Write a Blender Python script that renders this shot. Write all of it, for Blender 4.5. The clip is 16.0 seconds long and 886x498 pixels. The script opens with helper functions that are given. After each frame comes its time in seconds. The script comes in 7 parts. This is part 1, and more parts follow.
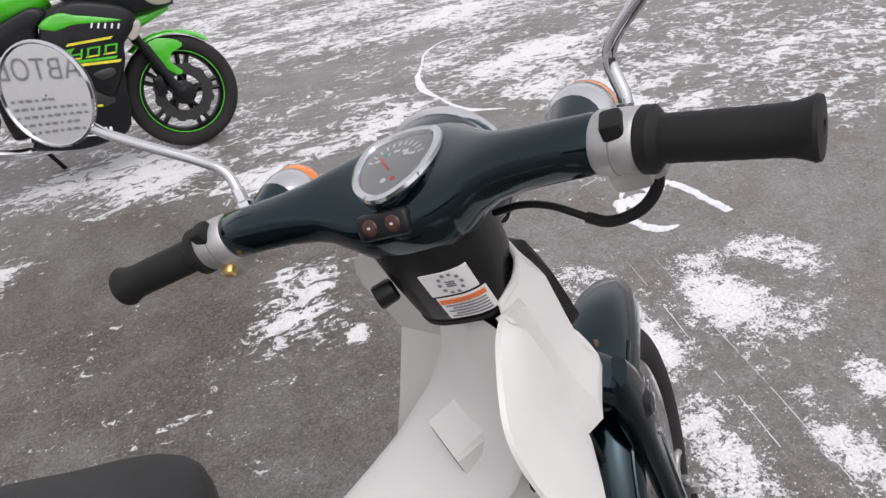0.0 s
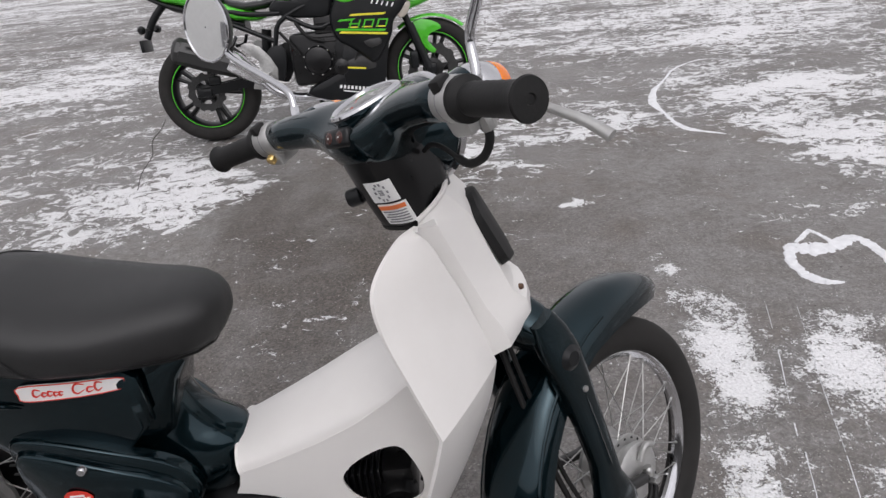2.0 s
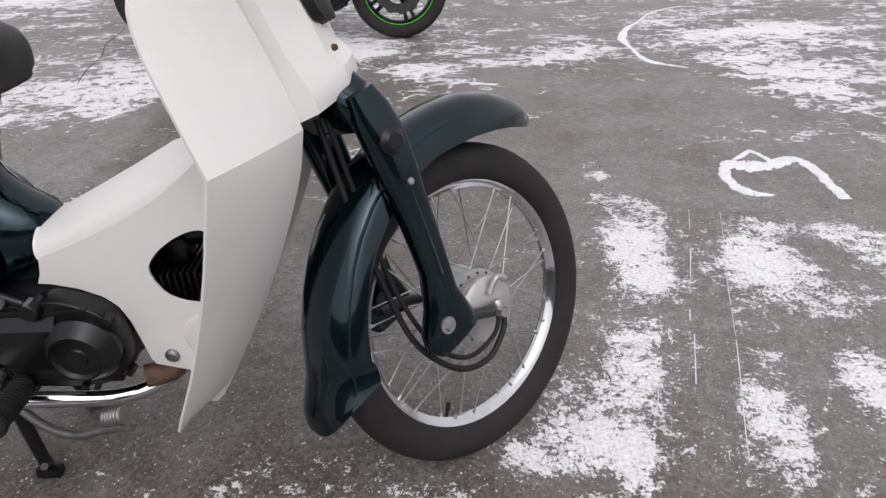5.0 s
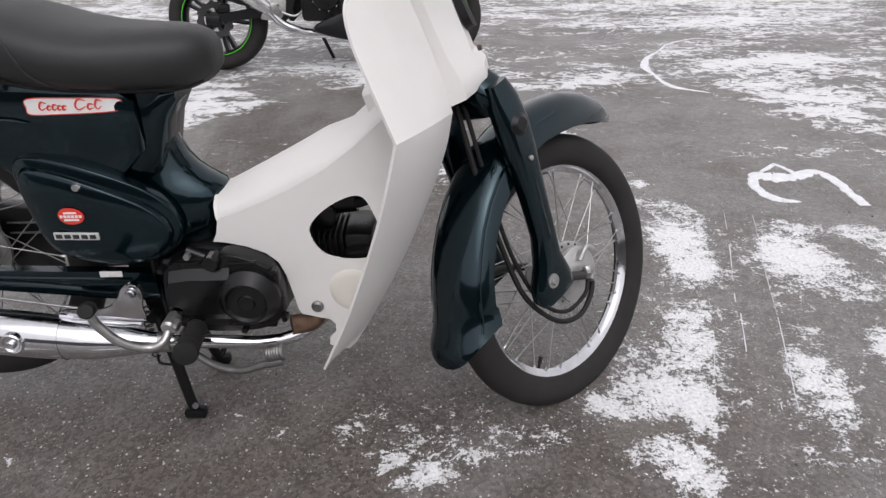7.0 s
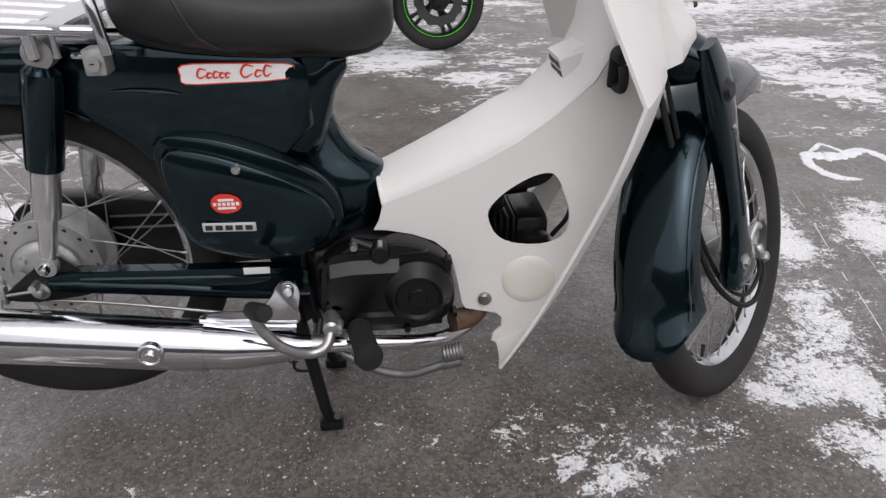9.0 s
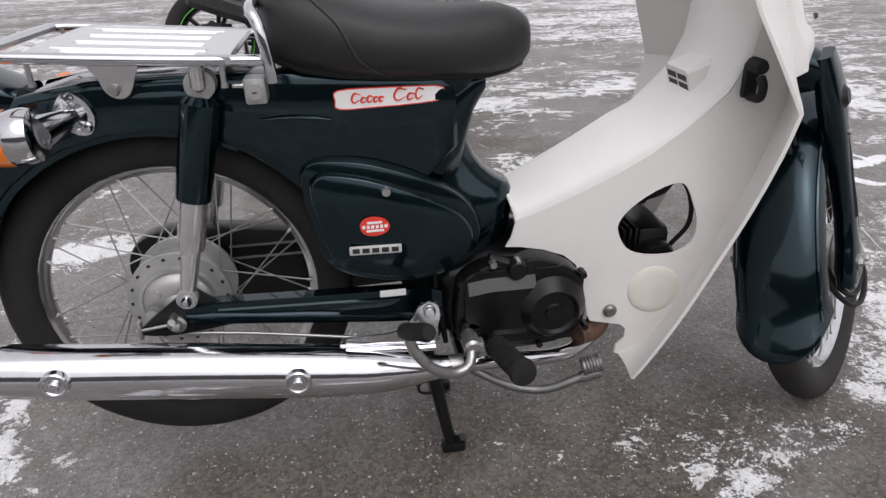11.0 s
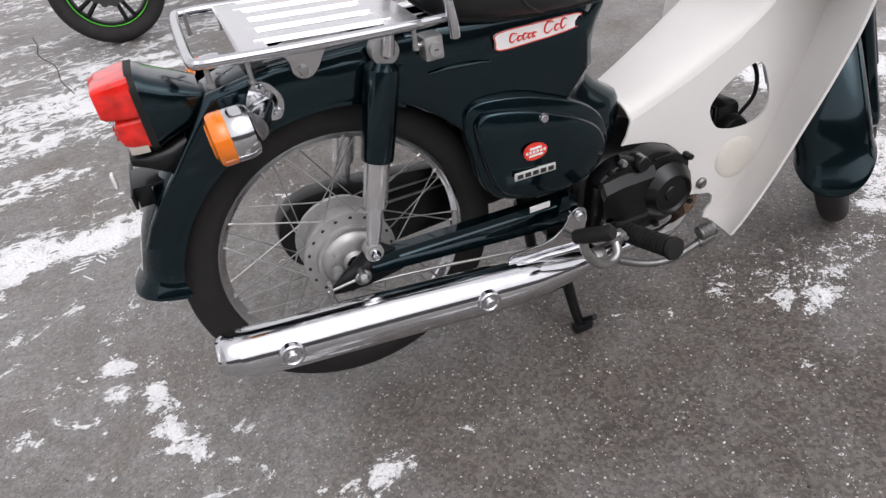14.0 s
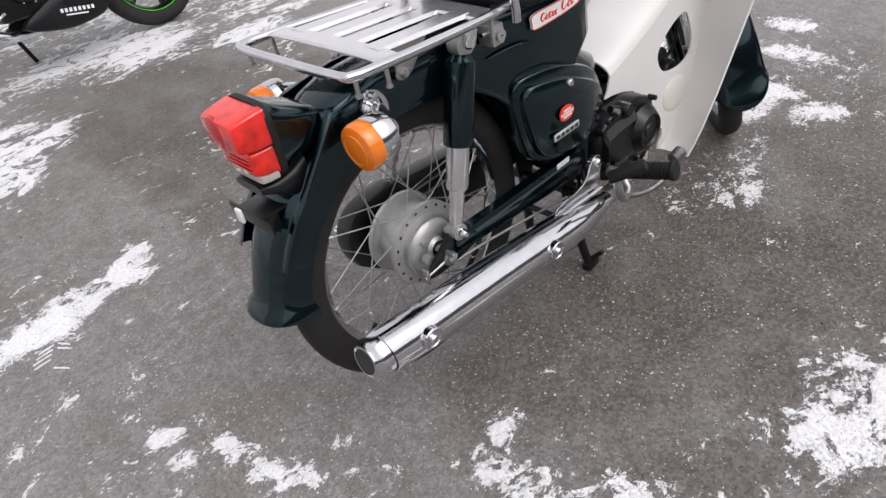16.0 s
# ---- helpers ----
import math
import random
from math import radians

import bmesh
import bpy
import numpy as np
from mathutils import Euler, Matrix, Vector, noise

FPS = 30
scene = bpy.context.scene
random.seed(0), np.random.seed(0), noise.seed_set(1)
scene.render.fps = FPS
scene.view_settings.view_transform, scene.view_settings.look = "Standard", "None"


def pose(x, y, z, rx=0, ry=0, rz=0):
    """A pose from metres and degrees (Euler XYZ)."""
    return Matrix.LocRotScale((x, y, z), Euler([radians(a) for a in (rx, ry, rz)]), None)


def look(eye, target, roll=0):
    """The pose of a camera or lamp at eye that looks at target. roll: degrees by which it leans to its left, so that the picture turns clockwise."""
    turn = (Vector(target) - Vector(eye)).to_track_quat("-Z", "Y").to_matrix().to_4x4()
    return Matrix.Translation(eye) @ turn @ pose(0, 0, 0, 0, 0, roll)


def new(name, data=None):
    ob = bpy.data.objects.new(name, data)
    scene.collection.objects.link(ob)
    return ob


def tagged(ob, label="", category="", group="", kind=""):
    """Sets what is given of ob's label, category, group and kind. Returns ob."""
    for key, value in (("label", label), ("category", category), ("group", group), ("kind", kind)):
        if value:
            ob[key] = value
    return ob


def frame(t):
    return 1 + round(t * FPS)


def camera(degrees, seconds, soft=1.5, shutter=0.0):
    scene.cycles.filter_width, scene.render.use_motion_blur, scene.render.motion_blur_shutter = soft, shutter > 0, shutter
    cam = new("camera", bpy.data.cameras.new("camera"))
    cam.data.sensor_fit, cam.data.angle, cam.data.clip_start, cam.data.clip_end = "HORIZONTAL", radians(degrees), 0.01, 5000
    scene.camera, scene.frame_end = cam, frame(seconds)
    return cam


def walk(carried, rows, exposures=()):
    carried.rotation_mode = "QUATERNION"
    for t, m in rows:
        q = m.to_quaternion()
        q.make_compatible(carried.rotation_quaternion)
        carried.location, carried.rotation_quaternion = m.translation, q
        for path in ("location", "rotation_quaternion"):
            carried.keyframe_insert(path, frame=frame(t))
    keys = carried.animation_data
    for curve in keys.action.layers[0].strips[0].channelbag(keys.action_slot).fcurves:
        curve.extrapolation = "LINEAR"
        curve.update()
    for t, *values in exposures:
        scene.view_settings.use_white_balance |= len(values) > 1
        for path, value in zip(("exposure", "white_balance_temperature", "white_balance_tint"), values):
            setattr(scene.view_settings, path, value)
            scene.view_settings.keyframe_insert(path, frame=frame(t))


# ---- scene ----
cam = camera(67.4, 16.0, 1.4)
PATH = [
    (0, (0.637, -0.536, 1.272), (1.328, 1.023, 0.227), -8.5),
    (0.5, (0.664, -0.672, 1.283), (1.209, 1.009, 0.346), -6.7),
    (1, (0.736, -0.747, 1.295), (1.151, 0.975, 0.367), -5.4),
    (1.5, (0.866, -0.78, 1.274), (1.008, 0.972, 0.321), -4.7),
    (2, (0.931, -0.872, 1.26), (0.913, 0.887, 0.308), -6.0),
    (2.5, (0.981, -0.996, 1.263), (0.879, 0.785, 0.359), -4.6),
    (3, (1.063, -0.997, 1.215), (0.844, 0.762, 0.288), -5.5),
    (3.5, (1.198, -0.92, 1.1), (0.92, 0.817, 0.149), -5.1),
    (4, (1.263, -0.907, 0.996), (1.136, 0.813, -0.018), -3.0),
    (4.2, (1.245, -0.884, 0.972), (1.202, 0.812, -0.086), -1.3),
    (6.3, (1.06, -1.151, 0.948), (1.072, 0.62, 0.019), -1.9),
    (6.5, (1.038, -1.174, 0.96), (1.042, 0.594, 0.025), -1.8),
    (7, (0.964, -1.174, 0.962), (0.964, 0.594, 0.026), -1.0),
    (7.5, (0.836, -1.136, 0.975), (0.825, 0.627, 0.03), -3.6),
    (8, (0.735, -1.082, 0.97), (0.769, 0.667, 0.0), -3.6),
    (8.5, (0.661, -1.056, 0.929), (0.741, 0.693, -0.038), -3.2),
    (8.7, (0.618, -1.055, 0.898), (0.774, 0.693, -0.061), -0.5),
    (10.8, (0.32, -1.021, 0.884), (0.56, 0.751, -0.01), -1.4),
    (11, (0.299, -1.039, 0.885), (0.545, 0.742, 0.009), -1.8),
    (11.5, (0.24, -1.054, 0.903), (0.461, 0.729, 0.024), -1.7),
    (12, (0.183, -1.056, 0.909), (0.351, 0.719, 0.002), -2.4),
    (12.5, (0.112, -1.064, 0.926), (0.328, 0.709, 0.026), -3.5),
    (13, (0.029, -1.056, 0.968), (0.295, 0.725, 0.099), -4.4),
    (13.5, (-0.069, -1.024, 0.983), (0.306, 0.646, -0.052), -5.9),
    (14, (-0.151, -0.999, 1.011), (0.364, 0.547, -0.149), -8.6),
    (14.5, (-0.241, -0.985, 1.057), (0.333, 0.462, -0.198), -7.8),
    (15, (-0.405, -1.002, 1.06), (0.407, 0.313, -0.209), -7.0),
    (15.5, (-0.511, -0.958, 1.092), (0.374, 0.353, -0.132), -6.5),
    (16, (-0.61, -0.838, 1.091), (0.385, 0.401, -0.123), -11.5),
]
EXPOSURES = [(t, e, 6400, 15) for t, e in ((0.0, 0.16), (0.5, 0.03), (1.5, -0.02), (3.0, -0.2), (3.5, -0.15), (4.0, 0.03), (7.0, 0.1), (8.5, 0.04), (11.5, 0.12), (13.5, 0.25), (15.0, 0.33), (16.0, 0.3))]
walk(cam, [(t, look(eye, target, roll)) for t, eye, target, roll in PATH], EXPOSURES)

# ---------------------------------------------------------------- light
world = bpy.data.worlds.new("world")
scene.world = world
world.use_nodes = True
wn, wl = world.node_tree.nodes, world.node_tree.links
sky = wn.new("ShaderNodeTexSky")
sky.sky_type = "NISHITA"
sky.sun_disc = False
sky.sun_elevation, sky.sun_rotation = radians(54.6), radians(169.2)
sky.air_density, sky.dust_density, sky.ozone_density = 1.0, 6.0, 1.0
hs = wn.new("ShaderNodeHueSaturation")
hs.inputs["Saturation"].default_value = 0.12
wl.new(sky.outputs[0], hs.inputs["Color"])
cloud = wn.new("ShaderNodeMixRGB")
cloud.inputs["Fac"].default_value = 0.55
cloud.inputs["Color2"].default_value = (6.3, 6.25, 6.25, 1)
wl.new(hs.outputs[0], cloud.inputs["Color1"])
wl.new(cloud.outputs[0], wn["Background"].inputs["Color"])
wn["Background"].inputs["Strength"].default_value = 0.155
sun = new("sun", bpy.data.lights.new("sun", "SUN"))
sun.data.energy, sun.data.angle, sun.data.color = 0.35, radians(60), (1.0, 0.98, 0.96)
sun.matrix_world = look((0.8, -4.2, 6.0), (0, 0, 0))


# ---------------------------------------------------------------- mesh helpers
def V(*a):
    return Vector(a)


def part(name, geo, material, parent=None, label="", m=None, smooth=38):
    """Links one mesh under a thing or under a part. geo: vertices and faces, in the frame of the thing (or in m)."""
    me = bpy.data.meshes.new(name)
    me.from_pydata([tuple(v) for v in geo[0]], [], [tuple(f) for f in geo[1]])
    me.validate()
    if len(me.polygons) < 20000:
        bm = bmesh.new()
        bm.from_mesh(me)
        bmesh.ops.recalc_face_normals(bm, faces=bm.faces[:])
        bm.to_mesh(me)
        bm.free()
    if smooth:
        me.polygons.foreach_set("use_smooth", [True] * len(me.polygons))
        me.set_sharp_from_angle(angle=radians(smooth))
    me.update()
    me.materials.append(material)
    ob = new(name, me)
    if parent:
        ob.parent = parent
    if m is not None:
        ob.matrix_local = m
    if label:
        ob["label"] = label
    return ob


def again(ob, m=None, parent=None):
    """Another part on the same mesh."""
    o = new(ob.name.split(".")[0], ob.data)
    o.parent = parent or ob.parent
    if m is not None:
        o.matrix_local = m
    if "label" in ob:
        o["label"] = ob["label"]
    return o


def join(*geos):
    vs, fs = [], []
    for v, f in geos:
        n = len(vs)
        vs += list(v)
        fs += [tuple(i + n for i in q) for q in f]
    return vs, fs


def moved(geo, m):
    return [m @ Vector(v) for v in geo[0]], geo[1]


def flipped(geo):
    """Mirrored in y."""
    return [Vector((v[0], -v[1], v[2])) for v in geo[0]], [tuple(reversed(f)) for f in geo[1]]


def both(geo):
    return join(geo, flipped(geo))


def from_bm(bm):
    bm.verts.index_update()
    g = [v.co.copy() for v in bm.verts], [tuple(v.index for v in f.verts) for f in bm.faces]
    bm.free()
    return g


def box(cx, cy, cz, sx, sy, sz, bevel=0.0, seg=2):
    bm = bmesh.new()
    bmesh.ops.create_cube(bm, size=1.0, matrix=Matrix.Translation((cx, cy, cz)) @ Matrix.Diagonal((sx, sy, sz, 1)))
    if bevel:
        bmesh.ops.bevel(bm, geom=bm.edges[:], offset=bevel, segments=seg, profile=0.5, affect="EDGES")
    return from_bm(bm)


def loft(rows, closed=True, caps=True):
    """Skin over rows of the same number of points. closed: each row is a ring."""
    n, vs, fs = len(rows[0]), [], []
    for r in rows:
        vs += [Vector(p) for p in r]
    for k in range(len(rows) - 1):
        for i in range(n if closed else n - 1):
            j = (i + 1) % n
            fs.append((k * n + i, k * n + j, (k + 1) * n + j, (k + 1) * n + i))
    if caps and closed:
        fs.append(tuple(reversed(range(n))))
        fs.append(tuple(range((len(rows) - 1) * n, len(rows) * n)))
    return vs, fs


def axis_frame(axis):
    a = Vector(axis).normalized()
    u = a.orthogonal().normalized()
    return u, a.cross(u), a


def lathe(profile, centre=(0, 0, 0), axis=(0, 1, 0), n=32):
    """Turned round an axis; profile: rows of radius and place along the axis."""
    u, w, a = axis_frame(axis)
    c = Vector(centre)
    rows = []
    for r, h in profile:
        r = max(r, 1e-5)
        rows.append([c + a * h + (u * math.cos(2 * math.pi * i / n) + w * math.sin(2 * math.pi * i / n)) * r for i in range(n)])
    return loft(rows, True, True)


def rod(p, q, r, n=10, r2=None):
    p, q = Vector(p), Vector(q)
    return lathe([(r, 0), (r if r2 is None else r2, (q - p).length)], p, q - p, n)


def smooth_line(pts, per=6):
    """A rounded line through the points."""
    p = [Vector(q) for q in pts]
    p = [p[0] * 2 - p[1]] + p + [p[-1] * 2 - p[-2]]
    out = []
    for k in range(1, len(p) - 2):
        for i in range(per):
            t = i / per
            a, b, c, d = p[k - 1], p[k], p[k + 1], p[k + 2]
            out.append(0.5 * (2 * b + (c - a) * t + (2 * a - 5 * b + 4 * c - d) * t * t + (3 * b - a - 3 * c + d) * t ** 3))
    return out + [p[-2]]


def tube(pts, r, n=10, per=6, flat=1.0):
    """A tube along a rounded line. r: a radius, or one for each point."""
    line = smooth_line(pts, per)
    rs = r if isinstance(r, (list, tuple)) else [r] * len(pts)
    rad = np.interp(np.linspace(0, len(rs) - 1, len(line)), range(len(rs)), rs)
    t0 = (line[1] - line[0]).normalized()
    u = t0.orthogonal().normalized()
    if abs(t0.z) < 0.9:
        u = (V(0, 0, 1) - t0 * t0.z).normalized()
    rows = []
    for k, c in enumerate(line):
        t = (line[min(k + 1, len(line) - 1)] - line[max(k - 1, 0)]).normalized()
        u = (u - t * u.dot(t)).normalized()
        w = t.cross(u)
        rows.append([c + (u * math.cos(2 * math.pi * i / n) * flat + w * math.sin(2 * math.pi * i / n)) * float(rad[k]) for i in range(n)])
    return loft(rows)


def plate(outline, place, thick, holes=(), bevel=0.0):
    """A flat or bent sheet from a 2D outline. place: maps (u, v) to the space; thick: a vector of its depth."""
    bm = bmesh.new()
    edges = []
    for ring in (outline, *holes):
        vs = [bm.verts.new((p[0], p[1], 0)) for p in ring]
        edges += [bm.edges.new((vs[i], vs[(i + 1) % len(vs)])) for i in range(len(vs))]
    bmesh.ops.triangle_fill(bm, use_beauty=True, use_dissolve=False, edges=edges)
    bm.normal_update()
    if sum(f.normal.z for f in bm.faces) < 0:
        bmesh.ops.reverse_faces(bm, faces=bm.faces[:])
    got = bmesh.ops.extrude_face_region(bm, geom=bm.faces[:])
    top = [v for v in got["geom"] if isinstance(v, bmesh.types.BMVert)]
    for v in bm.verts:
        v.co = Vector((v.co.x, v.co.y, 0))
    keep = {v: True for v in top}
    d = Vector(thick)
    for v in bm.verts:
        v.co = Vector(place(v.co.x, v.co.y)) + (d if v in keep else Vector((0, 0, 0)))
    bmesh.ops.recalc_face_normals(bm, faces=bm.faces[:])
    if bevel:
        rim = [e for e in bm.edges if len(e.link_faces) == 2 and e.calc_face_angle(0) > 0.9]
        bmesh.ops.bevel(bm, geom=rim, offset=bevel, segments=2, profile=0.5, affect="EDGES")
    return from_bm(bm)


def rounded(pts, per=4):
    """A closed rounded outline through 2D points."""
    n, out = len(pts), []
    for k in range(n):
        a, b, c, d = (Vector(pts[(k + o) % n]) for o in (-1, 0, 1, 2))
        for i in range(per):
            t = i / per
            out.append(0.5 * (2 * b + (c - a) * t + (2 * a - 5 * b + 4 * c - d) * t * t + (3 * b - a - 3 * c + d) * t ** 3))
    return out


def ring(n, rx, rz, power=2.0, phase=0.0):
    """Points of a superellipse."""
    out = []
    for i in range(n):
        a = 2 * math.pi * i / n + phase
        c, s = math.cos(a), math.sin(a)
        out.append((rx * abs(c) ** (2 / power) * (1 if c > 0 else -1), rz * abs(s) ** (2 / power) * (1 if s > 0 else -1)))
    return out


# ---------------------------------------------------------------- materials
def material(name, colour, rough=0.5, metal=0.0, coat=0.0, vary=0.12, scale=30.0, bump=0.0, bump_scale=200.0, dirt=0.0, dirt_colour=(0.12, 0.1, 0.085), rough_vary=0.08, speck=0.0, **kw):
    """A surface with mottling at two scales, fine relief, and dirt in loose patches."""
    mt = bpy.data.materials.new(name)
    mt.use_nodes = True
    n, l = mt.node_tree.nodes, mt.node_tree.links
    b = n["Principled BSDF"]
    co = n.new("ShaderNodeTexCoord")
    big = n.new("ShaderNodeTexNoise")
    big.inputs["Scale"].default_value, big.inputs["Detail"].default_value = scale, 5
    l.new(co.outputs["Object"], big.inputs["Vector"])
    hsv = n.new("ShaderNodeHueSaturation")
    hsv.inputs["Color"].default_value = (*colour, 1)
    mr = n.new("ShaderNodeMapRange")
    mr.inputs["From Min"].default_value, mr.inputs["From Max"].default_value = 0.3, 0.7
    mr.inputs["To Min"].default_value, mr.inputs["To Max"].default_value = 1 - vary, 1 + vary
    l.new(big.outputs["Fac"], mr.inputs["Value"])
    l.new(mr.outputs[0], hsv.inputs["Value"])
    out = hsv.outputs[0]
    if dirt:
        d = n.new("ShaderNodeTexNoise")
        d.inputs["Scale"].default_value, d.inputs["Detail"].default_value, d.inputs["Roughness"].default_value = scale * 0.35, 9, 0.7
        l.new(co.outputs["Object"], d.inputs["Vector"])
        r = n.new("ShaderNodeMapRange")
        r.inputs["From Min"].default_value, r.inputs["From Max"].default_value = 0.5, 0.72
        r.inputs["To Max"].default_value = dirt
        l.new(d.outputs["Fac"], r.inputs["Value"])
        mix = n.new("ShaderNodeMixRGB")
        l.new(r.outputs[0], mix.inputs["Fac"])
        l.new(out, mix.inputs["Color1"])
        mix.inputs["Color2"].default_value = (*dirt_colour, 1)
        out = mix.outputs[0]
    l.new(out, b.inputs["Base Color"])
    fine = n.new("ShaderNodeTexNoise")
    fine.inputs["Scale"].default_value, fine.inputs["Detail"].default_value = bump_scale, 3
    l.new(co.outputs["Object"], fine.inputs["Vector"])
    rr = n.new("ShaderNodeMapRange")
    rr.inputs["To Min"].default_value, rr.inputs["To Max"].default_value = max(rough - rough_vary, 0.02), min(rough + rough_vary, 1)
    l.new(big.outputs["Fac"], rr.inputs["Value"])
    l.new(rr.outputs[0], b.inputs["Roughness"])
    if bump:
        bp = n.new("ShaderNodeBump")
        bp.inputs["Strength"].default_value, bp.inputs["Distance"].default_value = bump, 0.002
        l.new(fine.outputs["Fac"], bp.inputs["Height"])
        l.new(bp.outputs[0], b.inputs["Normal"])
    b.inputs["Metallic"].default_value = metal
    b.inputs["Coat Weight"].default_value = coat
    b.inputs["Coat Roughness"].default_value = 0.06
    for key, value in kw.items():
        b.inputs[key.replace("_", " ")].default_value = value
    return mt


PAINT = material("dark_green_paint", (0.0046, 0.0205, 0.0275), 0.15, 0.85, coat=0.55, vary=0.2, scale=8, dirt=0.04, dirt_colour=(0.05, 0.05, 0.05))
BLACK = material("black_paint", (0.006, 0.007, 0.008), 0.36, 0.0, coat=0.1, scale=12, dirt=0.08, Specular_IOR_Level=0.3)
ENGINE = material("black_cast_metal", (0.0045, 0.0045, 0.005), 0.30, 0.0, Specular_IOR_Level=0.42, vary=0.3, bump=0.08, bump_scale=500, dirt=0.06, dirt_colour=(0.04, 0.036, 0.03))
WHITE = material("white_plastic", (0.80, 0.785, 0.76), 0.42, vary=0.03, scale=7, bump=0.05, bump_scale=90, dirt=0.14, dirt_colour=(0.56, 0.52, 0.45))
IVORY = material("ivory_plastic", (0.76, 0.73, 0.66), 0.45, vary=0.03)
VINYL = material("black_vinyl", (0.015, 0.0155, 0.016), 0.42, Specular_IOR_Level=0.5, vary=0.15, scale=15, bump=0.35, bump_scale=900, dirt=0.1, dirt_colour=(0.06, 0.06, 0.06))
RUBBER = material("black_rubber", (0.012, 0.012, 0.012), 0.6, Specular_IOR_Level=0.3, vary=0.2, bump=0.15, bump_scale=300, dirt=0.15, dirt_colour=(0.05, 0.047, 0.042))
TYRE = material("tyre_rubber", (0.020, 0.019, 0.018), 0.72, Specular_IOR_Level=0.3, vary=0.2, scale=25, bump=0.2, bump_scale=400, dirt=0.25, dirt_colour=(0.045, 0.040, 0.035))
CHROME = material("chrome", (0.64, 0.645, 0.665), 0.10, 1.0, vary=0.05, scale=40, rough_vary=0.04, bump=0.12, bump_scale=16, dirt=0.06, dirt_colour=(0.4, 0.39, 0.38))
WORN = material("worn_steel", (0.23, 0.23, 0.225), 0.42, 0.85, vary=0.2, scale=60, bump=0.25, bump_scale=500, dirt=0.3, dirt_colour=(0.12, 0.11, 0.10))
STEEL = material("dull_steel", (0.45, 0.45, 0.44), 0.38, 0.9, vary=0.15, scale=60, bump=0.1, dirt=0.3, dirt_colour=(0.2, 0.18, 0.16))
ALLOY = material("cast_aluminium", (0.5, 0.5, 0.49), 0.45, 0.75, vary=0.12, scale=40, bump=0.25, bump_scale=600, dirt=0.35, dirt_colour=(0.25, 0.23, 0.21))
BRIGHT = material("polished_steel", (0.74, 0.74, 0.75), 0.24, 0.9, vary=0.03, scale=50, dirt=0.03, dirt_colour=(0.4, 0.39, 0.37))
RUST = material("rusty_steel", (0.12, 0.07, 0.045), 0.75, 0.3, vary=0.4, scale=60, bump=0.3)
RED_LENS = material("red_lens", (0.78, 0.022, 0.014), 0.08, vary=0.3, scale=45, coat=0.5, Subsurface_Weight=0.3)
RED_DEEP = material("red_reflector", (0.5, 0.008, 0.008), 0.2, vary=0.15, scale=80, coat=0.5)
CLEAR_LENS = material("clear_lens", (0.75, 0.68, 0.6), 0.15, vary=0.08, Transmission_Weight=0.4)
AMBER = material("amber_lens", (0.92, 0.22, 0.01), 0.16, vary=0.06, coat=0.6, Subsurface_Weight=0.2)
LAMP_RED = material("dark_red_lamp", (0.06, 0.022, 0.018), 0.25, vary=0.1)
RED_BADGE = material("red_badge", (0.72, 0.05, 0.03), 0.35, vary=0.05)
SILVER = material("silver_plate", (0.62, 0.62, 0.61), 0.4, 0.3, vary=0.06)
LABEL = material("white_label", (0.84, 0.84, 0.83), 0.4, vary=0.03)
INK = material("black_ink", (0.02, 0.02, 0.02), 0.5)
GREY_INK = material("grey_ink", (0.25, 0.25, 0.26), 0.5)
ORANGE = material("orange_print", (0.8, 0.2, 0.06), 0.45)
BRASS = material("brass", (0.7, 0.5, 0.2), 0.3, 0.9)
LIME = material("lime_green_paint", (0.07, 0.52, 0.02), 0.28, coat=0.8, vary=0.06, scale=10)
YELLOW = material("yellow_print", (0.75, 0.68, 0.04), 0.4)
GUN = material("grey_metallic_paint", (0.05, 0.05, 0.05), 0.4, 0.5, vary=0.1)
DIAL = material("dial_face", (0.30, 0.31, 0.31), 0.35, vary=0.08)
GREEN_LAMP = material("green_lamp", (0.05, 0.4, 0.28), 0.3)


def glass(name, rough=0.02):
    mt = bpy.data.materials.new(name)
    mt.use_nodes = True
    b = mt.node_tree.nodes["Principled BSDF"]
    b.inputs["Transmission Weight"].default_value, b.inputs["Roughness"].default_value, b.inputs["IOR"].default_value = 1.0, rough, 1.45
    return mt


GLASS = glass("clear_glass")
MIRROR = material("mirror_silver", (0.86, 0.87, 0.87), 0.03, 1.0, vary=0.01, rough_vary=0.01)


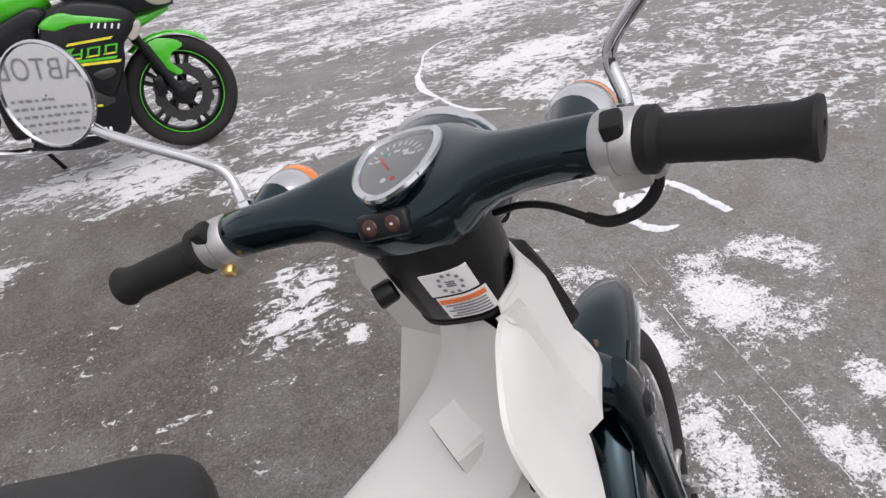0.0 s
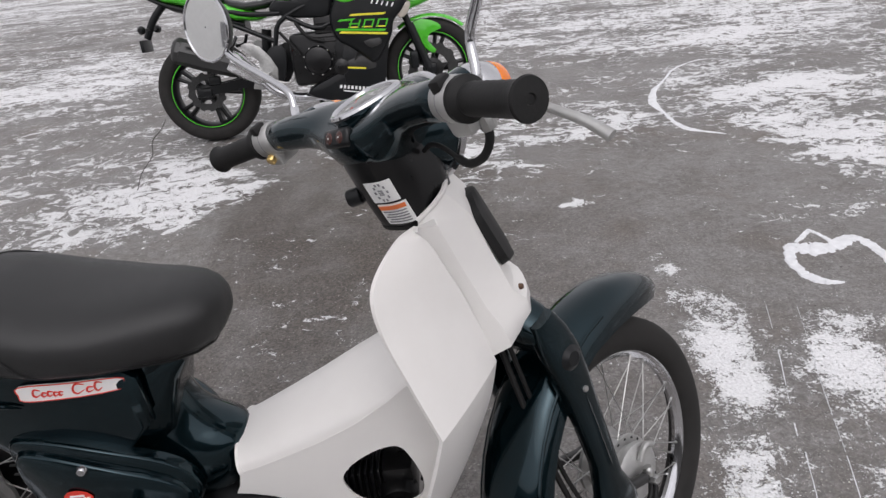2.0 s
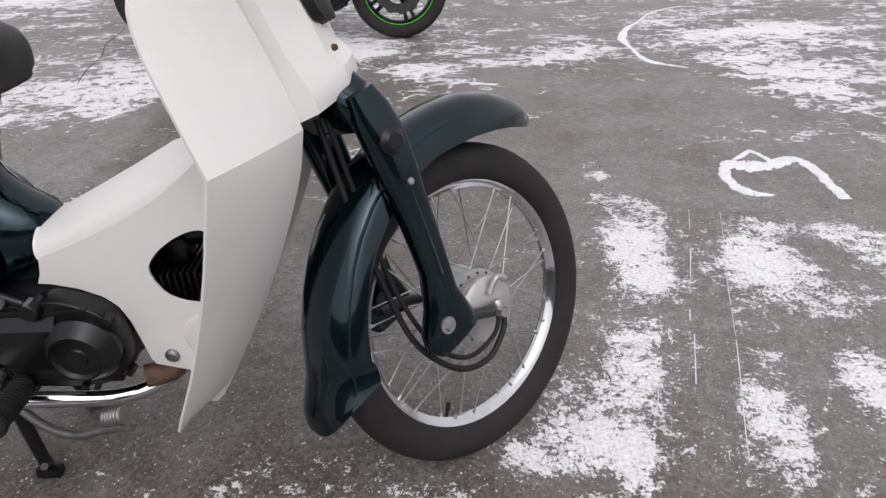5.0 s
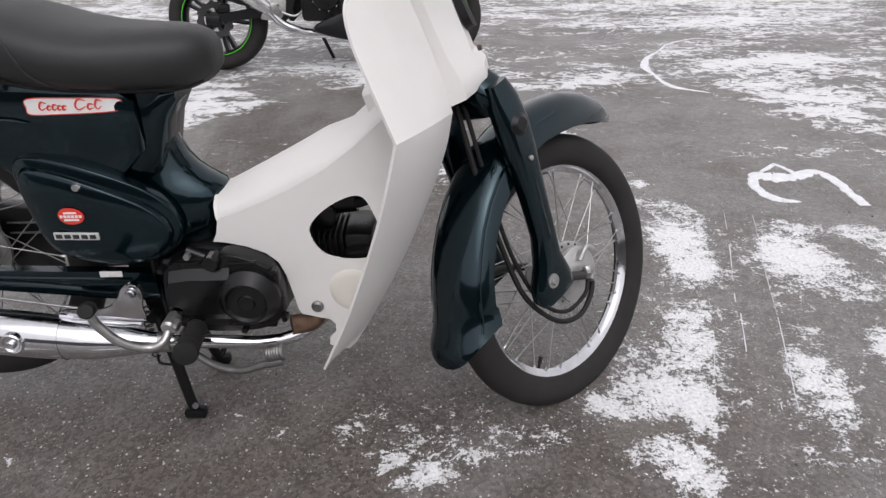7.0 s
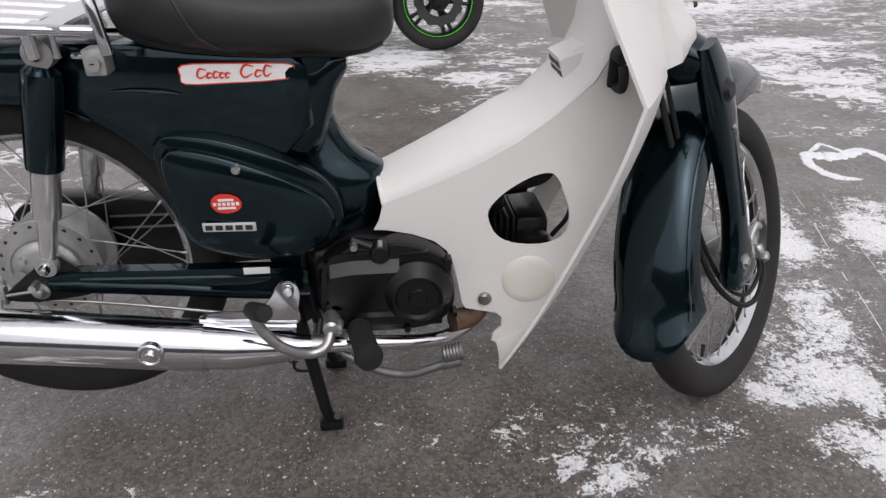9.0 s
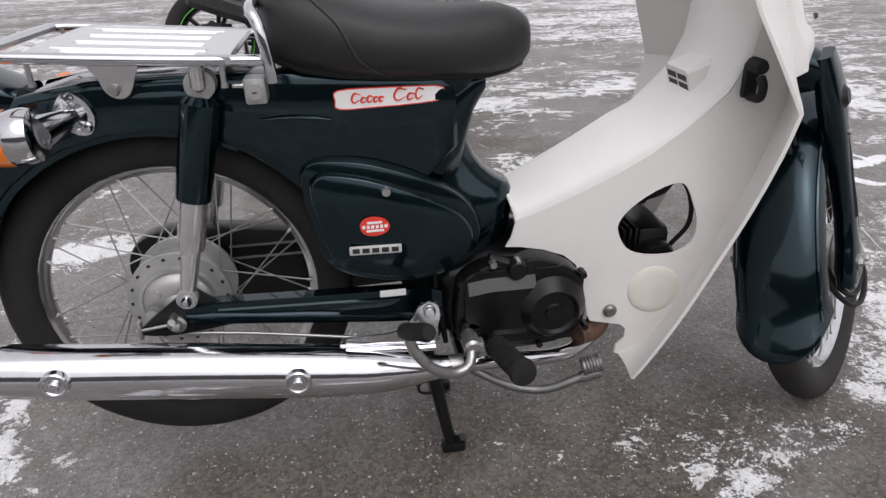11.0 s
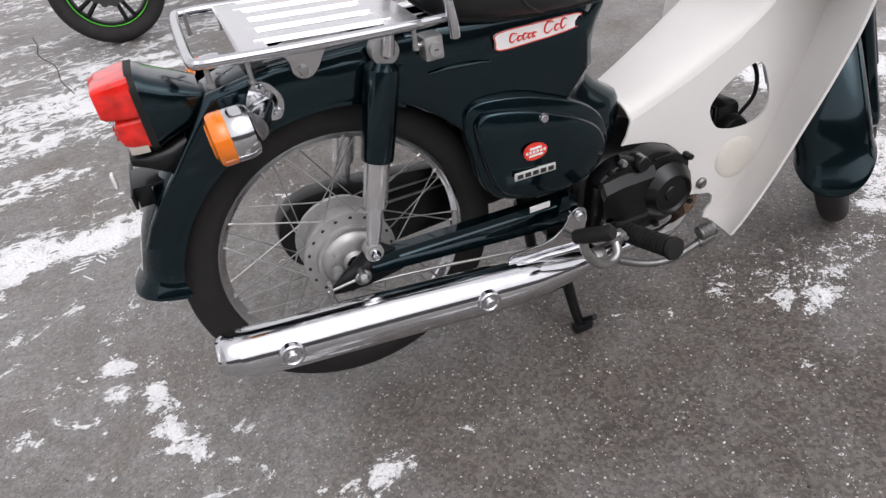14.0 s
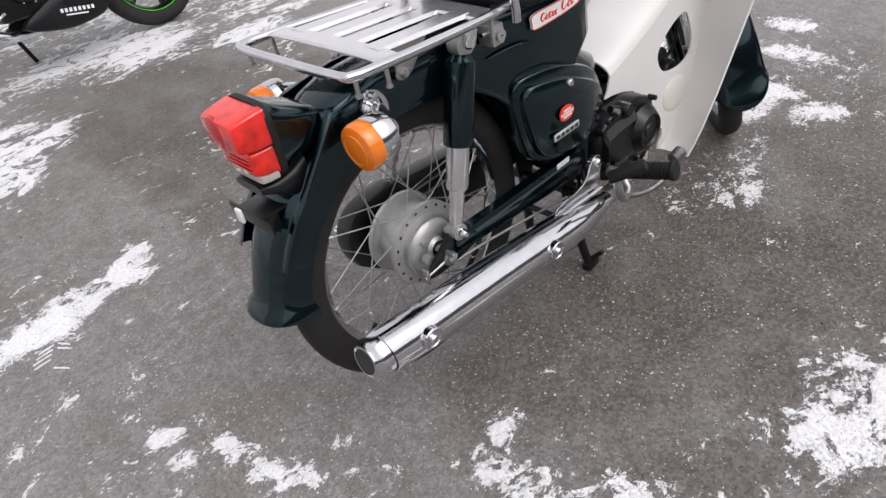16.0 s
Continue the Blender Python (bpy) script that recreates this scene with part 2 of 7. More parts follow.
# ---------------------------------------------------------------- ground
def ground_material():
    mt = bpy.data.materials.new("worn_asphalt_with_snow")
    mt.use_nodes = True
    n, l = mt.node_tree.nodes, mt.node_tree.links
    b = n["Principled BSDF"]
    geo = n.new("ShaderNodeNewGeometry")

    def noise_(scale, detail=6, rough=0.6, stretch=None, distort=0.0):
        t = n.new("ShaderNodeTexNoise")
        t.inputs["Scale"].default_value, t.inputs["Detail"].default_value = scale, detail
        t.inputs["Roughness"].default_value, t.inputs["Distortion"].default_value = rough, distort
        if stretch:
            mp = n.new("ShaderNodeMapping")
            mp.inputs["Scale"].default_value = stretch
            mp.inputs["Rotation"].default_value = (0, 0, radians(stretch_turn))
            l.new(geo.outputs["Position"], mp.inputs["Vector"])
            l.new(mp.outputs[0], t.inputs["Vector"])
        else:
            l.new(geo.outputs["Position"], t.inputs["Vector"])
        return t.outputs["Fac"]

    def math_(op, a, c, clamp=False):
        t = n.new("ShaderNodeMath")
        t.operation, t.use_clamp = op, clamp
        for i, v in enumerate((a, c)):
            if isinstance(v, (int, float)):
                t.inputs[i].default_value = v
            else:
                l.new(v, t.inputs[i])
        return t.outputs[0]

    def ramp(v, lo, hi, a=0.0, c=1.0):
        t = n.new("ShaderNodeMapRange")
        t.interpolation_type = "SMOOTHSTEP"
        for k, val in zip(("From Min", "From Max", "To Min", "To Max"), (lo, hi, a, c)):
            t.inputs[k].default_value = val
        l.new(v, t.inputs["Value"])
        return t.outputs[0]

    def mix(f, a, c):
        t = n.new("ShaderNodeMixRGB")
        for s, v in zip(("Fac", "Color1", "Color2"), (f, a, c)):
            if isinstance(v, tuple):
                t.inputs[s].default_value = (*v, 1)
            elif isinstance(v, (int, float)):
                t.inputs[s].default_value = v
            else:
                l.new(v, t.inputs[s])
        return t.outputs[0]

    stretch_turn = 12
    # asphalt: mottled binder with small pale and dark stones
    base = mix(ramp(noise_(1.3, 5), 0.3, 0.7), (0.150, 0.141, 0.133), (0.229, 0.221, 0.215))
    base = mix(ramp(noise_(26, 7, 0.75), 0.38, 0.68), base, (0.288, 0.281, 0.273))
    base = mix(ramp(noise_(90, 5, 0.8), 0.46, 0.62, 0, 0.5), base, (0.110, 0.100, 0.090))
    base = mix(ramp(noise_(7, 6, 0.65), 0.42, 0.66, 0, 0.55), base, (0.145, 0.132, 0.120))
    base = mix(ramp(noise_(2.2, 5), 0.50, 0.72, 0, 0.6), base, (0.150, 0.124, 0.103))
    # aggregate: each stone has its own tone
    stone = n.new("ShaderNodeTexVoronoi")
    stone.inputs["Scale"].default_value = 150
    l.new(geo.outputs["Position"], stone.inputs["Vector"])
    tone_ = n.new("ShaderNodeSeparateColor")
    l.new(stone.outputs["Color"], tone_.inputs[0])
    hue = n.new("ShaderNodeHueSaturation")
    l.new(base, hue.inputs["Color"])
    l.new(ramp(tone_.outputs[0], 0.05, 0.95, 0.84, 1.16), hue.inputs["Value"])
    base = hue.outputs[0]
    sep = None
    for scale_, lo, tone in ((230, 0.80, (0.40, 0.38, 0.355)), (120, 0.90, (0.55, 0.53, 0.50))):
        vo = n.new("ShaderNodeTexVoronoi")
        vo.inputs["Scale"].default_value = scale_
        l.new(geo.outputs["Position"], vo.inputs["Vector"])
        grit = ramp(vo.outputs["Distance"], 0.14, 0.34, 1, 0)
        sep = n.new("ShaderNodeSeparateColor")
        l.new(vo.outputs["Color"], sep.inputs[0])
        base = mix(math_("MULTIPLY", grit, ramp(sep.outputs[0], lo - 0.03, lo + 0.05, 0, 0.9)), base, tone)
    # two areas of the asphalt are darker and browner, broken up by noise
    brown = n.new("ShaderNodeAttribute")
    brown.attribute_name = "brown"
    browning = math_("MULTIPLY", brown.outputs["Fac"], ramp(noise_(3.5, 6), 0.3, 0.6, 0.45, 1.0))
    base = mix(math_("MULTIPLY", browning, 0.95), base, mix(ramp(math_("ADD", math_("MULTIPLY", noise_(60, 6, 0.8), 0.7), math_("MULTIPLY", tone_.outputs[0], 0.3)), 0.36, 0.66), (0.046, 0.038, 0.032), (0.135, 0.114, 0.098)))
    base = mix(math_("MULTIPLY", browning, math_("MULTIPLY", grit, ramp(sep.outputs[0], 0.86, 0.95, 0, 0.75))), base, (0.50, 0.48, 0.45))
    # snow: density from the vertices, broken up by streaky noise
    at = n.new("ShaderNodeAttribute")
    at.attribute_name = "snow"
    d = at.outputs["Fac"]
    streak = noise_(1.0, 8, 0.62, (1.7, 3.6, 1.0), 0.7)
    broad = noise_(1.0, 3, 0.5, (0.55, 1.3, 1.0), 0.4)
    mid = noise_(1.0, 8, 0.70, (10.0, 13.0, 1.0), 1.2)
    fine = noise_(30, 7, 0.75)
    crumb = noise_(120, 5, 0.75)
    v = math_("ADD", math_("ADD", math_("MULTIPLY", broad, 0.9), math_("ADD", math_("MULTIPLY", streak, 1.7), math_("MULTIPLY", mid, 2.8))), math_("ADD", math_("MULTIPLY", fine, 1.1), math_("MULTIPLY", crumb, 0.3)))
    xyz = n.new("ShaderNodeSeparateXYZ")
    l.new(geo.outputs["Position"], xyz.inputs[0])
    # round the step-through the snow is worn down to grains rather than flakes
    grain = math_("ADD", math_("MULTIPLY", math_("SUBTRACT", crumb, 0.5), 0.9), math_("SUBTRACT", math_("MULTIPLY", math_("SUBTRACT", fine, 0.5), 1.2), math_("MULTIPLY", math_("SUBTRACT", mid, 0.5), 1.1)))
    close = math_("MULTIPLY", ramp(xyz.outputs["Y"], 0.95, 1.35, 1, 0), ramp(xyz.outputs["X"], 0.7, 1.1))
    v = math_("ADD", v, math_("MULTIPLY", grain, close))
    edge = math_("ADD", math_("MULTIPLY", math_("SUBTRACT", v, 3.42), 1.75), math_("MULTIPLY", math_("SUBTRACT", d, 0.57), math_("ADD", 1.5, math_("MULTIPLY", close, 0.9))))
    # a tyre has cut a straight lane through the snow beside the front wheel
    lane = math_("SUBTRACT", math_("MULTIPLY", math_("SUBTRACT", xyz.outputs["X"], 1.863), 0.948), math_("MULTIPLY", math_("SUBTRACT", xyz.outputs["Y"], 0.88), 0.318))
    lane = math_("ADD", lane, math_("MULTIPLY", math_("SUBTRACT", fine, 0.5), 0.012))
    cut = math_("MULTIPLY", math_("MULTIPLY", ramp(lane, -0.003, 0.004), ramp(lane, 0.148, 0.160, 1, 0)), math_("MULTIPLY", ramp(xyz.outputs["Y"], -0.35, -0.2), ramp(xyz.outputs["Y"], 0.90, 0.95, 1, 0)))
    edge = math_("SUBTRACT", edge, math_("MULTIPLY", cut, 0.34))
    thin = ramp(noise_(75, 6, 0.8), 0.36, 0.48, 0.55, 1.0)
    mask = math_("MULTIPLY", ramp(edge, 0.0, 0.05), math_("MAXIMUM", thin, ramp(edge, 0.05, 0.45)))
    dust = ramp(edge, -0.35, 0.0, 0, 0.13)
    snowc = mix(ramp(crumb, 0.35, 0.65), (0.70, 0.705, 0.71), (0.90, 0.905, 0.91))
    col = mix(dust, base, (0.40, 0.40, 0.405))
    col = mix(math_("MULTIPLY", mask, ramp(fine, 0.2, 0.5, 0.82, 1.0)), col, snowc)
    l.new(col, b.inputs["Base Color"])
    wet = ramp(noise_(1.7, 6), 0.35, 0.7, 0.34, 0.62)
    rg = n.new("ShaderNodeMixRGB")
    l.new(mask, rg.inputs["Fac"])
    l.new(wet, rg.inputs["Color1"])
    rg.inputs["Color2"].default_value = (0.85, 0.85, 0.85, 1)
    l.new(rg.outputs[0], b.inputs["Roughness"])
    h = math_("ADD", math_("SUBTRACT", math_("MULTIPLY", grit, 0.5), math_("MULTIPLY", stone.outputs["Distance"], 0.2)), math_("ADD", math_("MULTIPLY", crumb, 0.5), math_("MULTIPLY", mask, 1.6)))
    bp = n.new("ShaderNodeBump")
    bp.inputs["Strength"].default_value, bp.inputs["Distance"].default_value = 0.8, 0.005
    l.new(h, bp.inputs["Height"])
    l.new(bp.outputs[0], b.inputs["Normal"])
    return mt


# patches of trodden snow: centre, half lengths, turn in degrees, density
SNOW_FAR = [
    (-0.50, 2.42, 0.46, 0.50, 28, 0.85), (-2.46, 5.43, 0.97, 1.05, 28, 0.71), (-5.17, 8.04, 0.72, 0.49, -27, 0.77), (-1.63, 2.49, 0.10, 0.21, 4, 0.71),
    (3.28, 4.68, 1.25, 0.23, 8, 0.97), (4.19, 5.52, 0.83, 0.83, -3, 0.75), (2.86, 2.47, 0.61, 0.29, -83, 0.91), (3.04, 3.04, 0.49, 0.37, 5, 0.79),
    (1.85, 2.71, 0.46, 0.13, 15, 0.89), (1.07, 2.48, 0.23, 0.14, -27, 0.77), (2.61, 3.46, 0.31, 0.09, 29, 0.77), (2.36, 6.14, 1.06, 0.92, -31, 0.63),
    (1.50, 1.75, 0.10, 0.06, 16, 0.63), (4.58, 6.87, 1.17, 0.89, -8, 0.71), (-6.74, 12.89, 2.88, 2.99, -13, 0.65), (-2.43, 5.43, 0.77, 0.35, -42, 0.75),
]
SWEPT = [
    (1.83, 2.01, 0.75, 0.5, 5, 0.05), (1.81, 3.66, 0.55, 0.56, 1, 0.24), (-1.94, 3.52, 0.53, 0.66, -11, 0.22), (0.04, 2.08, 0.62, 0.75, 44, -0.1),
]
SNOW_FRONT = [
    (1.78, 0.32, 0.34, 0.62, -18, 0.44),
    (1.04, -0.19, 0.18, 0.04, 7, 0.59), (0.93, -0.27, 0.09, 0.04, -9, 0.47), (0.93, 1.36, 0.18, 0.24, -17, 0.75), (1.03, 1.08, 0.04, 0.05, -23, 0.85),
    (1.74, 0.81, 0.12, 0.14, -4, 0.93), (1.70, 0.58, 0.09, 0.17, -5, 0.97), (1.71, 0.93, 0.07, 0.07, -5, 0.75), (1.57, 0.12, 0.06, 0.17, -3, 0.86),
    (1.46, 0.00, 0.12, 0.13, -3, 0.88), (1.50, -0.07, 0.06, 0.09, -2, 0.92), (1.33, -0.08, 0.09, 0.06, -2, 0.82), (1.38, -0.21, 0.09, 0.05, -2, 0.66),
    (1.43, -0.28, 0.05, 0.05, -3, 0.70), (1.70, 1.14, 0.04, 0.05, -4, 0.75), (1.65, 0.93, 0.04, 0.09, -4, 0.70), (1.18, -0.17, 0.02, 0.02, -3, 0.72),
    (1.65, 0.27, 0.04, 0.05, -2, 0.72),
]
SNOW_LANE = [
    (2.03, 0.59, 0.11, 0.14, -4, 0.95), (2.08, 0.76, 0.12, 0.06, -4, 0.85), (1.89, 0.67, 0.06, 0.16, -5, 0.70), (2.28, 0.70, 0.09, 0.07, -5, 0.83),
    (2.35, 0.61, 0.11, 0.13, -4, 0.90), (1.79, -0.01, 0.06, 0.13, -3, 0.86), (1.85, 0.16, 0.06, 0.05, -4, 0.72), (2.04, 0.09, 0.06, 0.10, -3, 0.88),
    (2.09, 0.35, 0.09, 0.06, -3, 0.62), (1.66, 0.14, 0.04, 0.06, -4, 0.68), (1.59, -0.06, 0.04, 0.06, -4, 0.68), (1.68, -0.07, 0.04, 0.07, -2, 0.62),
]
SNOW_REAR = [
    (-0.55, 0.35, 0.45, 0.36, -40, 0.08), (-0.86, 0.93, 0.23, 0.12, 57, 0.95), (-0.82, 1.48, 0.22, 0.11, 21, 0.81), (-0.89, 2.05, 0.21, 0.14, -38, 0.69),
    (0.95, -0.21, 0.06, 0.08, -47, 0.75), (-0.29, 1.05, 0.09, 0.06, 9, 0.81), (-0.31, 2.02, 0.11, 0.12, 26, 0.75), (0.64, 3.00, 0.28, 0.28, -6, 0.87),
    (0.22, 3.22, 0.12, 0.19, -27, 0.77),
]
SNOW_TAIL = [
    (-0.54, 0.98, 0.099, 0.093, -55, 0.97), (-0.66, 0.96, 0.049, 0.064, -54, 0.86), (-0.46, 0.95, 0.040, 0.068, -55, 0.72), (-0.25, 1.12, 0.052, 0.038, -57, 0.90),
    (-0.32, 0.99, 0.083, 0.057, -56, 0.95), (-0.43, 1.16, 0.045, 0.038, -56, 0.72), (-0.46, 0.56, 0.079, 0.081, -54, 0.60), (-0.51, 0.54, 0.028, 0.026, -53, 0.76),
    (-0.63, 0.64, 0.028, 0.030, -54, 0.74), (-0.55, 0.46, 0.031, 0.018, -52, 0.90), (-0.52, 0.34, 0.044, 0.023, -53, 0.97), (-0.45, 0.31, 0.035, 0.011, -53, 0.80),
    (-0.52, 0.25, 0.038, 0.020, -52, 0.86), (-0.45, 0.22, 0.034, 0.026, -52, 0.92), (-0.44, 0.18, 0.016, 0.013, -53, 0.88), (-0.77, 0.58, 0.027, 0.019, -52, 0.95),
]
SNOW_NEAR = [
    (0.26, -0.30, 0.36, 0.22, -22, -0.28),
    (-0.29, 0.01, 0.027, 0.012, -52, 0.78), (-0.39, 0.01, 0.063, 0.038, -51, 0.76), (-0.43, 0.08, 0.035, 0.023, -53, 0.72),
    (-0.12, -0.37, 0.12, 0.06, -69, 0.74), (-0.07, -0.23, 0.03, 0.03, -23, 0.58), (-0.01, -0.50, 0.05, 0.04, -69, 0.56), (0.33, -0.74, 0.14, 0.11, -34, 0.80),
    (0.46, -0.68, 0.10, 0.07, -63, 0.60), (1.03, -0.17, 0.16, 0.07, -1, 0.50),
]
SNOW_CLOSE = SNOW_FRONT + SNOW_LANE + SNOW_REAR + SNOW_TAIL + SNOW_NEAR


def spread(c, fine, far, n):
    """Places along one axis: close together about c, further apart outwards."""
    t = np.linspace(-1, 1, n)
    return c + np.sign(t) * (np.abs(t) * fine + (far - fine) * np.abs(t) ** 7)


gx, gy = spread(0.6, 4.5, 400, 440), spread(1.0, 4.5, 400, 440)
GX, GY = np.meshgrid(gx, gy)
dens = 0.09 + 0.37 * np.clip((np.hypot((GX - 0.8) * 0.85, GY - 0.1) - 1.5) / 1.3, 0, 1)
dens -= 0.05 * np.clip((0.3 - GX) / 1.5, 0, 1)
rear = np.clip((-0.3 - GX) / 0.3, 0, 1) * np.clip((GY + 0.35) / 0.4, 0, 1)
dens = np.maximum(dens, 0.24 * rear)
for px, py, rx, ry, turn, amp in SWEPT + SNOW_FAR + SNOW_CLOSE:
    ca, sa_ = math.cos(radians(turn)), math.sin(radians(turn))
    u, v = (GX - px) * ca + (GY - py) * sa_, -(GX - px) * sa_ + (GY - py) * ca
    dens += (amp - dens) * np.exp(-((u / (rx * 1.08)) ** 2 + (v / (ry * 1.08)) ** 2) ** 1.6)
vs = np.c_[GX.ravel(), GY.ravel(), np.zeros(GX.size)].tolist()
N = len(gx)
fs = [(j * N + i, j * N + i + 1, (j + 1) * N + i + 1, (j + 1) * N + i) for j in range(N - 1) for i in range(N - 1)]
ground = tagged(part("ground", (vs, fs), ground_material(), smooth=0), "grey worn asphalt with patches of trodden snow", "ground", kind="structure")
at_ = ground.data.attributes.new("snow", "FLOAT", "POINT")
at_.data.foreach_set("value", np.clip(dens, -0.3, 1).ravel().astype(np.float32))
# darker brown areas: right of the step-through, and beyond it to its left
brown_area = np.exp(-(((GX - 0.72) / 1.0) ** 2 + ((GY + 0.36) / 0.60) ** 2) ** 1.5)
brown_area = np.maximum(brown_area, 0.9 * np.exp(-(((GX - 0.45) / 1.15) ** 2 + ((GY - 1.5) / 1.15) ** 2) ** 1.3))
at_ = ground.data.attributes.new("brown", "FLOAT", "POINT")
at_.data.foreach_set("value", np.clip(brown_area * np.clip((GX + 0.12 + 0.5 * np.clip(-0.1 - GY, 0, 1)) / 0.07, 0, 1), 0, 1).ravel().astype(np.float32))


# an unseen plain wall, added behind the camera to darken reflections in chrome and paint
WALL = material("grey_render", (0.13, 0.128, 0.125), 0.9, vary=0.15, scale=1.5, bump=0.3, bump_scale=60, dirt=0.3)
tagged(part("reflection_wall", box(0.5, -8.0, 1.2, 34.0, 0.4, 2.4, 0.02), WALL), "unseen plain grey wall added to darken reflections", "wall", kind="structure")


# ---------------------------------------------------------------- the step-through motorcycle
# x runs from the rear axle to the front, y to its left, z up from the ground; it stands on its centre stand.
moped = tagged(new("step_through_motorcycle"), "dark green and white step-through motorcycle standing on its centre stand", "motorcycle")
REAR = V(0, 0, 0.344)


def tyre_geo(r, w, h, n=64):
    """A tyre round the y axis, r: outer radius."""
    rows = []
    for k in range(n):
        a = 2 * math.pi * k / n
        e = V(math.cos(a), 0, math.sin(a))
        sec = []
        for i in range(20):
            b = 2 * math.pi * i / 20
            rr = r - h / 2 + h / 2 * (abs(math.cos(b)) ** 0.85) * (1 if math.cos(b) > 0 else -1)
            sec.append(e * rr + V(0, w / 2 * (abs(math.sin(b)) ** 0.8) * (1 if math.sin(b) > 0 else -1), 0))
        rows.append(sec)
    rows.append(rows[0])
    return loft(rows, True, False)


def rim_geo(r, w):
    """A chromed spoke rim: two flanges with a well between."""
    prof = [(r, -w / 2), (r + 0.001, -w / 2 + 0.003), (r - 0.004, -w / 2 + 0.005), (r - 0.012, -w * 0.22), (r - 0.017, -w * 0.1), (r - 0.017, w * 0.1), (r - 0.012, w * 0.22), (r - 0.004, w / 2 - 0.005), (r + 0.001, w / 2 - 0.003), (r, w / 2), (r - 0.007, w / 2 - 0.001), (r - 0.015, w * 0.24), (r - 0.021, w * 0.12), (r - 0.021, -w * 0.12), (r - 0.015, -w * 0.24), (r - 0.007, -w / 2 + 0.001)]
    rows = []
    for k in range(73):
        a = 2 * math.pi * k / 72
        e = V(math.cos(a), 0, math.sin(a))
        rows.append([e * p + V(0, q, 0) for p, q in prof])
    return loft(rows, True, False)


def spoke_wheel(name, m, tyre_r, tyre_w, hub_r, hub_w):
    """Hub with its tyre, rim and 36 wire spokes."""
    prof = [(0.012, -hub_w / 2), (hub_r * 0.45, -hub_w / 2), (hub_r * 0.62, -hub_w / 2 + 0.006), (hub_r * 0.66, -hub_w * 0.40), (hub_r * 0.74, -hub_w * 0.40), (hub_r * 0.76, -hub_w * 0.33), (hub_r, -hub_w * 0.31), (hub_r, -hub_w * 0.24), (hub_r * 0.8, -hub_w * 0.22), (hub_r * 0.76, 0), (hub_r * 0.8, hub_w * 0.22), (hub_r, hub_w * 0.24), (hub_r, hub_w * 0.31), (hub_r * 0.7, hub_w * 0.36), (0.012, hub_w * 0.42)]
    w = part(name, lathe(prof, n=48), ALLOY, moped, "spoked wheel with chrome rim and black tyre", m)
    part("tyre", tyre_geo(tyre_r, tyre_w, tyre_r - 0.219), TYRE, w, "worn dusty black tyre")
    part("rim", rim_geo(0.229, 0.032), CHROME, w, "chrome spoked rim")
    hub_holes = [lathe([(0.0035, -hub_w * 0.32), (0.0035, -hub_w * 0.30)], (hub_r * 0.9 * math.cos(a), 0, hub_r * 0.9 * math.sin(a)), n=8) for a in [2 * math.pi * k / 18 for k in range(18)]]
    part("spoke_head", join(*hub_holes), INK, w)
    wires = []
    for k in range(4):
        side, lean = (-1, 1)[k % 2], (-1, 1)[k // 2]
        a0, a1 = 0.0, lean * 1.15 + 0.09 * k
        p = V(hub_r * 0.9 * math.cos(a0), side * hub_w * 0.28, hub_r * 0.9 * math.sin(a0))
        q = V(0.212 * math.cos(a1 * 0.62), side * 0.005, 0.212 * math.sin(a1 * 0.62))
        nip = p + (q - p) * 0.95
        wires.append(join(rod(p, q, 0.00135, 5), rod(nip, q, 0.0026, 6)))
    first = {}
    for j in range(9):
        for k in range(4):
            turn = Matrix.Rotation(2 * math.pi * (j + 0.25 * k) / 9, 4, "Y")
            if k in first:
                again(first[k], turn, w)
            else:
                first[k] = part("spoke", wires[k], STEEL, w, "", turn)
    valve = join(rod((0.19, 0, 0), (0.21, 0, 0), 0.003, 8), rod((0.183, 0, 0), (0.197, 0, 0), 0.0042, 8))
    part("valve", valve, RUBBER, w, "", Matrix.Rotation(radians(-222), 4, "Y"))
    return w


rear_wheel = spoke_wheel("rear_wheel", Matrix.Translation(REAR), 0.283, 0.062, 0.083, 0.118)
# brake panel, lever and axle nuts on the right of the rear hub
part("axle_nut", join(lathe([(0.0, -0.082), (0.009, -0.082), (0.011, -0.078), (0.011, -0.066), (0.016, -0.066), (0.016, -0.06)], n=6), rod((0, -0.11, 0), (0, 0.11, 0), 0.006)), STEEL, rear_wheel)
part("brake_panel", lathe([(0.0, -0.066), (0.016, -0.066), (0.020, -0.060), (0.026, -0.054), (0.040, -0.050), (0.055, -0.047), (0.057, -0.050), (0.062, -0.050), (0.063, -0.042)], n=48), ALLOY, rear_wheel, "cast aluminium brake panel", smooth=30)
for a in (0.6, 2.4, 4.2):
    part("panel_boss", lathe([(0.0, -0.066), (0.0055, -0.066), (0.0065, -0.062), (0.0065, -0.05)], (0.037 * math.cos(a), 0, 0.037 * math.sin(a)), n=8), ALLOY, rear_wheel)
part("brake_lever", join(tube([(-0.035, -0.075, -0.004), (-0.02, -0.078, -0.02), (-0.012, -0.08, -0.035)], 0.005), lathe([(0.011, -0.082), (0.011, -0.066)], (-0.035, 0, -0.002), n=14)), STEEL, rear_wheel)
part("brake_rod", tube([(-0.012, -0.082, -0.035), (0.12, -0.085, -0.05), (0.36, -0.09, -0.09)], 0.0028), STEEL, moped, "", Matrix.Translation(REAR))
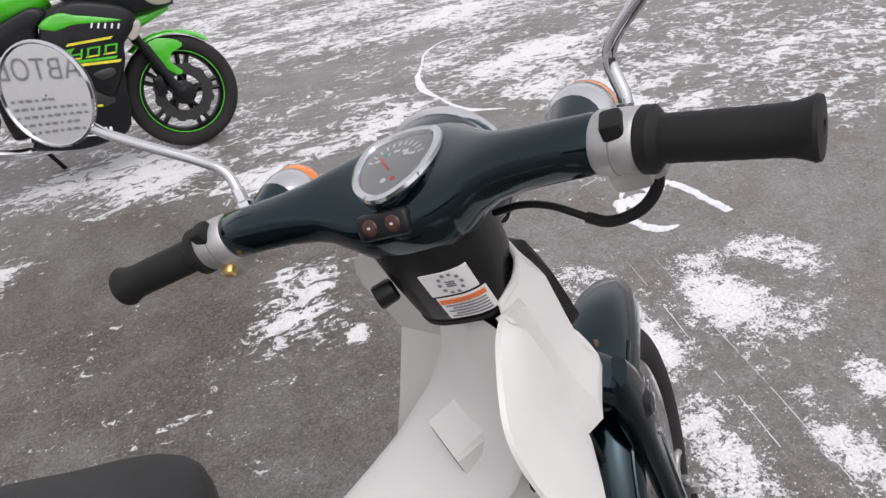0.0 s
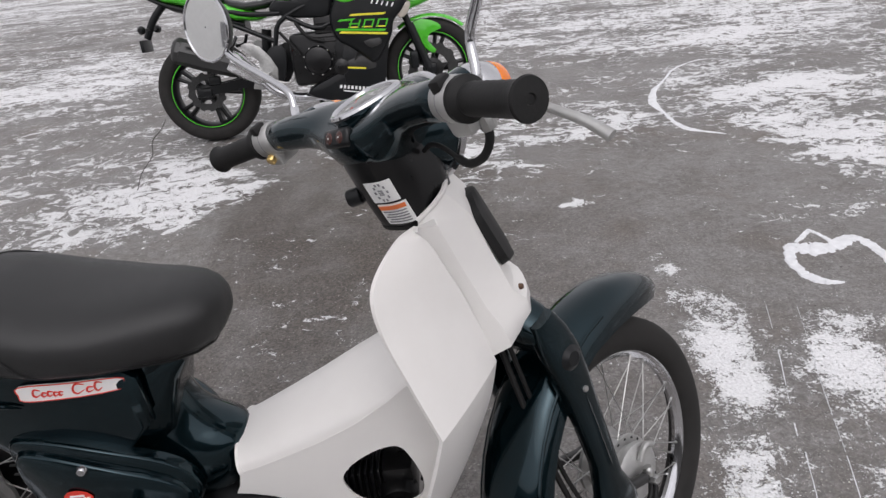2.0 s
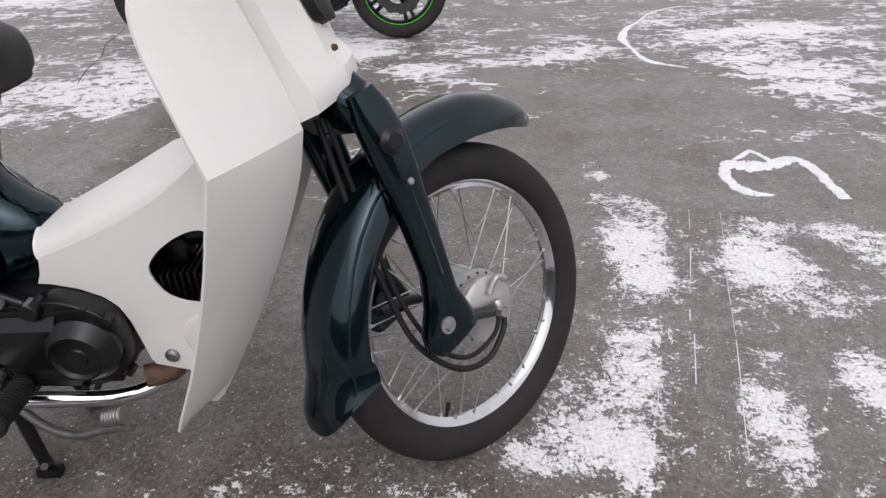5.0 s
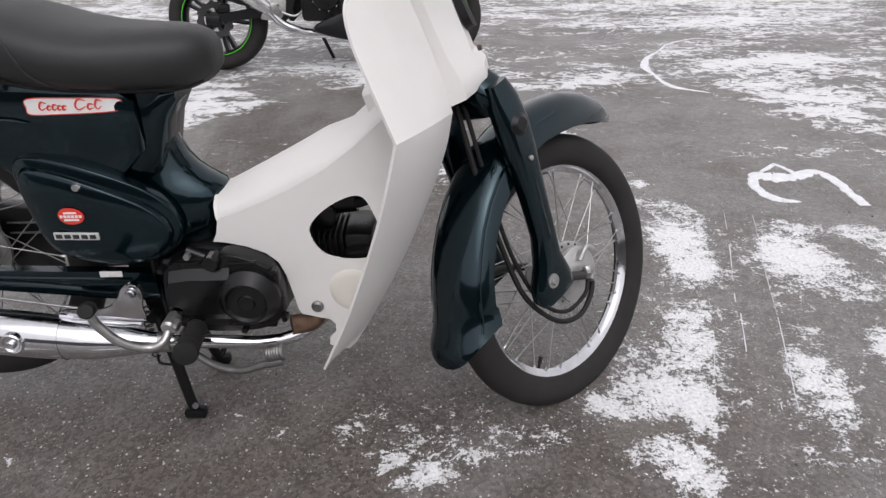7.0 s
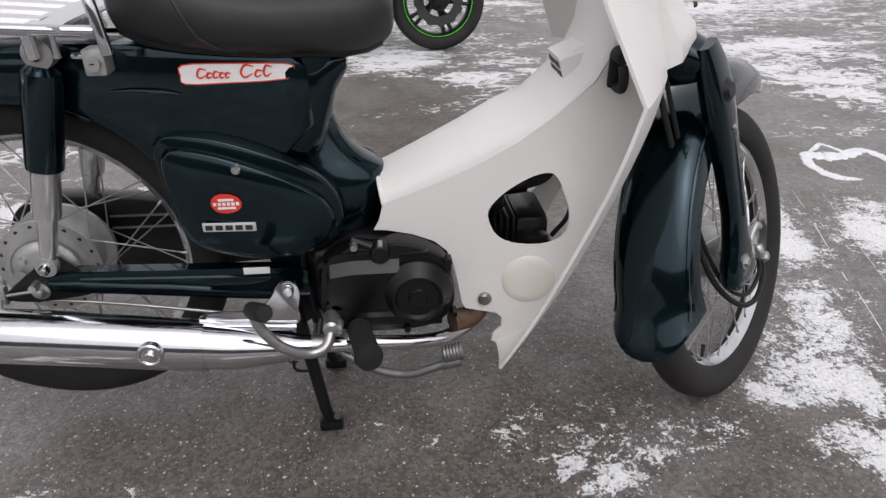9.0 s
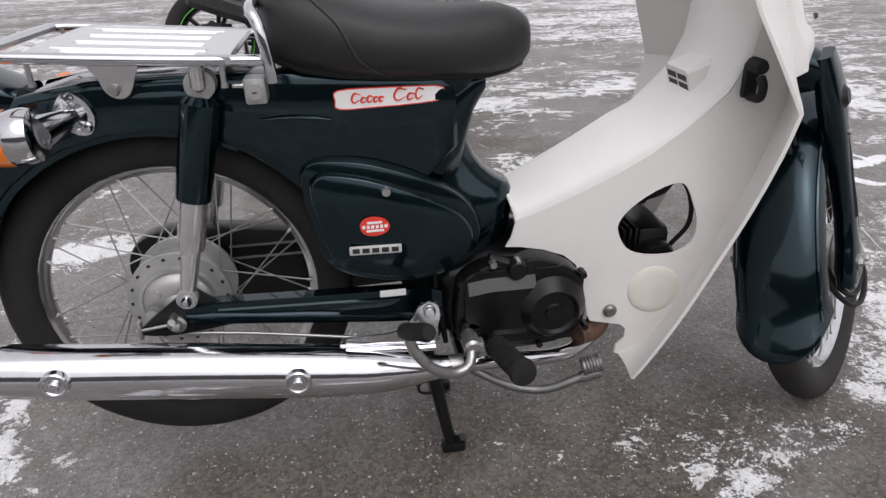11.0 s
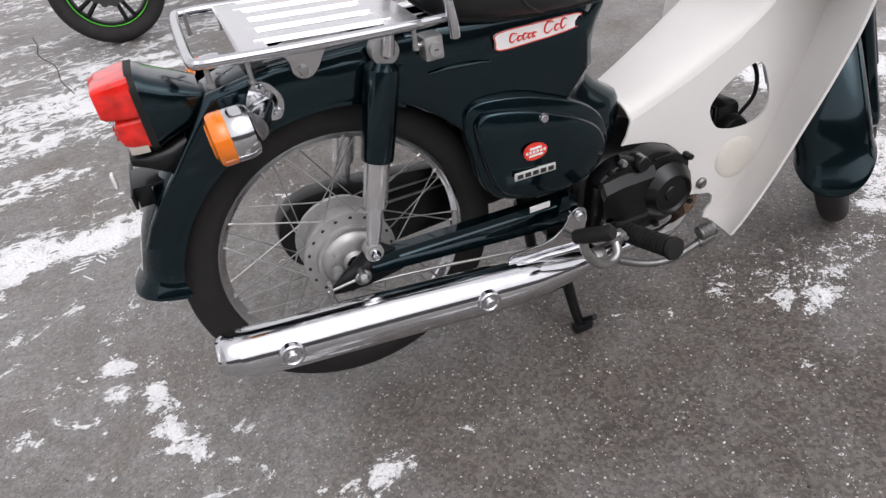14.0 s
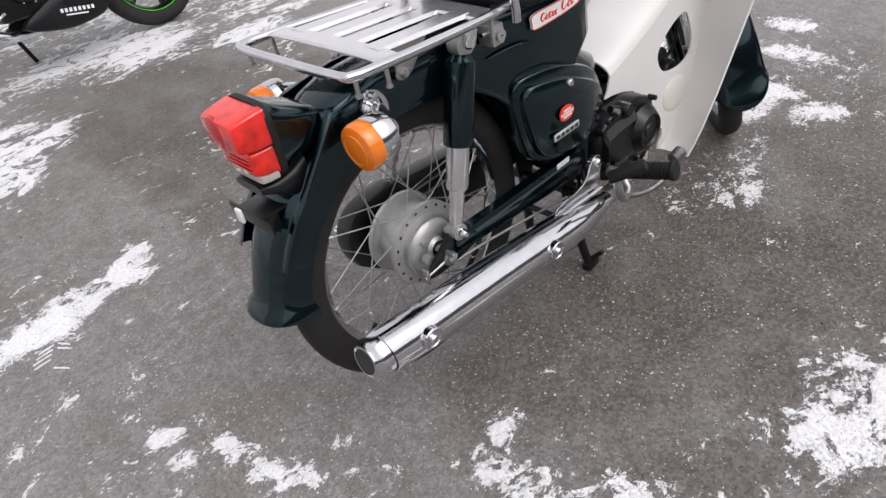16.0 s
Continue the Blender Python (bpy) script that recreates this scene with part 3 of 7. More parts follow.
part("torque_link", join(rod((0.01, -0.072, -0.03), (0.055, -0.078, -0.028), 0.006), lathe([(0.012, -0.085), (0.012, -0.068)], (0.01, 0, -0.03), n=6)), STEEL, moped, "", Matrix.Translation(REAR))


# pressed steel rear body
def arch(a, r_in, r_out, w, n=19, crown=2.6, c=REAR):
    """Section of a mudguard: an inverted U at the angle a round an axle."""
    e = V(math.cos(a), 0, math.sin(a))
    sec = []
    for i in range(n):
        b = math.pi * i / (n - 1)
        cs, sn = math.cos(b), math.sin(b)
        sec.append(c + e * (r_in + (r_out - r_in) * abs(sn) ** (2 / crown)) + V(0, -w * abs(cs) ** (2 / crown) * (1 if cs > 0 else -1), 0))
    return sec


def shell(rows, thick, tip=False):
    """A sheet with thickness from open rows; the inner side is drawn in towards the middle of each row."""
    outer = rows
    inner = []
    for r in rows:
        mid = sum((Vector(p) for p in r), Vector()) / len(r)
        ends = (Vector(r[0]) + Vector(r[-1])) / 2
        c = ends * 0.6 + mid * 0.4
        inner.append([Vector(p) + (c - Vector(p)).normalized() * thick for p in r])
    full = [list(o) + list(reversed(i)) for o, i in zip(outer, inner)]
    return loft(full, True, True)


fender_rows = []
for k in range(19):
    a = radians(62 + (165 - 62) * k / 18)
    s = k / 18
    r_out = 0.352 - 0.016 * s - 0.03 * max(0, 0.2 - s)
    fender_rows.append(arch(a, 0.285 - 0.008 * s, r_out, 0.066 - 0.006 * s))
fender_rows.append(arch(radians(167), 0.272, 0.341, 0.064))
fender_rows.append(arch(radians(169), 0.268, 0.350, 0.069))
fender_rows.append(arch(radians(170.5), 0.268, 0.352, 0.070))
part("rear_mudguard", shell(fender_rows, 0.004), PAINT, moped, "dark green rear mudguard with flared end")


def slab(x, zt, zb, w, n=24, p=3.4):
    """A rounded upright section of the body at x."""
    c, hz = (zt + zb) / 2, (zt - zb) / 2
    return [(x, y, c + z) for y, z in ring(n, w, hz, p)]


upper = [(-0.150, 0.686, 0.640, 0.045), (-0.13, 0.694, 0.632, 0.055), (-0.08, 0.706, 0.628, 0.064), (0.0, 0.708, 0.630, 0.069), (0.08, 0.708, 0.622, 0.071), (0.16, 0.706, 0.585, 0.074), (0.22, 0.704, 0.545, 0.080), (0.30, 0.702, 0.50, 0.088), (0.38, 0.699, 0.48, 0.086), (0.43, 0.697, 0.49, 0.074), (0.465, 0.694, 0.52, 0.060), (0.49, 0.690, 0.62, 0.052), (0.51, 0.684, 0.655, 0.044)]
part("frame_body", loft([slab(*u) for u in upper]), PAINT, moped, "dark green pressed steel frame under the seat")


def slice_(z, xr, xf, w, n=28, p=2.7):
    c, hx = (xr + xf) / 2, (xf - xr) / 2
    return [(c + x, y, z) for x, y in ring(n, hx, w, p)]


column = [(0.385, 0.318, 0.535, 0.058), (0.41, 0.295, 0.553, 0.068), (0.45, 0.29, 0.561, 0.072), (0.478, 0.275, 0.564, 0.070), (0.497, 0.262, 0.556, 0.066), (0.512, 0.25, 0.532, 0.064), (0.53, 0.235, 0.511, 0.062), (0.55, 0.22, 0.496, 0.061), (0.58, 0.20, 0.484, 0.062), (0.61, 0.18, 0.482, 0.066), (0.64, 0.17, 0.492, 0.072), (0.665, 0.165, 0.508, 0.075), (0.69, 0.165, 0.52, 0.072)]
part("frame_neck", loft([slice_(*c) for c in column]), PAINT, moped, "dark green frame neck curving to the white leg shield")


def blister(outline, place, depth, inset, steps=5):
    """A bulged cover: rings of the outline drawn in towards its middle as they rise."""
    c = sum((Vector(p) for p in outline), Vector((0, 0))) / len(outline)
    rows = []
    for k in range(steps + 1):
        t = k / steps
        f = 1 - inset * (1 - math.cos(t * math.pi / 2))
        d = depth * math.sin(t * math.pi / 2)
        rows.append([Vector(place(*(c + (Vector(p) - c) * f))) + V(0, d, 0) for p in outline])
    for f in (0.6, 0.3, 0.05):
        rows.append([Vector(place(*(c + (Vector(p) - c) * f * (1 - inset)))) + V(0, depth * (1 + 0.1 * (1 - f)), 0) for p in outline])
    return loft(rows, True, True)


# smooth pressed side of the body, from the tail over the wheel arch to the neck
def on_arch(deg, r):
    return (r * math.cos(radians(deg)), 0.344 + r * math.sin(radians(deg)))


def body_side(u, v):
    fore = min(1, max(0, (u - 0.08) / 0.26))
    fore = fore * fore * (3 - 2 * fore)
    return (u, -0.0625 - 0.022 * fore + 0.35 * max(0, v - 0.672) ** 1.2, v)


side_rows = []
for deg, x, z in ((152, *on_arch(153, 0.333)), (146, *on_arch(147, 0.334)), (138, *on_arch(139, 0.335)), (130, *on_arch(131, 0.336)), (121, -0.176, 0.652), (111, -0.145, 0.692), (98, -0.05, 0.7065), (84, 0.06, 0.7075), (71, 0.17, 0.7065), (60, 0.27, 0.704), (50, 0.36, 0.701), (42, 0.42, 0.696), (35, 0.455, 0.672), (29, 0.458, 0.59), (24, 0.40, 0.53)):
    a, b = Vector(on_arch(deg, 0.291)), Vector((x, z))
    row = [V(*body_side(*(a + (b - a) * t))) for t in (0, 0.02, 0.1, 0.25, 0.4, 0.55, 0.7, 0.85, 0.95, 1.0)]
    side_rows.append([row[0] + V(0, 0.012, 0), row[0] + V(0, 0.002, 0)] + row[1:-1] + [row[-1] + V(0, 0.003, 0), row[-1] + V(0, 0.012, 0)])
side_geo = moved(loft(side_rows, False, False), Matrix.Translation((0, -0.007, 0)))
for g in (side_geo, flipped(side_geo)):
    part("body_side", g, PAINT, moped, "smooth dark green pressed body side", None, 50)
crease = tube([(0.175, -0.0795, 0.643), (0.21, -0.0845, 0.645), (0.25, -0.0895, 0.6435), (0.275, -0.091, 0.640)], [0.001, 0.003, 0.003, 0.001], 8)
for g in (crease, flipped(crease)):
    part("pressed_crease", g, PAINT, moped)
cover_line = rounded([(0.231, 0.535), (0.236, 0.556), (0.256, 0.566), (0.315, 0.558), (0.386, 0.531), (0.448, 0.494), (0.476, 0.458), (0.477, 0.425), (0.447, 0.396), (0.385, 0.388), (0.285, 0.403), (0.254, 0.43), (0.238, 0.485)])
flange_line = rounded([(0.218, 0.545), (0.224, 0.572), (0.252, 0.584), (0.325, 0.577), (0.41, 0.544), (0.466, 0.506), (0.492, 0.462), (0.49, 0.42), (0.455, 0.387), (0.38, 0.376), (0.28, 0.391), (0.242, 0.42), (0.226, 0.485)])
for side in (-1, 1):
    part("side_panel", blister(flange_line, lambda u, v, s=side: (u, s * (0.066 + 0.026 * math.sin(math.pi * min(1, max(0, (u - 0.2) / 0.32)))), v), side * 0.020, 0.05), PAINT, moped)
    cov = part("side_cover", blister(cover_line, lambda u, v, s=side: (u, s * (0.088 + 0.02 * math.sin(math.pi * min(1, max(0, (u - 0.215) / 0.28))) - 0.1 * max(0, v - 0.52)), v), side * 0.018, 0.07), PAINT, moped, "dark green teardrop tool cover")
    if side < 0:
        part("cover_screw", lathe([(0.0, -0.130), (0.006, -0.130), (0.0085, -0.126), (0.0085, -0.116)], (0.344, 0, 0.537), n=20), CHROME, cov)
        hexa = rounded([(0.301, 0.487), (0.308, 0.498), (0.323, 0.501), (0.339, 0.496), (0.346, 0.485), (0.339, 0.474), (0.322, 0.470), (0.307, 0.474)], 2)
        badge = part("round_badge", plate(hexa, lambda u, v: (u, -0.1285, v), (0, -0.002, 0)), RED_BADGE, cov, "red dealer sticker with white letters")
        for zz, ww in ((0.492, 0.022), (0.479, 0.026)):
            part("print_line", box(0.3235, -0.1312, zz, ww, 0.001, 0.0035), LABEL, badge)
        part("print_bar", join(*[box(0.307 + 0.0066 * i, -0.1312, 0.4855, 0.0045, 0.001, 0.005) for i in range(6)]), LABEL, badge)
        name = part("nameplate", box(0.322, -0.1285, 0.4465, 0.079, 0.004, 0.0145, 0.0018), SILVER, cov, "silver maker's nameplate", Matrix.Translation((0.322, 0, 0.4465)) @ Matrix.Rotation(radians(1.5), 4, "Y") @ Matrix.Translation((-0.322, 0, -0.4465)))
        for i in range(5):
            part("raised_mark", box(0.2925 + 0.0147 * i, -0.1308, 0.4465, 0.0108, 0.0012, 0.0078, 0.0004), INK, name)

# name strip under the seat
strip_line = rounded([(0.283, 0.667), (0.287, 0.681), (0.345, 0.683), (0.43, 0.679), (0.437, 0.668), (0.428, 0.658), (0.345, 0.656), (0.288, 0.655)], 3)


def strip_place(u, v):
    return (u, -0.0885 - 0.006 * math.sin(math.pi * (u - 0.25) / 0.22) + 0.12 * max(0, u - 0.36) ** 1.2, v)


strip = part("name_strip", plate(strip_line, strip_place, (0, -0.004, 0)), LABEL, moped, "white name strip with red edge and red script")
rim_line = [V(*strip_place(p.x, p.y)) + V(0, -0.004, 0) for p in strip_line]
part("strip_edge", tube([*rim_line, rim_line[0]], 0.0009, 6, 1), RED_BADGE, strip)
for u0, wide, tall in ((0.306, 0.011, 0.013), (0.319, 0.007, 0.007), (0.328, 0.007, 0.009), (0.337, 0.006, 0.007), (0.345, 0.005, 0.007), (0.366, 0.016, 0.017), (0.385, 0.009, 0.009), (0.397, 0.010, 0.015)):
    hook_ = [(u0 + wide + 0.002, 0.663 + tall * 0.85), (u0 + wide * 0.4, 0.663 + tall), (u0, 0.663 + tall * 0.4), (u0 + wide * 0.3, 0.663), (u0 + wide, 0.663 + tall * 0.3)]
    part("script_mark", tube([V(*strip_place(u, v)) + V(0, -0.0045, 0) for u, v in hook_], [0.0007, 0.0016, 0.0016, 0.0013, 0.0006], 6, 4), RED_BADGE, strip)

# ---- seat
seat_rows = []
seat_data = [(0.185, 0.800, 0.740, 0.020), (0.190, 0.815, 0.730, 0.060), (0.205, 0.824, 0.718, 0.092), (0.24, 0.823, 0.706, 0.115), (0.29, 0.808, 0.697, 0.126), (0.35, 0.789, 0.691, 0.128), (0.41, 0.779, 0.686, 0.121), (0.46, 0.776, 0.682, 0.104), (0.51, 0.775, 0.680, 0.089), (0.543, 0.771, 0.684, 0.076), (0.566, 0.763, 0.692, 0.060), (0.578, 0.753, 0.703, 0.044), (0.583, 0.742, 0.716, 0.022)]
for x, zt, zb, w in seat_data:
    c, hz = (zt + zb) / 2, (zt - zb) / 2
    sec = []
    for y, z in ring(36, 1, 1, 3.6):
        wide = w * (1 + 0.03 * min(0, z) - 0.10 * max(0, z) ** 2)
        crown = (0.006 * (1 - y * y) if z > 0 else 0)
        sec.append((x, y * wide, c + z * hz + crown))
    seat_rows.append(sec)
seat = part("seat", loft(seat_rows), VINYL, moped, "black vinyl saddle with welted panels", smooth=60)


def seat_skin(x, f):
    """A point on the right flank of the saddle."""
    d = np.array(seat_data)
    zt, zb, w = (float(np.interp(x, d[:, 0], d[:, k])) for k in (1, 2, 3))
    a = abs(f) * math.pi / 2
    y, z = math.cos(a) ** (2 / 3.6), math.sin(a) ** (2 / 3.6) * (1 if f > 0 else -1)
    return V(x, -y * w * (1 + 0.03 * min(0, z) - 0.10 * max(0, z) ** 2), (zt + zb) / 2 + z * (zt - zb) / 2 + (0.006 * (1 - y * y) if z > 0 else 0))


for sy in (1, -1):
    line = [seat_skin(0.222 + 0.150 * t, 0.80 - 1.40 * t) for t in [i / 14 for i in range(15)]]
    line = [V(p.x, p.y * sy, p.z) for p in line]
    part("welt", tube(line, 0.0022, 6, 2), VINYL, seat)
part("seat_base", loft([slab(x, zb + 0.02, zb - 0.003, w * 0.80, p=4) for x, zb, w in [(d[0], d[2], d[3]) for d in seat_data[2:-2]]]), BLACK, moped)

# ---- luggage rack
rack = part("luggage_rack", tube([(0.20, -0.118, 0.732), (0.12, -0.132, 0.738), (0.0, -0.140, 0.747), (-0.10, -0.143, 0.755), (-0.137, -0.139, 0.757), (-0.150, -0.120, 0.758), (-0.152, 0, 0.758), (-0.150, 0.120, 0.758), (-0.137, 0.139, 0.757), (-0.10, 0.143, 0.755), (0.0, 0.140, 0.747), (0.12, 0.132, 0.738), (0.20, 0.118, 0.732)], 0.0075, 12, 8), CHROME, moped, "chrome luggage rack behind the saddle")


def rack_z(x):
    return 0.7475 - (x * 0.075)


for x0, x1 in ((-0.092, -0.052), (0.108, 0.158)):
    part("cross_plate", loft([[(x, y, rack_z(x) + 0.004 - 0.003 * (abs(y) / 0.135) ** 4 + dz) for x, dz in ((x0, 0), (x0 + 0.003, 0.004), (x1 - 0.003, 0.004), (x1, 0), (x1, -0.003), (x0, -0.003))] for y in [-0.135 + 0.27 * i / 10 for i in range(11)]]), BRIGHT, rack, "", None, 15)
for i in range(4):
    y = -0.09 + 0.06 * i
    part("slat", loft([[(x, y + dy, rack_z(x) + 0.004 + dz) for dy, dz in ((-0.0185, -0.002), (-0.0155, 0.004), (0.0155, 0.004), (0.0185, -0.002))] for x in (-0.066, 0.0, 0.06, 0.122)]), BRIGHT, rack, "", None, 15)
part("grab_bar", tube([(0.205, -0.128, 0.705), (0.203, -0.130, 0.73), (0.196, -0.126, 0.775), (0.186, -0.105, 0.795), (0.184, 0, 0.799), (0.186, 0.105, 0.795), (0.196, 0.126, 0.775), (0.203, 0.130, 0.73), (0.205, 0.128, 0.705)], 0.0078, 12, 8), CHROME, rack, "bent chrome bar behind the saddle")
for sy in (-1, 1):
    br = rounded([(-0.035, 0.745), (0.032, 0.745), (0.022, 0.715), (0.008, 0.69), (-0.008, 0.684), (-0.022, 0.694), (-0.026, 0.715)], 3)
    part("rack_bracket", plate(br, lambda u, v, s=sy: (u, s * (0.072 + (v - 0.684) * 0.35), v), (0, 0.004 * sy, 0)), BRIGHT, rack)
    part("rack_bolt", lathe([(0.0, 0.012), (0.006, 0.012), (0.008, 0.008), (0.008, 0.0)], (-0.009, sy * 0.076, 0.697), (0, sy, 0), 6), STEEL, rack)
    part("rack_stay", tube([(0.106, sy * 0.112, 0.702), (0.108, sy * 0.118, 0.72), (0.11, sy * 0.125, 0.737)], [0.011, 0.010, 0.008], 10), BRIGHT, rack)
    part("hook_pin", join(rod((-0.085, sy * 0.141, 0.752), (-0.085, sy * 0.141, 0.722), 0.0035), lathe([(0.005, 0), (0.005, 0.004)], (-0.085, sy * 0.141, 0.719), (0, 0, 1), 8)), STEEL, rack)
    part("hook_pin", join(rod((-0.135, sy * 0.135, 0.757), (-0.135, sy * 0.135, 0.727), 0.0035), lathe([(0.005, 0), (0.005, 0.004)], (-0.135, sy * 0.135, 0.724), (0, 0, 1), 8)), STEEL, rack)
    part("hook_pin", join(rod((0.143, sy * 0.131, 0.737), (0.143, sy * 0.131, 0.705), 0.0035), lathe([(0.005, 0), (0.005, 0.004)], (0.143, sy * 0.131, 0.702), (0, 0, 1), 8)), STEEL, rack)
# helmet lock
lock = part("helmet_lock", join(box(0.178, -0.094, 0.690, 0.03, 0.034, 0.036, 0.004), rod((0.178, -0.1, 0.69), (0.178, -0.118, 0.69), 0.010, 16)), ALLOY, moped)
part("key_slot", box(0.178, -0.1185, 0.69, 0.006, 0.0012, 0.0018), INK, lock)
part("lock_pin", rod((0.163, -0.1, 0.697), (0.148, -0.1, 0.698), 0.004), CHROME, lock)


# ---- rear dampers
def damper(sy):
    top, low = V(0.106, sy * 0.094, 0.702), V(0.028, sy * 0.092, 0.378)
    d = (low - top)
    ln = d.length
    cov = part("rear_damper", lathe([(0.0, 0.016), (0.016, 0.016), (0.021, 0.022), (0.025, 0.026), (0.0265, 0.04), (0.0265, 0.16), (0.0255, 0.168), (0.021, 0.168), (0.021, 0.150)], top, d, 28), PAINT, moped, "rear damper with dark green cover and steel tube")
    part("damper_tube", lathe([(0.0205, 0.15), (0.0205, 0.245), (0.019, 0.25), (0.0, 0.25)], top, d, 24), BRIGHT, cov)
    part("damper_rod", lathe([(0.0145, 0.245), (0.0135, 0.30), (0.0115, ln - 0.012)], top, d, 20), BRIGHT, cov)
    for p, r in ((top, 0.0205), (low, 0.016)):
        part("damper_eye", lathe([(r * 0.5, -0.014), (r, -0.012), (r, 0.012), (r * 0.5, 0.014)], p, (0, 1, 0), 20), ALLOY, cov)
        part("cap_nut", lathe([(0.0, 0.028), (0.005, 0.027), (0.008, 0.022), (0.0095, 0.016), (0.0095, 0.013), (0.013, 0.013), (0.013, 0.010)], p, (0, sy, 0), 12), CHROME, cov)


for sy in (-1, 1):
    damper(sy)
    y0 = sy * 0.083
    arm = part("swing_arm", loft([[(x, y0 + dy, z + dz * hgt) for dy, dz in ((-0.011, -1), (0.011, -1), (0.013, -0.6), (0.013, 0.6), (0.011, 1), (-0.011, 1), (-0.013, 0.6), (-0.013, -0.6))] for x, z, hgt in ((0.02, 0.345, 0.014), (0.06, 0.344, 0.019), (0.2, 0.334, 0.024), (0.33, 0.325, 0.029), (0.40, 0.321, 0.030), (0.425, 0.320, 0.024))]), PAINT, moped, "dark green swing arm")
    if sy < 0:
        part("arm_label", box(0.345, -0.0972, 0.351, 0.042, 0.0016, 0.012, 0.0005), LABEL, arm, "small white sticker")
    part("arm_crease", loft([[(x, y0 + sy * 0.0135 + dy, z + dz) for dy, dz in ((0, 0.004), (sy * 0.003, 0.0015), (sy * 0.003, -0.0015), (0, -0.004))] for x, z in ((0.07, 0.349), (0.2, 0.344), (0.38, 0.338))], True), PAINT, arm)
    part("axle_plate", plate(rounded([(-0.058, 0.318), (-0.03, 0.345), (0.005, 0.372), (0.03, 0.392), (0.052, 0.378), (0.078, 0.352), (0.085, 0.322), (0.04, 0.312), (-0.02, 0.308)], 3), lambda u, v, s=sy: (u, s * 0.082, v), (0, 0.007 * sy, 0), bevel=0.002), BLACK, arm)
    part("chain_adjuster", join(lathe([(0.0, 0.104), (0.006, 0.104), (0.009, 0.100), (0.009, 0.094), (0.015, 0.093), (0.015, 0.088)], (0.002, 0, 0.330), (0, sy, 0), 14), rod((-0.062, sy * 0.088, 0.322), (0.0, sy * 0.090, 0.330), 0.003), box(-0.056, sy * 0.086, 0.323, 0.006, 0.014, 0.03, 0.001)), STEEL, arm)

# chain case behind the wheel
case_line = rounded([(-0.105, 0.345), (-0.095, 0.39), (-0.06, 0.418), (0.0, 0.426), (0.12, 0.416), (0.3, 0.39), (0.40, 0.375), (0.43, 0.33), (0.40, 0.285), (0.3, 0.278), (0.1, 0.268), (-0.03, 0.262), (-0.085, 0.29)], 4)
case = part("chain_case", plate(case_line, lambda u, v: (u, 0.066, v), (0, 0.042, 0), bevel=0.006), ENGINE, moped, "black chain case")
for zz in (0.385, 0.362):
    part("case_rib", box(0.16, 0.064, zz, 0.18, 0.004, 0.003), STEEL, case)

# ---- muffler
m_axis = [(-0.256, -0.146, 0.3165), (-0.236, -0.146, 0.3135), (-0.15, -0.147, 0.301), (0.02, -0.148, 0.2805), (0.20, -0.149, 0.256), (0.30, -0.149, 0.2425), (0.36, -0.148, 0.236), (0.41, -0.146, 0.231), (0.44, -0.144, 0.229)]
muffler = part("muffler", tube(m_axis, [0.0295, 0.0385, 0.0405, 0.0415, 0.0415, 0.039, 0.030, 0.020, 0.0165], 32, 5), CHROME, moped, "long chrome silencer", smooth=50)
part("tail_end", lathe([(0.0295, 0.0), (0.0285, -0.003), (0.0245, -0.0035), (0.0235, 0.03), (0.0, 0.03)], m_axis[0], V(*m_axis[1]) - V(*m_axis[0]), 32), CHROME, muffler)
part("tail_bore", lathe([(0.0232, 0.001), (0.0232, 0.012), (0.0, 0.012)], V(*m_axis[0]) + (V(*m_axis[0]) - V(*m_axis[1])).normalized() * 0.0035, V(*m_axis[1]) - V(*m_axis[0]), 24), INK, muffler)
shield = []
for x in [-0.225 + 0.0325 * i for i in range(16)]:
    z, y = float(np.interp(x, [p[0] for p in m_axis], [p[2] for p in m_axis])), -0.148
    rr = float(np.interp(x, [p[0] for p in m_axis], [0.0295, 0.0385, 0.0405, 0.0415, 0.0415, 0.039, 0.030, 0.020, 0.0165])) + 0.003
    shield.append([(x, y + rr * math.cos(a), z + rr * math.sin(a)) for a in [radians(95 + 170 * j / 14) for j in range(15)]])
sh = part("heat_shield", shell(shield, 0.003), CHROME, muffler, "chrome heat shield with two bolts")
for x, z in ((-0.151, 0.3085), (0.187, 0.2650)):
    part("shield_bolt", join(lathe([(0.0205, -0.184), (0.0205, -0.1945), (0.0185, -0.1965), (0.0155, -0.1965), (0.0135, -0.1945), (0.0, -0.1945)], (x, 0, z), n=32), lathe([(0.0, -0.2005), (0.0065, -0.2005), (0.0085, -0.198), (0.0085, -0.192)], (x, 0, z), n=16)), CHROME, sh)
pipe = part("exhaust_pipe", tube([(0.425, -0.144, 0.230), (0.52, -0.135, 0.222), (0.62, -0.115, 0.205), (0.68, -0.085, 0.205), (0.735, -0.045, 0.235), (0.745, -0.02, 0.28)], 0.0135, 14, 8), CHROME, moped, "chrome exhaust pipe")
part("pipe_clamp", lathe([(0.019, -0.012), (0.019, 0.012)], (0.437, -0.144, 0.229), (1, 0.02, -0.05), 20), STEEL, pipe)
part("exhaust_joint", tube([(0.665, -0.09, 0.225), (0.70, -0.075, 0.225), (0.72, -0.06, 0.245)], 0.02, 12), RUST, moped, "rusty exhaust joint")
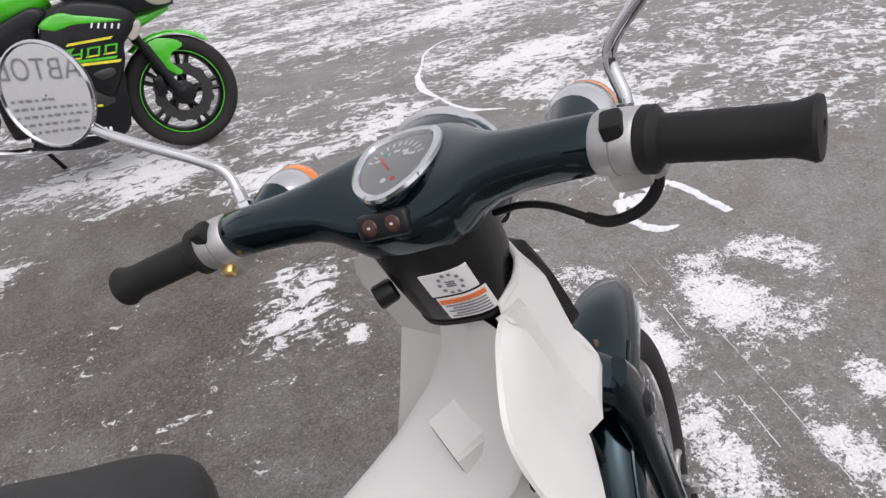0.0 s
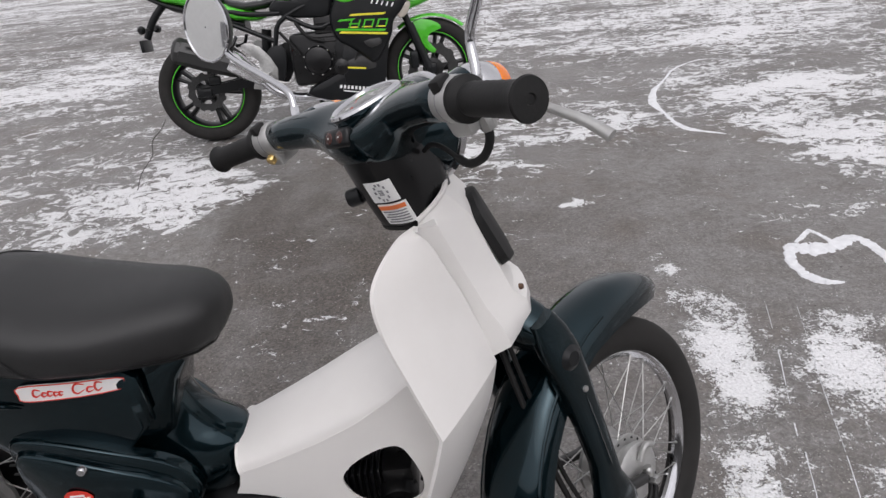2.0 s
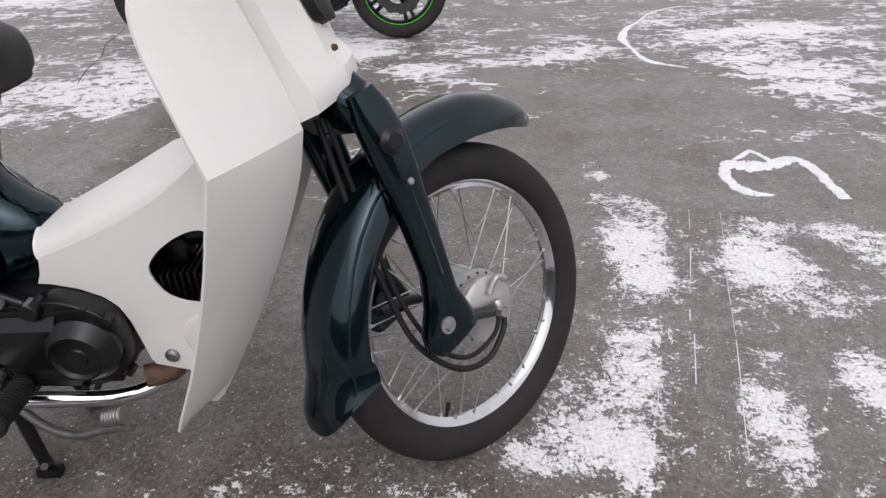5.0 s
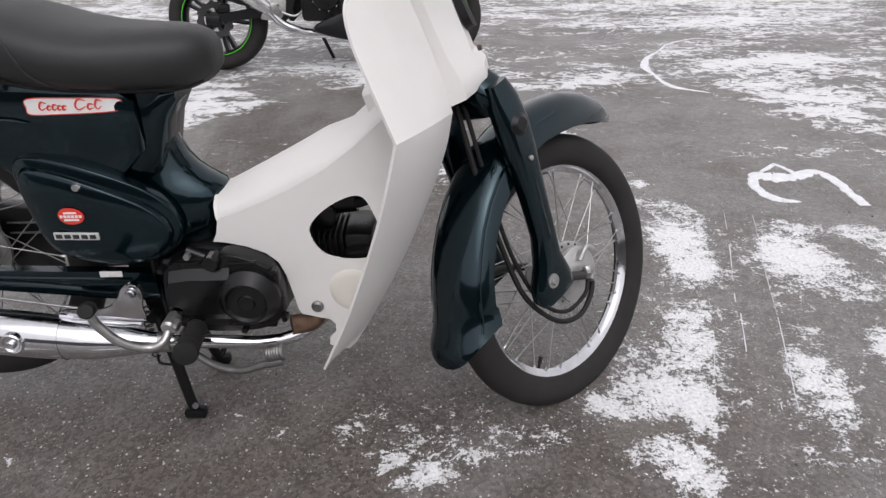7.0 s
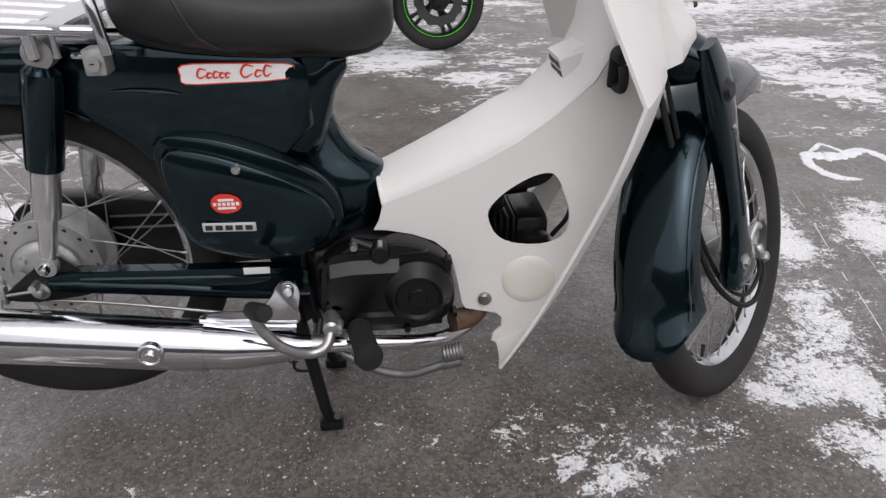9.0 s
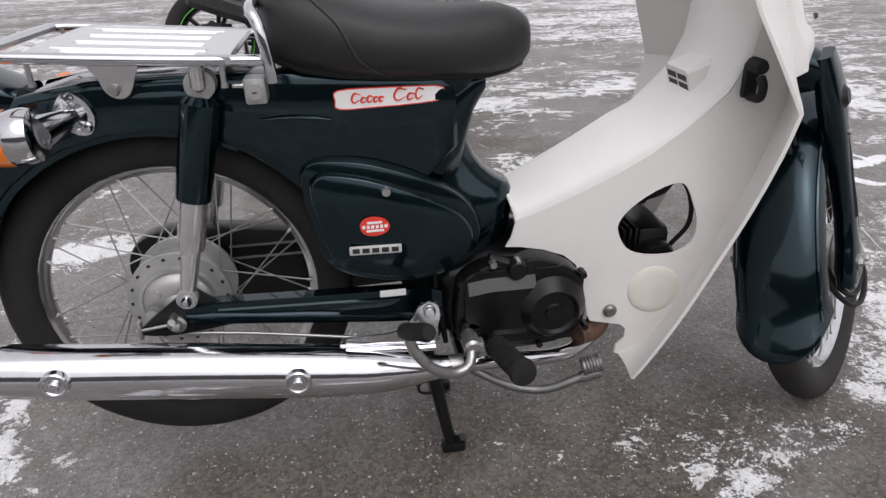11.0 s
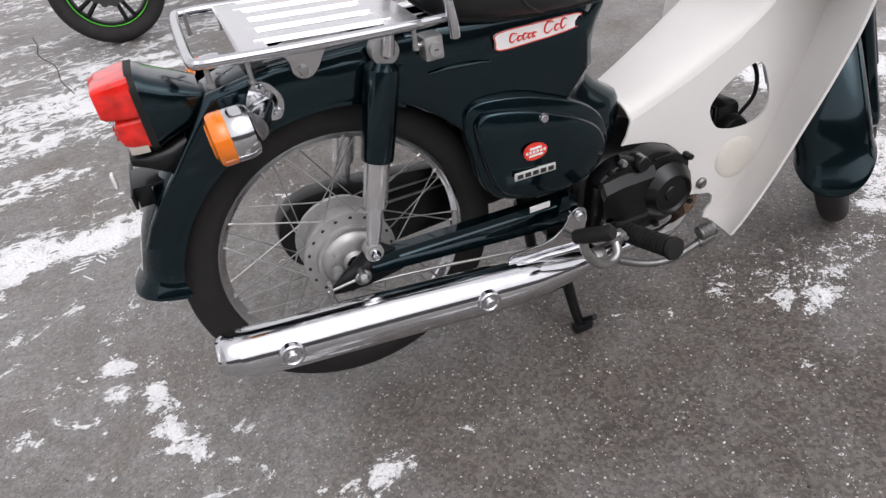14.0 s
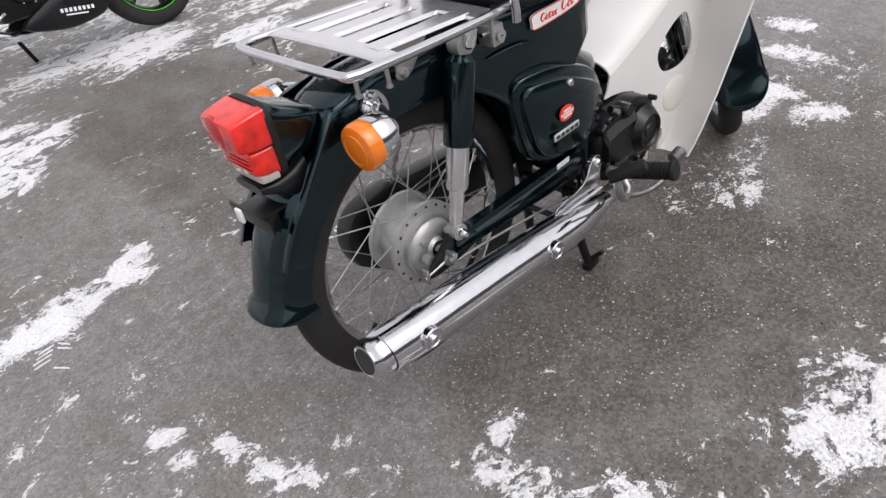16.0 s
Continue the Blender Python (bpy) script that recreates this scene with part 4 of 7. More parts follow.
hang = rounded([(0.262, 0.302), (0.325, 0.303), (0.352, 0.310), (0.370, 0.327), (0.381, 0.346), (0.397, 0.354), (0.412, 0.347), (0.416, 0.328), (0.411, 0.305), (0.409, 0.276), (0.36, 0.279), (0.262, 0.282)], 3)
hanger = part("muffler_hanger", plate(hang, lambda u, v: (u, -0.138, v), (0, -0.005, 0), bevel=0.0015), CHROME, moped, "chrome silencer hanger plate", smooth=20)
part("hanger_lip", tube([(0.263, -0.148, 0.281), (0.33, -0.149, 0.2785), (0.372, -0.149, 0.274), (0.405, -0.148, 0.272)], 0.0055, 10), CHROME, hanger)
part("hanger_bolt", lathe([(0.0, -0.152), (0.007, -0.152), (0.010, -0.148), (0.010, -0.136), (0.015, -0.136), (0.015, -0.130)], (0.398, 0, 0.338), n=12), CHROME, moped)

# ---- engine
eng = part("engine", loft([slab(x, zt, zb, w, 24, 4.5) for x, zt, zb, w in ((0.425, 0.375, 0.255, 0.075), (0.44, 0.39, 0.24, 0.09), (0.50, 0.398, 0.232, 0.098), (0.58, 0.398, 0.23, 0.10), (0.64, 0.385, 0.24, 0.095), (0.665, 0.36, 0.26, 0.08))]), ENGINE, moped, "black horizontal engine with dusty castings")
case_out = rounded([(0.441, 0.285), (0.445, 0.345), (0.457, 0.374), (0.50, 0.396), (0.54, 0.392), (0.575, 0.401), (0.625, 0.385), (0.655, 0.36), (0.668, 0.31), (0.664, 0.268), (0.63, 0.238), (0.56, 0.230), (0.48, 0.236), (0.45, 0.255)], 4)
part("crankcase_cover", blister(case_out, lambda u, v: (u, -0.085, v), -0.034, 0.05), ENGINE, eng)
part("clutch_cover", lathe([(0.0, -0.146), (0.014, -0.147), (0.016, -0.144), (0.034, -0.144), (0.038, -0.150), (0.041, -0.150), (0.055, -0.132), (0.058, -0.128), (0.060, -0.105)], (0.603, 0, 0.312), n=40), ENGINE, eng, smooth=24)
part("cover_block", loft([[(x, y, z) for y, z in ((-0.085, zb), (-0.128, zb + 0.006), (-0.134, zb + 0.02), (-0.134, zt - 0.022), (-0.121, zt - 0.004), (-0.085, zt))] for x, zb, zt in ((0.458, 0.290, 0.358), (0.464, 0.272, 0.372), (0.50, 0.262, 0.377), (0.575, 0.262, 0.377))]), ENGINE, eng, smooth=20)
for x, z in ((0.50, 0.384), (0.60, 0.382)):
    part("cover_rib", box(x, -0.118, z, 0.05, 0.012, 0.006, 0.002), ENGINE, eng)
part("cover_edge", box(0.655, -0.108, 0.315, 0.012, 0.02, 0.09, 0.004), ENGINE, eng)
part("cover_foot", box(0.575, -0.112, 0.247, 0.14, 0.016, 0.012, 0.003), ENGINE, eng)
part("oil_boss", join(lathe([(0.0, -0.132), (0.013, -0.132), (0.016, -0.128), (0.016, -0.10)], (0.545, 0, 0.386), n=18), rod((0.50, -0.11, 0.405), (0.54, -0.112, 0.388), 0.008)), ENGINE, eng)
part("filler_cap", join(lathe([(0.0, -0.134), (0.012, -0.134), (0.017, -0.130), (0.017, -0.115)], (0.468, 0, 0.287), n=20), box(0.468, -0.134, 0.287, 0.026, 0.008, 0.006, 0.002)), ENGINE, eng)
for x, z in ((0.452, 0.372), (0.545, 0.397), (0.655, 0.366), (0.664, 0.265), (0.585, 0.24), (0.49, 0.243), (0.505, 0.40)):
    part("case_bolt", lathe([(0.0, -0.130), (0.006, -0.130), (0.0065, -0.126), (0.0065, -0.11)], (x, 0, z), n=6), STEEL if z > 0.39 else ENGINE, eng)
cyl = part("cylinder", box(0.73, 0, 0.345, 0.11, 0.085, 0.085, 0.01), ENGINE, eng, "black finned cylinder")
for i in range(9):
    part("fin", box(0.685 + 0.011 * i, 0, 0.345 + 0.0012 * i, 0.005, 0.115, 0.105, 0.0015, 1), ENGINE, cyl)
part("cylinder_head", join(box(0.805, 0, 0.353, 0.06, 0.12, 0.11, 0.015), lathe([(0.0, -0.085), (0.03, -0.083), (0.034, -0.075), (0.034, -0.05)], (0.805, 0, 0.353), n=24)), ENGINE, eng)
part("carburettor", join(rod((0.735, 0, 0.40), (0.735, 0, 0.46), 0.022, 16), rod((0.70, 0, 0.445), (0.80, 0, 0.455), 0.026, 16), box(0.735, -0.01, 0.43, 0.05, 0.05, 0.045, 0.008)), ENGINE, eng)
part("intake_hose", tube([(0.79, -0.01, 0.45), (0.83, -0.02, 0.47), (0.845, -0.015, 0.52), (0.83, 0, 0.57)], 0.014, 12), RUBBER, eng)
part("spark_lead", tube([(0.845, -0.04, 0.36), (0.868, -0.055, 0.41), (0.858, -0.055, 0.47), (0.83, -0.03, 0.50), (0.79, 0.0, 0.50)], 0.0042, 8), RUBBER, eng)

# ---- kick lever, brake pedal, foot pegs
kick = part("kick_lever", tube([(0.462, -0.165, 0.272), (0.452, -0.186, 0.255), (0.425, -0.195, 0.252), (0.390, -0.210, 0.278), (0.364, -0.216, 0.318), (0.357, -0.218, 0.346)], 0.0085, 12), STEEL, moped, "steel kick lever with black rubber")
part("kick_boss", join(lathe([(0.010, -0.03), (0.0135, -0.026), (0.0135, 0.012), (0.009, 0.016)], (0.462, -0.158, 0.278), (0, -1, 0), 20), box(0.474, -0.164, 0.279, 0.014, 0.022, 0.016, 0.003), rod((0.476, -0.150, 0.279), (0.476, -0.182, 0.279), 0.0045, 6)), STEEL, kick)
part("kick_rubber", lathe([(0.0, 0), (0.012, 0.0), (0.0135, 0.006), (0.0135, 0.07), (0.011, 0.076), (0, 0.076)], (0.352, -0.205, 0.345), (0.40, -0.78, 0.42), 18), RUBBER, kick)
pedal = part("brake_pedal", tube([(0.44, -0.12, 0.222), (0.52, -0.160, 0.190), (0.58, -0.178, 0.185), (0.63, -0.187, 0.205), (0.662, -0.190, 0.216)], 0.0075, 10), WORN, moped, "dull steel brake pedal")
part("pedal_clamp", lathe([(0.0, -0.016), (0.0095, -0.016), (0.0105, -0.013), (0.0105, 0.013), (0.0095, 0.016), (0.0, 0.016)], (0.654, -0.190, 0.214), (0.93, -0.1, 0.3), 16), WORN, pedal)
part("pedal_pad", lathe([(0.0, -0.017), (0.013, -0.017), (0.0155, -0.014)] + [(0.0155 - 0.0012 * (i % 2), -0.013 + 0.0026 * i) for i in range(11)] + [(0.0155, 0.014), (0.013, 0.017), (0.0, 0.017)], (0.656, -0.188, 0.232), (0.93, -0.1, 0.25), 22), WORN, pedal, "knurled pedal pad")
for sy in (-1, 1):
    base, end = V(0.47, sy * 0.11, 0.235), (V(0.522, -0.252, 0.282) if sy < 0 else V(0.532, 0.222, 0.345))
    peg = part("footrest", tube([(0.455, sy * 0.05, 0.213), (0.462, sy * 0.11, 0.215), (0.505, sy * 0.15, 0.262)], 0.009, 12), STEEL, moped, "folding footrest with ribbed black rubber")
    d = end - V(0.504, sy * 0.146, 0.261)
    prof = [(0.0, 0), (0.0155, 0.0)]
    for i in range(12):
        prof += [(0.0185, 0.006 + 0.0095 * i), (0.0185, 0.011 + 0.0095 * i), (0.0165, 0.0115 + 0.0095 * i), (0.0165, 0.0145 + 0.0095 * i)]
    prof += [(0.0185, 0.122), (0.021, 0.124), (0.019, 0.132), (0.0, 0.134)]
    part("peg_rubber", lathe([(a * 1.06, b * 0.88) for a, b in prof], (0.504, sy * 0.146, 0.261), d, 20), RUBBER, peg, "ribbed black rubber")
part("footrest_bar", rod((0.455, -0.13, 0.213), (0.455, 0.13, 0.213), 0.009), BLACK, moped)

# ---- centre stand
stand = part("centre_stand", join(*[tube([(0.395, s * 0.062, 0.245), (0.41, s * 0.07, 0.15), (0.428, s * 0.084, 0.045), (0.436, s * 0.088, 0.018)], [0.012, 0.012, 0.011, 0.011], 10) for s in (-1, 1)], rod((0.395, -0.09, 0.245), (0.395, 0.09, 0.245), 0.011), rod((0.413, -0.07, 0.14), (0.413, 0.07, 0.14), 0.008)), BLACK, moped, "black centre stand")
for s in (-1, 1):
    part("stand_foot", join(box(0.438, s * 0.092, 0.012, 0.045, 0.024, 0.022, 0.006), rod((0.44, s * 0.088, 0.02), (0.452, s * 0.118, 0.05), 0.0065)), BLACK, stand)
spring = [V(0.378 + 0.011 * math.cos(a) * 0.7, -0.075 + 0.008 * math.sin(a), 0.262 - 0.115 * a / 69.1) for a in [69.1 * i / 132 for i in range(133)]]
part("stand_spring", tube(spring, 0.0017, 5, 1), BLACK, stand)
part("spring_hook", tube([(0.38, -0.075, 0.15), (0.383, -0.078, 0.13), (0.415, -0.078, 0.125)], 0.003, 6), BLACK, stand)
for y0 in (-0.075, -0.06):
    part("brake_switch", tube([(0.42, y0, 0.39), (0.418, y0 - 0.005, 0.34), (0.425, y0 - 0.01, 0.29), (0.43, y0 - 0.015, 0.24)], 0.0045, 8), BLACK, moped)
for sy in (-1, 1):
    part("frame_bracket", plate(rounded([(0.36, 0.39), (0.45, 0.39), (0.44, 0.30), (0.42, 0.23), (0.385, 0.23), (0.37, 0.32)], 3), lambda u, v, s=sy: (u, s * 0.058, v), (0, 0.004 * sy, 0)), BLACK, moped)

# ---- white leg shield
def side_y(x):
    return 0.073 + 0.100 * (x - 0.535) - 0.16 * max(0, x - 0.86)


A_line = [(0.553, 0.450), (0.551, 0.44), (0.546, 0.42), (0.537, 0.403), (0.56, 0.402), (0.60, 0.395), (0.635, 0.382), (0.656, 0.364), (0.668, 0.335), (0.676, 0.295), (0.682, 0.262), (0.688, 0.250), (0.725, 0.243), (0.742, 0.24), (0.752, 0.23), (0.752, 0.212), (0.738, 0.196), (0.736, 0.18), (0.755, 0.172), (0.775, 0.172), (0.79, 0.188), (0.82, 0.24), (0.86, 0.315), (0.90, 0.40), (0.935, 0.48), (0.962, 0.555), (0.98, 0.63), (0.975, 0.68), (0.955, 0.74), (0.93, 0.80), (0.905, 0.855), (0.906, 0.852), (0.910, 0.838), (0.918, 0.78), (0.905, 0.70), (0.875, 0.645), (0.815, 0.592), (0.76, 0.550), (0.70, 0.515), (0.64, 0.486), (0.59, 0.464)]
hole_line = rounded([(0.722, 0.428), (0.735, 0.456), (0.765, 0.482), (0.80, 0.50), (0.825, 0.499), (0.842, 0.468), (0.853, 0.43), (0.848, 0.395), (0.82, 0.377), (0.775, 0.376), (0.74, 0.39)], 4)
leg = part("leg_shield", both(plate(A_line, lambda u, v: (u, -side_y(u), v), (0, 0.004, 0), [hole_line])), WHITE, moped, "white plastic leg shield with oval openings", smooth=30)
# rounded top of the tunnel and steering column
spine = []
spine_data = [(0.553, 0.448, 0.486, 0.070), (0.57, 0.454, 0.492, 0.070), (0.59, 0.461, 0.502, 0.070), (0.64, 0.483, 0.527, 0.069), (0.70, 0.512, 0.558, 0.067), (0.76, 0.547, 0.590, 0.066)]
for x, zs, zt, w in spine_data:
    w0 = side_y(x)
    spine.append([(x - 0.008 * math.sin(b), -w0 * abs(math.cos(b)) ** 0.92 * (1 if math.cos(b) > 0 else -1), zs + (zt - zs) * math.sin(b) ** 0.9) for b in [math.pi * i / 16 for i in range(17)]])
col_data = [(0.812, 0.588, 0.020), (0.873, 0.645, 0.014), (0.904, 0.70, 0.032), (0.917, 0.78, 0.042), (0.911, 0.828, 0.036), (0.908, 0.836, 0.030)]
for x, zs, back in col_data:
    w0 = side_y(x)
    spine.append([(x - back * math.sin(b) * 0.9, -w0 * abs(math.cos(b)) ** 1.1 * (1 if math.cos(b) > 0 else -1), zs + 0.012 * math.sin(b)) for b in [math.pi * i / 16 for i in range(17)]])
part("tunnel_cover", shell(spine, 0.003), WHITE, leg, smooth=60)
part("tunnel_lip", tube([(x + 0.001, y, z) for x, y, z in spine[0]], 0.003, 8, 1), WHITE, leg)


# flared wings in front of the rider's legs: an upper panel and a lower one that meet in a fold
def wing_rows(outer, inner_, bulge_):
    rows = []
    for e, f in zip(smooth_line(outer, 5), smooth_line(inner_, 5)):
        bulge = bulge_ * min(1, (e - f).length / 0.12)
        rows.append([f + (e - f) * t + bulge * (4 * t * (1 - t)) for t in (0, 0.15, 0.35, 0.55, 0.75, 0.92, 1.0)])
    return rows


def wing_root(*xz):
    return [(x, -side_y(x) - 0.002, z) for x, z in xz]


upper_wing = wing_rows([(0.892, -0.086, 0.872), (0.868, -0.115, 0.868), (0.842, -0.158, 0.848), (0.832, -0.184, 0.822), (0.842, -0.203, 0.775), (0.870, -0.226, 0.71), (0.899, -0.247, 0.644)],
                       wing_root((0.893, 0.873), (0.905, 0.855), (0.925, 0.812), (0.942, 0.772), (0.956, 0.735), (0.970, 0.695), (0.984, 0.648)), V(0.002, -0.002, 0))
lower_wing = wing_rows([(0.899, -0.247, 0.644), (0.884, -0.243, 0.58), (0.862, -0.232, 0.50), (0.832, -0.218, 0.41), (0.795, -0.203, 0.31), (0.758, -0.188, 0.225), (0.739, -0.176, 0.181)],
                       wing_root((0.984, 0.648), (0.972, 0.585), (0.945, 0.505), (0.908, 0.415), (0.858, 0.312), (0.800, 0.212), (0.748, 0.178)), V(0.004, -0.003, 0))
for sy in (-1, 1):
    rows = [[V(p.x, p.y * -sy, p.z) for p in r] for r in upper_wing + lower_wing[1:]]
    back = [[p + V(-0.0045, 0.003 * sy * -1, 0) for p in r] for r in rows]
    part("shield_wing", loft([list(r) + list(reversed(b)) for r, b in zip(rows, back)]), WHITE, leg, "", None, 14)
part("plug_cap", lathe([(0.0, -0.0045), (0.03, -0.004), (0.042, -0.0025), (0.0455, 0.0), (0.044, 0.003)], (0.794, -side_y(0.794) - 0.001, 0.309), (0.088, 1, 0), 40), IVORY, leg, "round ivory plug")
part("shield_screw", lathe([(0.0, -0.008), (0.008, -0.008), (0.012, -0.004), (0.012, 0.002)], (0.721, -side_y(0.721), 0.270), (0, 1, 0), 16), WORN, leg)
hook = part("bag_hook", join(box(0.900, -0.112, 0.664, 0.024, 0.012, 0.054, 0.005), tube([(0.900, -0.116, 0.64), (0.900, -0.142, 0.643), (0.900, -0.146, 0.66), (0.900, -0.137, 0.672)], 0.007, 10), lathe([(0.0, -0.140), (0.009, -0.140), (0.012, -0.133), (0.012, -0.112)], (0.900, 0, 0.686), n=14)), RUBBER, leg, "black luggage hook")
def intake_face(u, v, h=0.0):
    """A point on the slotted face: u across, v up, h proud of it."""
    return V(0.842 - 0.012 * v - h, -0.012 + 0.038 * u, 0.630 + 0.038 * v)


vent = part("air_intake", loft([[intake_face(-1, 0), intake_face(1, 0), intake_face(1, 0.88), intake_face(0.9, 1), intake_face(-0.9, 1), intake_face(-1, 0.88)],
                                [(0.920, -0.052, 0.650), (0.920, 0.028, 0.650), (0.920, 0.026, 0.696), (0.917, 0.020, 0.706), (0.917, -0.044, 0.706), (0.920, -0.050, 0.696)]]), WHITE, leg, "white air intake with four dark slots", smooth=20)
for u in (-0.46, 0.46):
    for v in (0.30, 0.66):
        part("intake_slot", loft([[intake_face(u - 0.38, v - 0.12, h), intake_face(u + 0.38, v - 0.12, h), intake_face(u + 0.38, v + 0.12, h), intake_face(u - 0.38, v + 0.12, h)] for h in (-0.004, 0.0008)]), INK, vent, "", None, 0)

# ---- front cover over the steering head
cov_rows = []
for xb, xf, z, w, wf in ((0.905, 0.935, 0.908, 0.076, 0.054), (0.905, 0.945, 0.896, 0.082, 0.056), (0.895, 0.968, 0.868, 0.087, 0.054), (0.925, 0.995, 0.80, 0.092, 0.052), (0.955, 1.022, 0.735, 0.096, 0.050), (0.975, 1.042, 0.69, 0.099, 0.049), (0.986, 1.048, 0.668, 0.100, 0.049), (0.99, 1.046, 0.655, 0.100, 0.048)):
    xb -= 0.012
    r = [(xb, -w + 0.003), (xb + (xf - xb) * 0.42, -w + 0.006), (xf - 0.016, -wf - 0.012), (xf - 0.004, -wf + 0.002), (xf, -wf * 0.5), (xf + 0.002, 0)]
    lift = 0.028
    drop = 0.034 if z > 0.89 else 0.0
    pts = [(x, y, z + lift * (x - xb) / (xf - xb) * (1 if z < 0.7 else 0) - drop * (1 - (x - xb) / (xf - xb))) for x, y in r]
    cov_rows.append(pts + [(x, -y, zz) for x, y, zz in reversed(pts[:-1])])
cover = part("front_cover", shell(cov_rows, 0.004), WHITE, moped, "white front cover with dark grille", smooth=25)
part("cover_brow", tube([Vector(p) for p in cov_rows[0]], 0.004, 8, 2), WHITE, cover)
grille_rows = []
for t in [i / 10 for i in range(11)]:
    xx, zz = 0.964 + 0.053 * t, 0.878 - 0.112 * t
    ww = 0.044 * (1 - 0.75 * max(0, abs(t - 0.5) * 2 - 0.75) / 0.25)
    grille_rows.append([(xx + dx, y, zz + dx * 0.42) for y, dx in ((-ww - 0.004, -0.006), (-ww, 0.006), (-ww * 0.5, 0.010), (0, 0.011), (ww * 0.5, 0.010), (ww, 0.006), (ww + 0.004, -0.006))])
grille = part("grille", loft([list(r) for r in grille_rows], True, True), RUBBER, cover, "dark grille panel")
part("cover_screw", lathe([(0, 0.006), (0.004, 0.005), (0.005, 0.0)], (1.028, -0.052, 0.742), (0.9, -0.4, 0.3), 10), RUST, cover)

# ---------------------------------------------------------------- steered front end
STEER = Matrix.Translation((0.857, -0.011, 0.954)) @ Matrix.Rotation(radians(-26), 4, "Y") @ Matrix.Rotation(radians(43.4), 4, "Z") @ Matrix.Rotation(radians(2.3), 4, "X")
FRONT = V(0.041, 0.0, -0.774)
front_wheel = spoke_wheel("front_wheel", STEER @ Matrix.Translation(FRONT), 0.286, 0.060, 0.066, 0.10)
part("axle_nut", join(lathe([(0.0, -0.098), (0.007, -0.098), (0.010, -0.094), (0.010, -0.082)], n=6), rod((0, -0.09, 0), (0, 0.09, 0), 0.006)), STEEL, front_wheel)
part("brake_panel", join(lathe([(0.0, -0.062), (0.05, -0.06), (0.058, -0.054), (0.058, -0.045)], n=36), tube([(0.01, -0.066, 0.03), (0.035, -0.07, 0.045), (0.05, -0.07, 0.03)], 0.006)), ALLOY, front_wheel)


AXIS = STEER


def steered(name, geo, mt, parent=moped, label="", smooth=38):
    if parent is moped:
        return part(name, geo, mt, moped, label, AXIS, smooth)
    return part(name, geo, mt, parent, label, None, smooth)


# fork legs, pressed steel
for sy in (-1, 1):
    y0 = sy * 0.088
    rows = []
    for cx, z, wx, wy in ((0.012, -0.325, 0.043, 0.030), (0.012, -0.36, 0.062, 0.038), (0.010, -0.405, 0.069, 0.042), (0.002, -0.46, 0.064, 0.040), (-0.010, -0.53, 0.055, 0.036), (-0.026, -0.61, 0.052, 0.034), (-0.044, -0.660, 0.066, 0.034), (-0.056, -0.690, 0.096, 0.036), (-0.058, -0.718, 0.106, 0.036), (-0.054, -0.738, 0.090, 0.030)):
        rows.append([(cx + x, y0 + y, z) for x, y in ring(20, wx / 2, wy / 2, 3.2)])
    fork = steered("fork_leg", loft(rows), PAINT, moped, "dark green pressed steel fork leg")
    steered("fork_cap", lathe([(0.0, 0.026), (0.012, 0.026), (0.017, 0.022), (0.022, 0.019), (0.022, 0.010)], (0.010, y0, -0.405), (0, sy, 0), 24), BLACK, fork)
    steered("fork_bolt", lathe([(0, 0.024), (0.005, 0.023), (0.006, 0.018), (0.006, 0.01)], (0.002, y0, -0.468), (0, sy, 0), 10), STEEL, fork)
    steered("link_arm", join(loft([[(x, y0 - sy * 0.012 + y, z + zz) for y, zz in ring(12, 0.009, hgt, 3)] for x, z, hgt in ((-0.075, -0.705, 0.010), (-0.04, -0.715, 0.012), (0.01, -0.75, 0.011), (0.035, -0.768, 0.011), (0.05, -0.772, 0.008))])), GUN, fork)
    steered("link_bolt", join(lathe([(0, 0.026), (0.007, 0.026), (0.009, 0.022), (0.009, 0.012)], (-0.066, y0, -0.694), (0, sy, 0), 6), lathe([(0.014, 0.02), (0.014, 0.012)], (-0.066, y0, -0.694), (0, sy, 0), 18)), STEEL, fork)
    steered("leg_seam", loft([[(cx + dx, y0 + sy * 0.0165, z) if dx else (cx, y0 + sy * 0.020, z) for dx in (-0.006, 0, 0.006)] for cx, z in ((0.004, -0.44), (-0.01, -0.52), (-0.03, -0.62))], False, False), PAINT, fork)
steered("fork_bridge", join(loft([[(0.012 + x, y, z) for x, y in ring(24, wx, wy, 3.5)] for z, wx, wy in ((-0.26, 0.028, 0.04), (-0.30, 0.034, 0.06), (-0.325, 0.038, 0.085), (-0.35, 0.036, 0.100), (-0.375, 0.03, 0.09))])), PAINT, moped, "dark green fork crown")
steered("steering_stem", rod((0, 0, -0.36), (0, 0, 0.02), 0.02, 16), BLACK, moped)


# front mudguard
def mud(a, r_in, r_out, w):
    return arch(radians(a), r_in, r_out, w, 19, 2.5, FRONT)


m_rows = [mud(31, 0.350, 0.357, 0.006), mud(33.5, 0.338, 0.364, 0.020), mud(38, 0.326, 0.370, 0.034), mud(45, 0.315, 0.373, 0.046), mud(54, 0.304, 0.372, 0.055), mud(64, 0.296, 0.368, 0.060)]
for k in range(1, 11):
    t = k / 10
    m_rows.append(mud(64 + 88 * t, 0.292 - 0.03 * max(0, t - 0.2), 0.366 - 0.044 * min(1, t * 1.3), 0.062 + 0.010 * t))
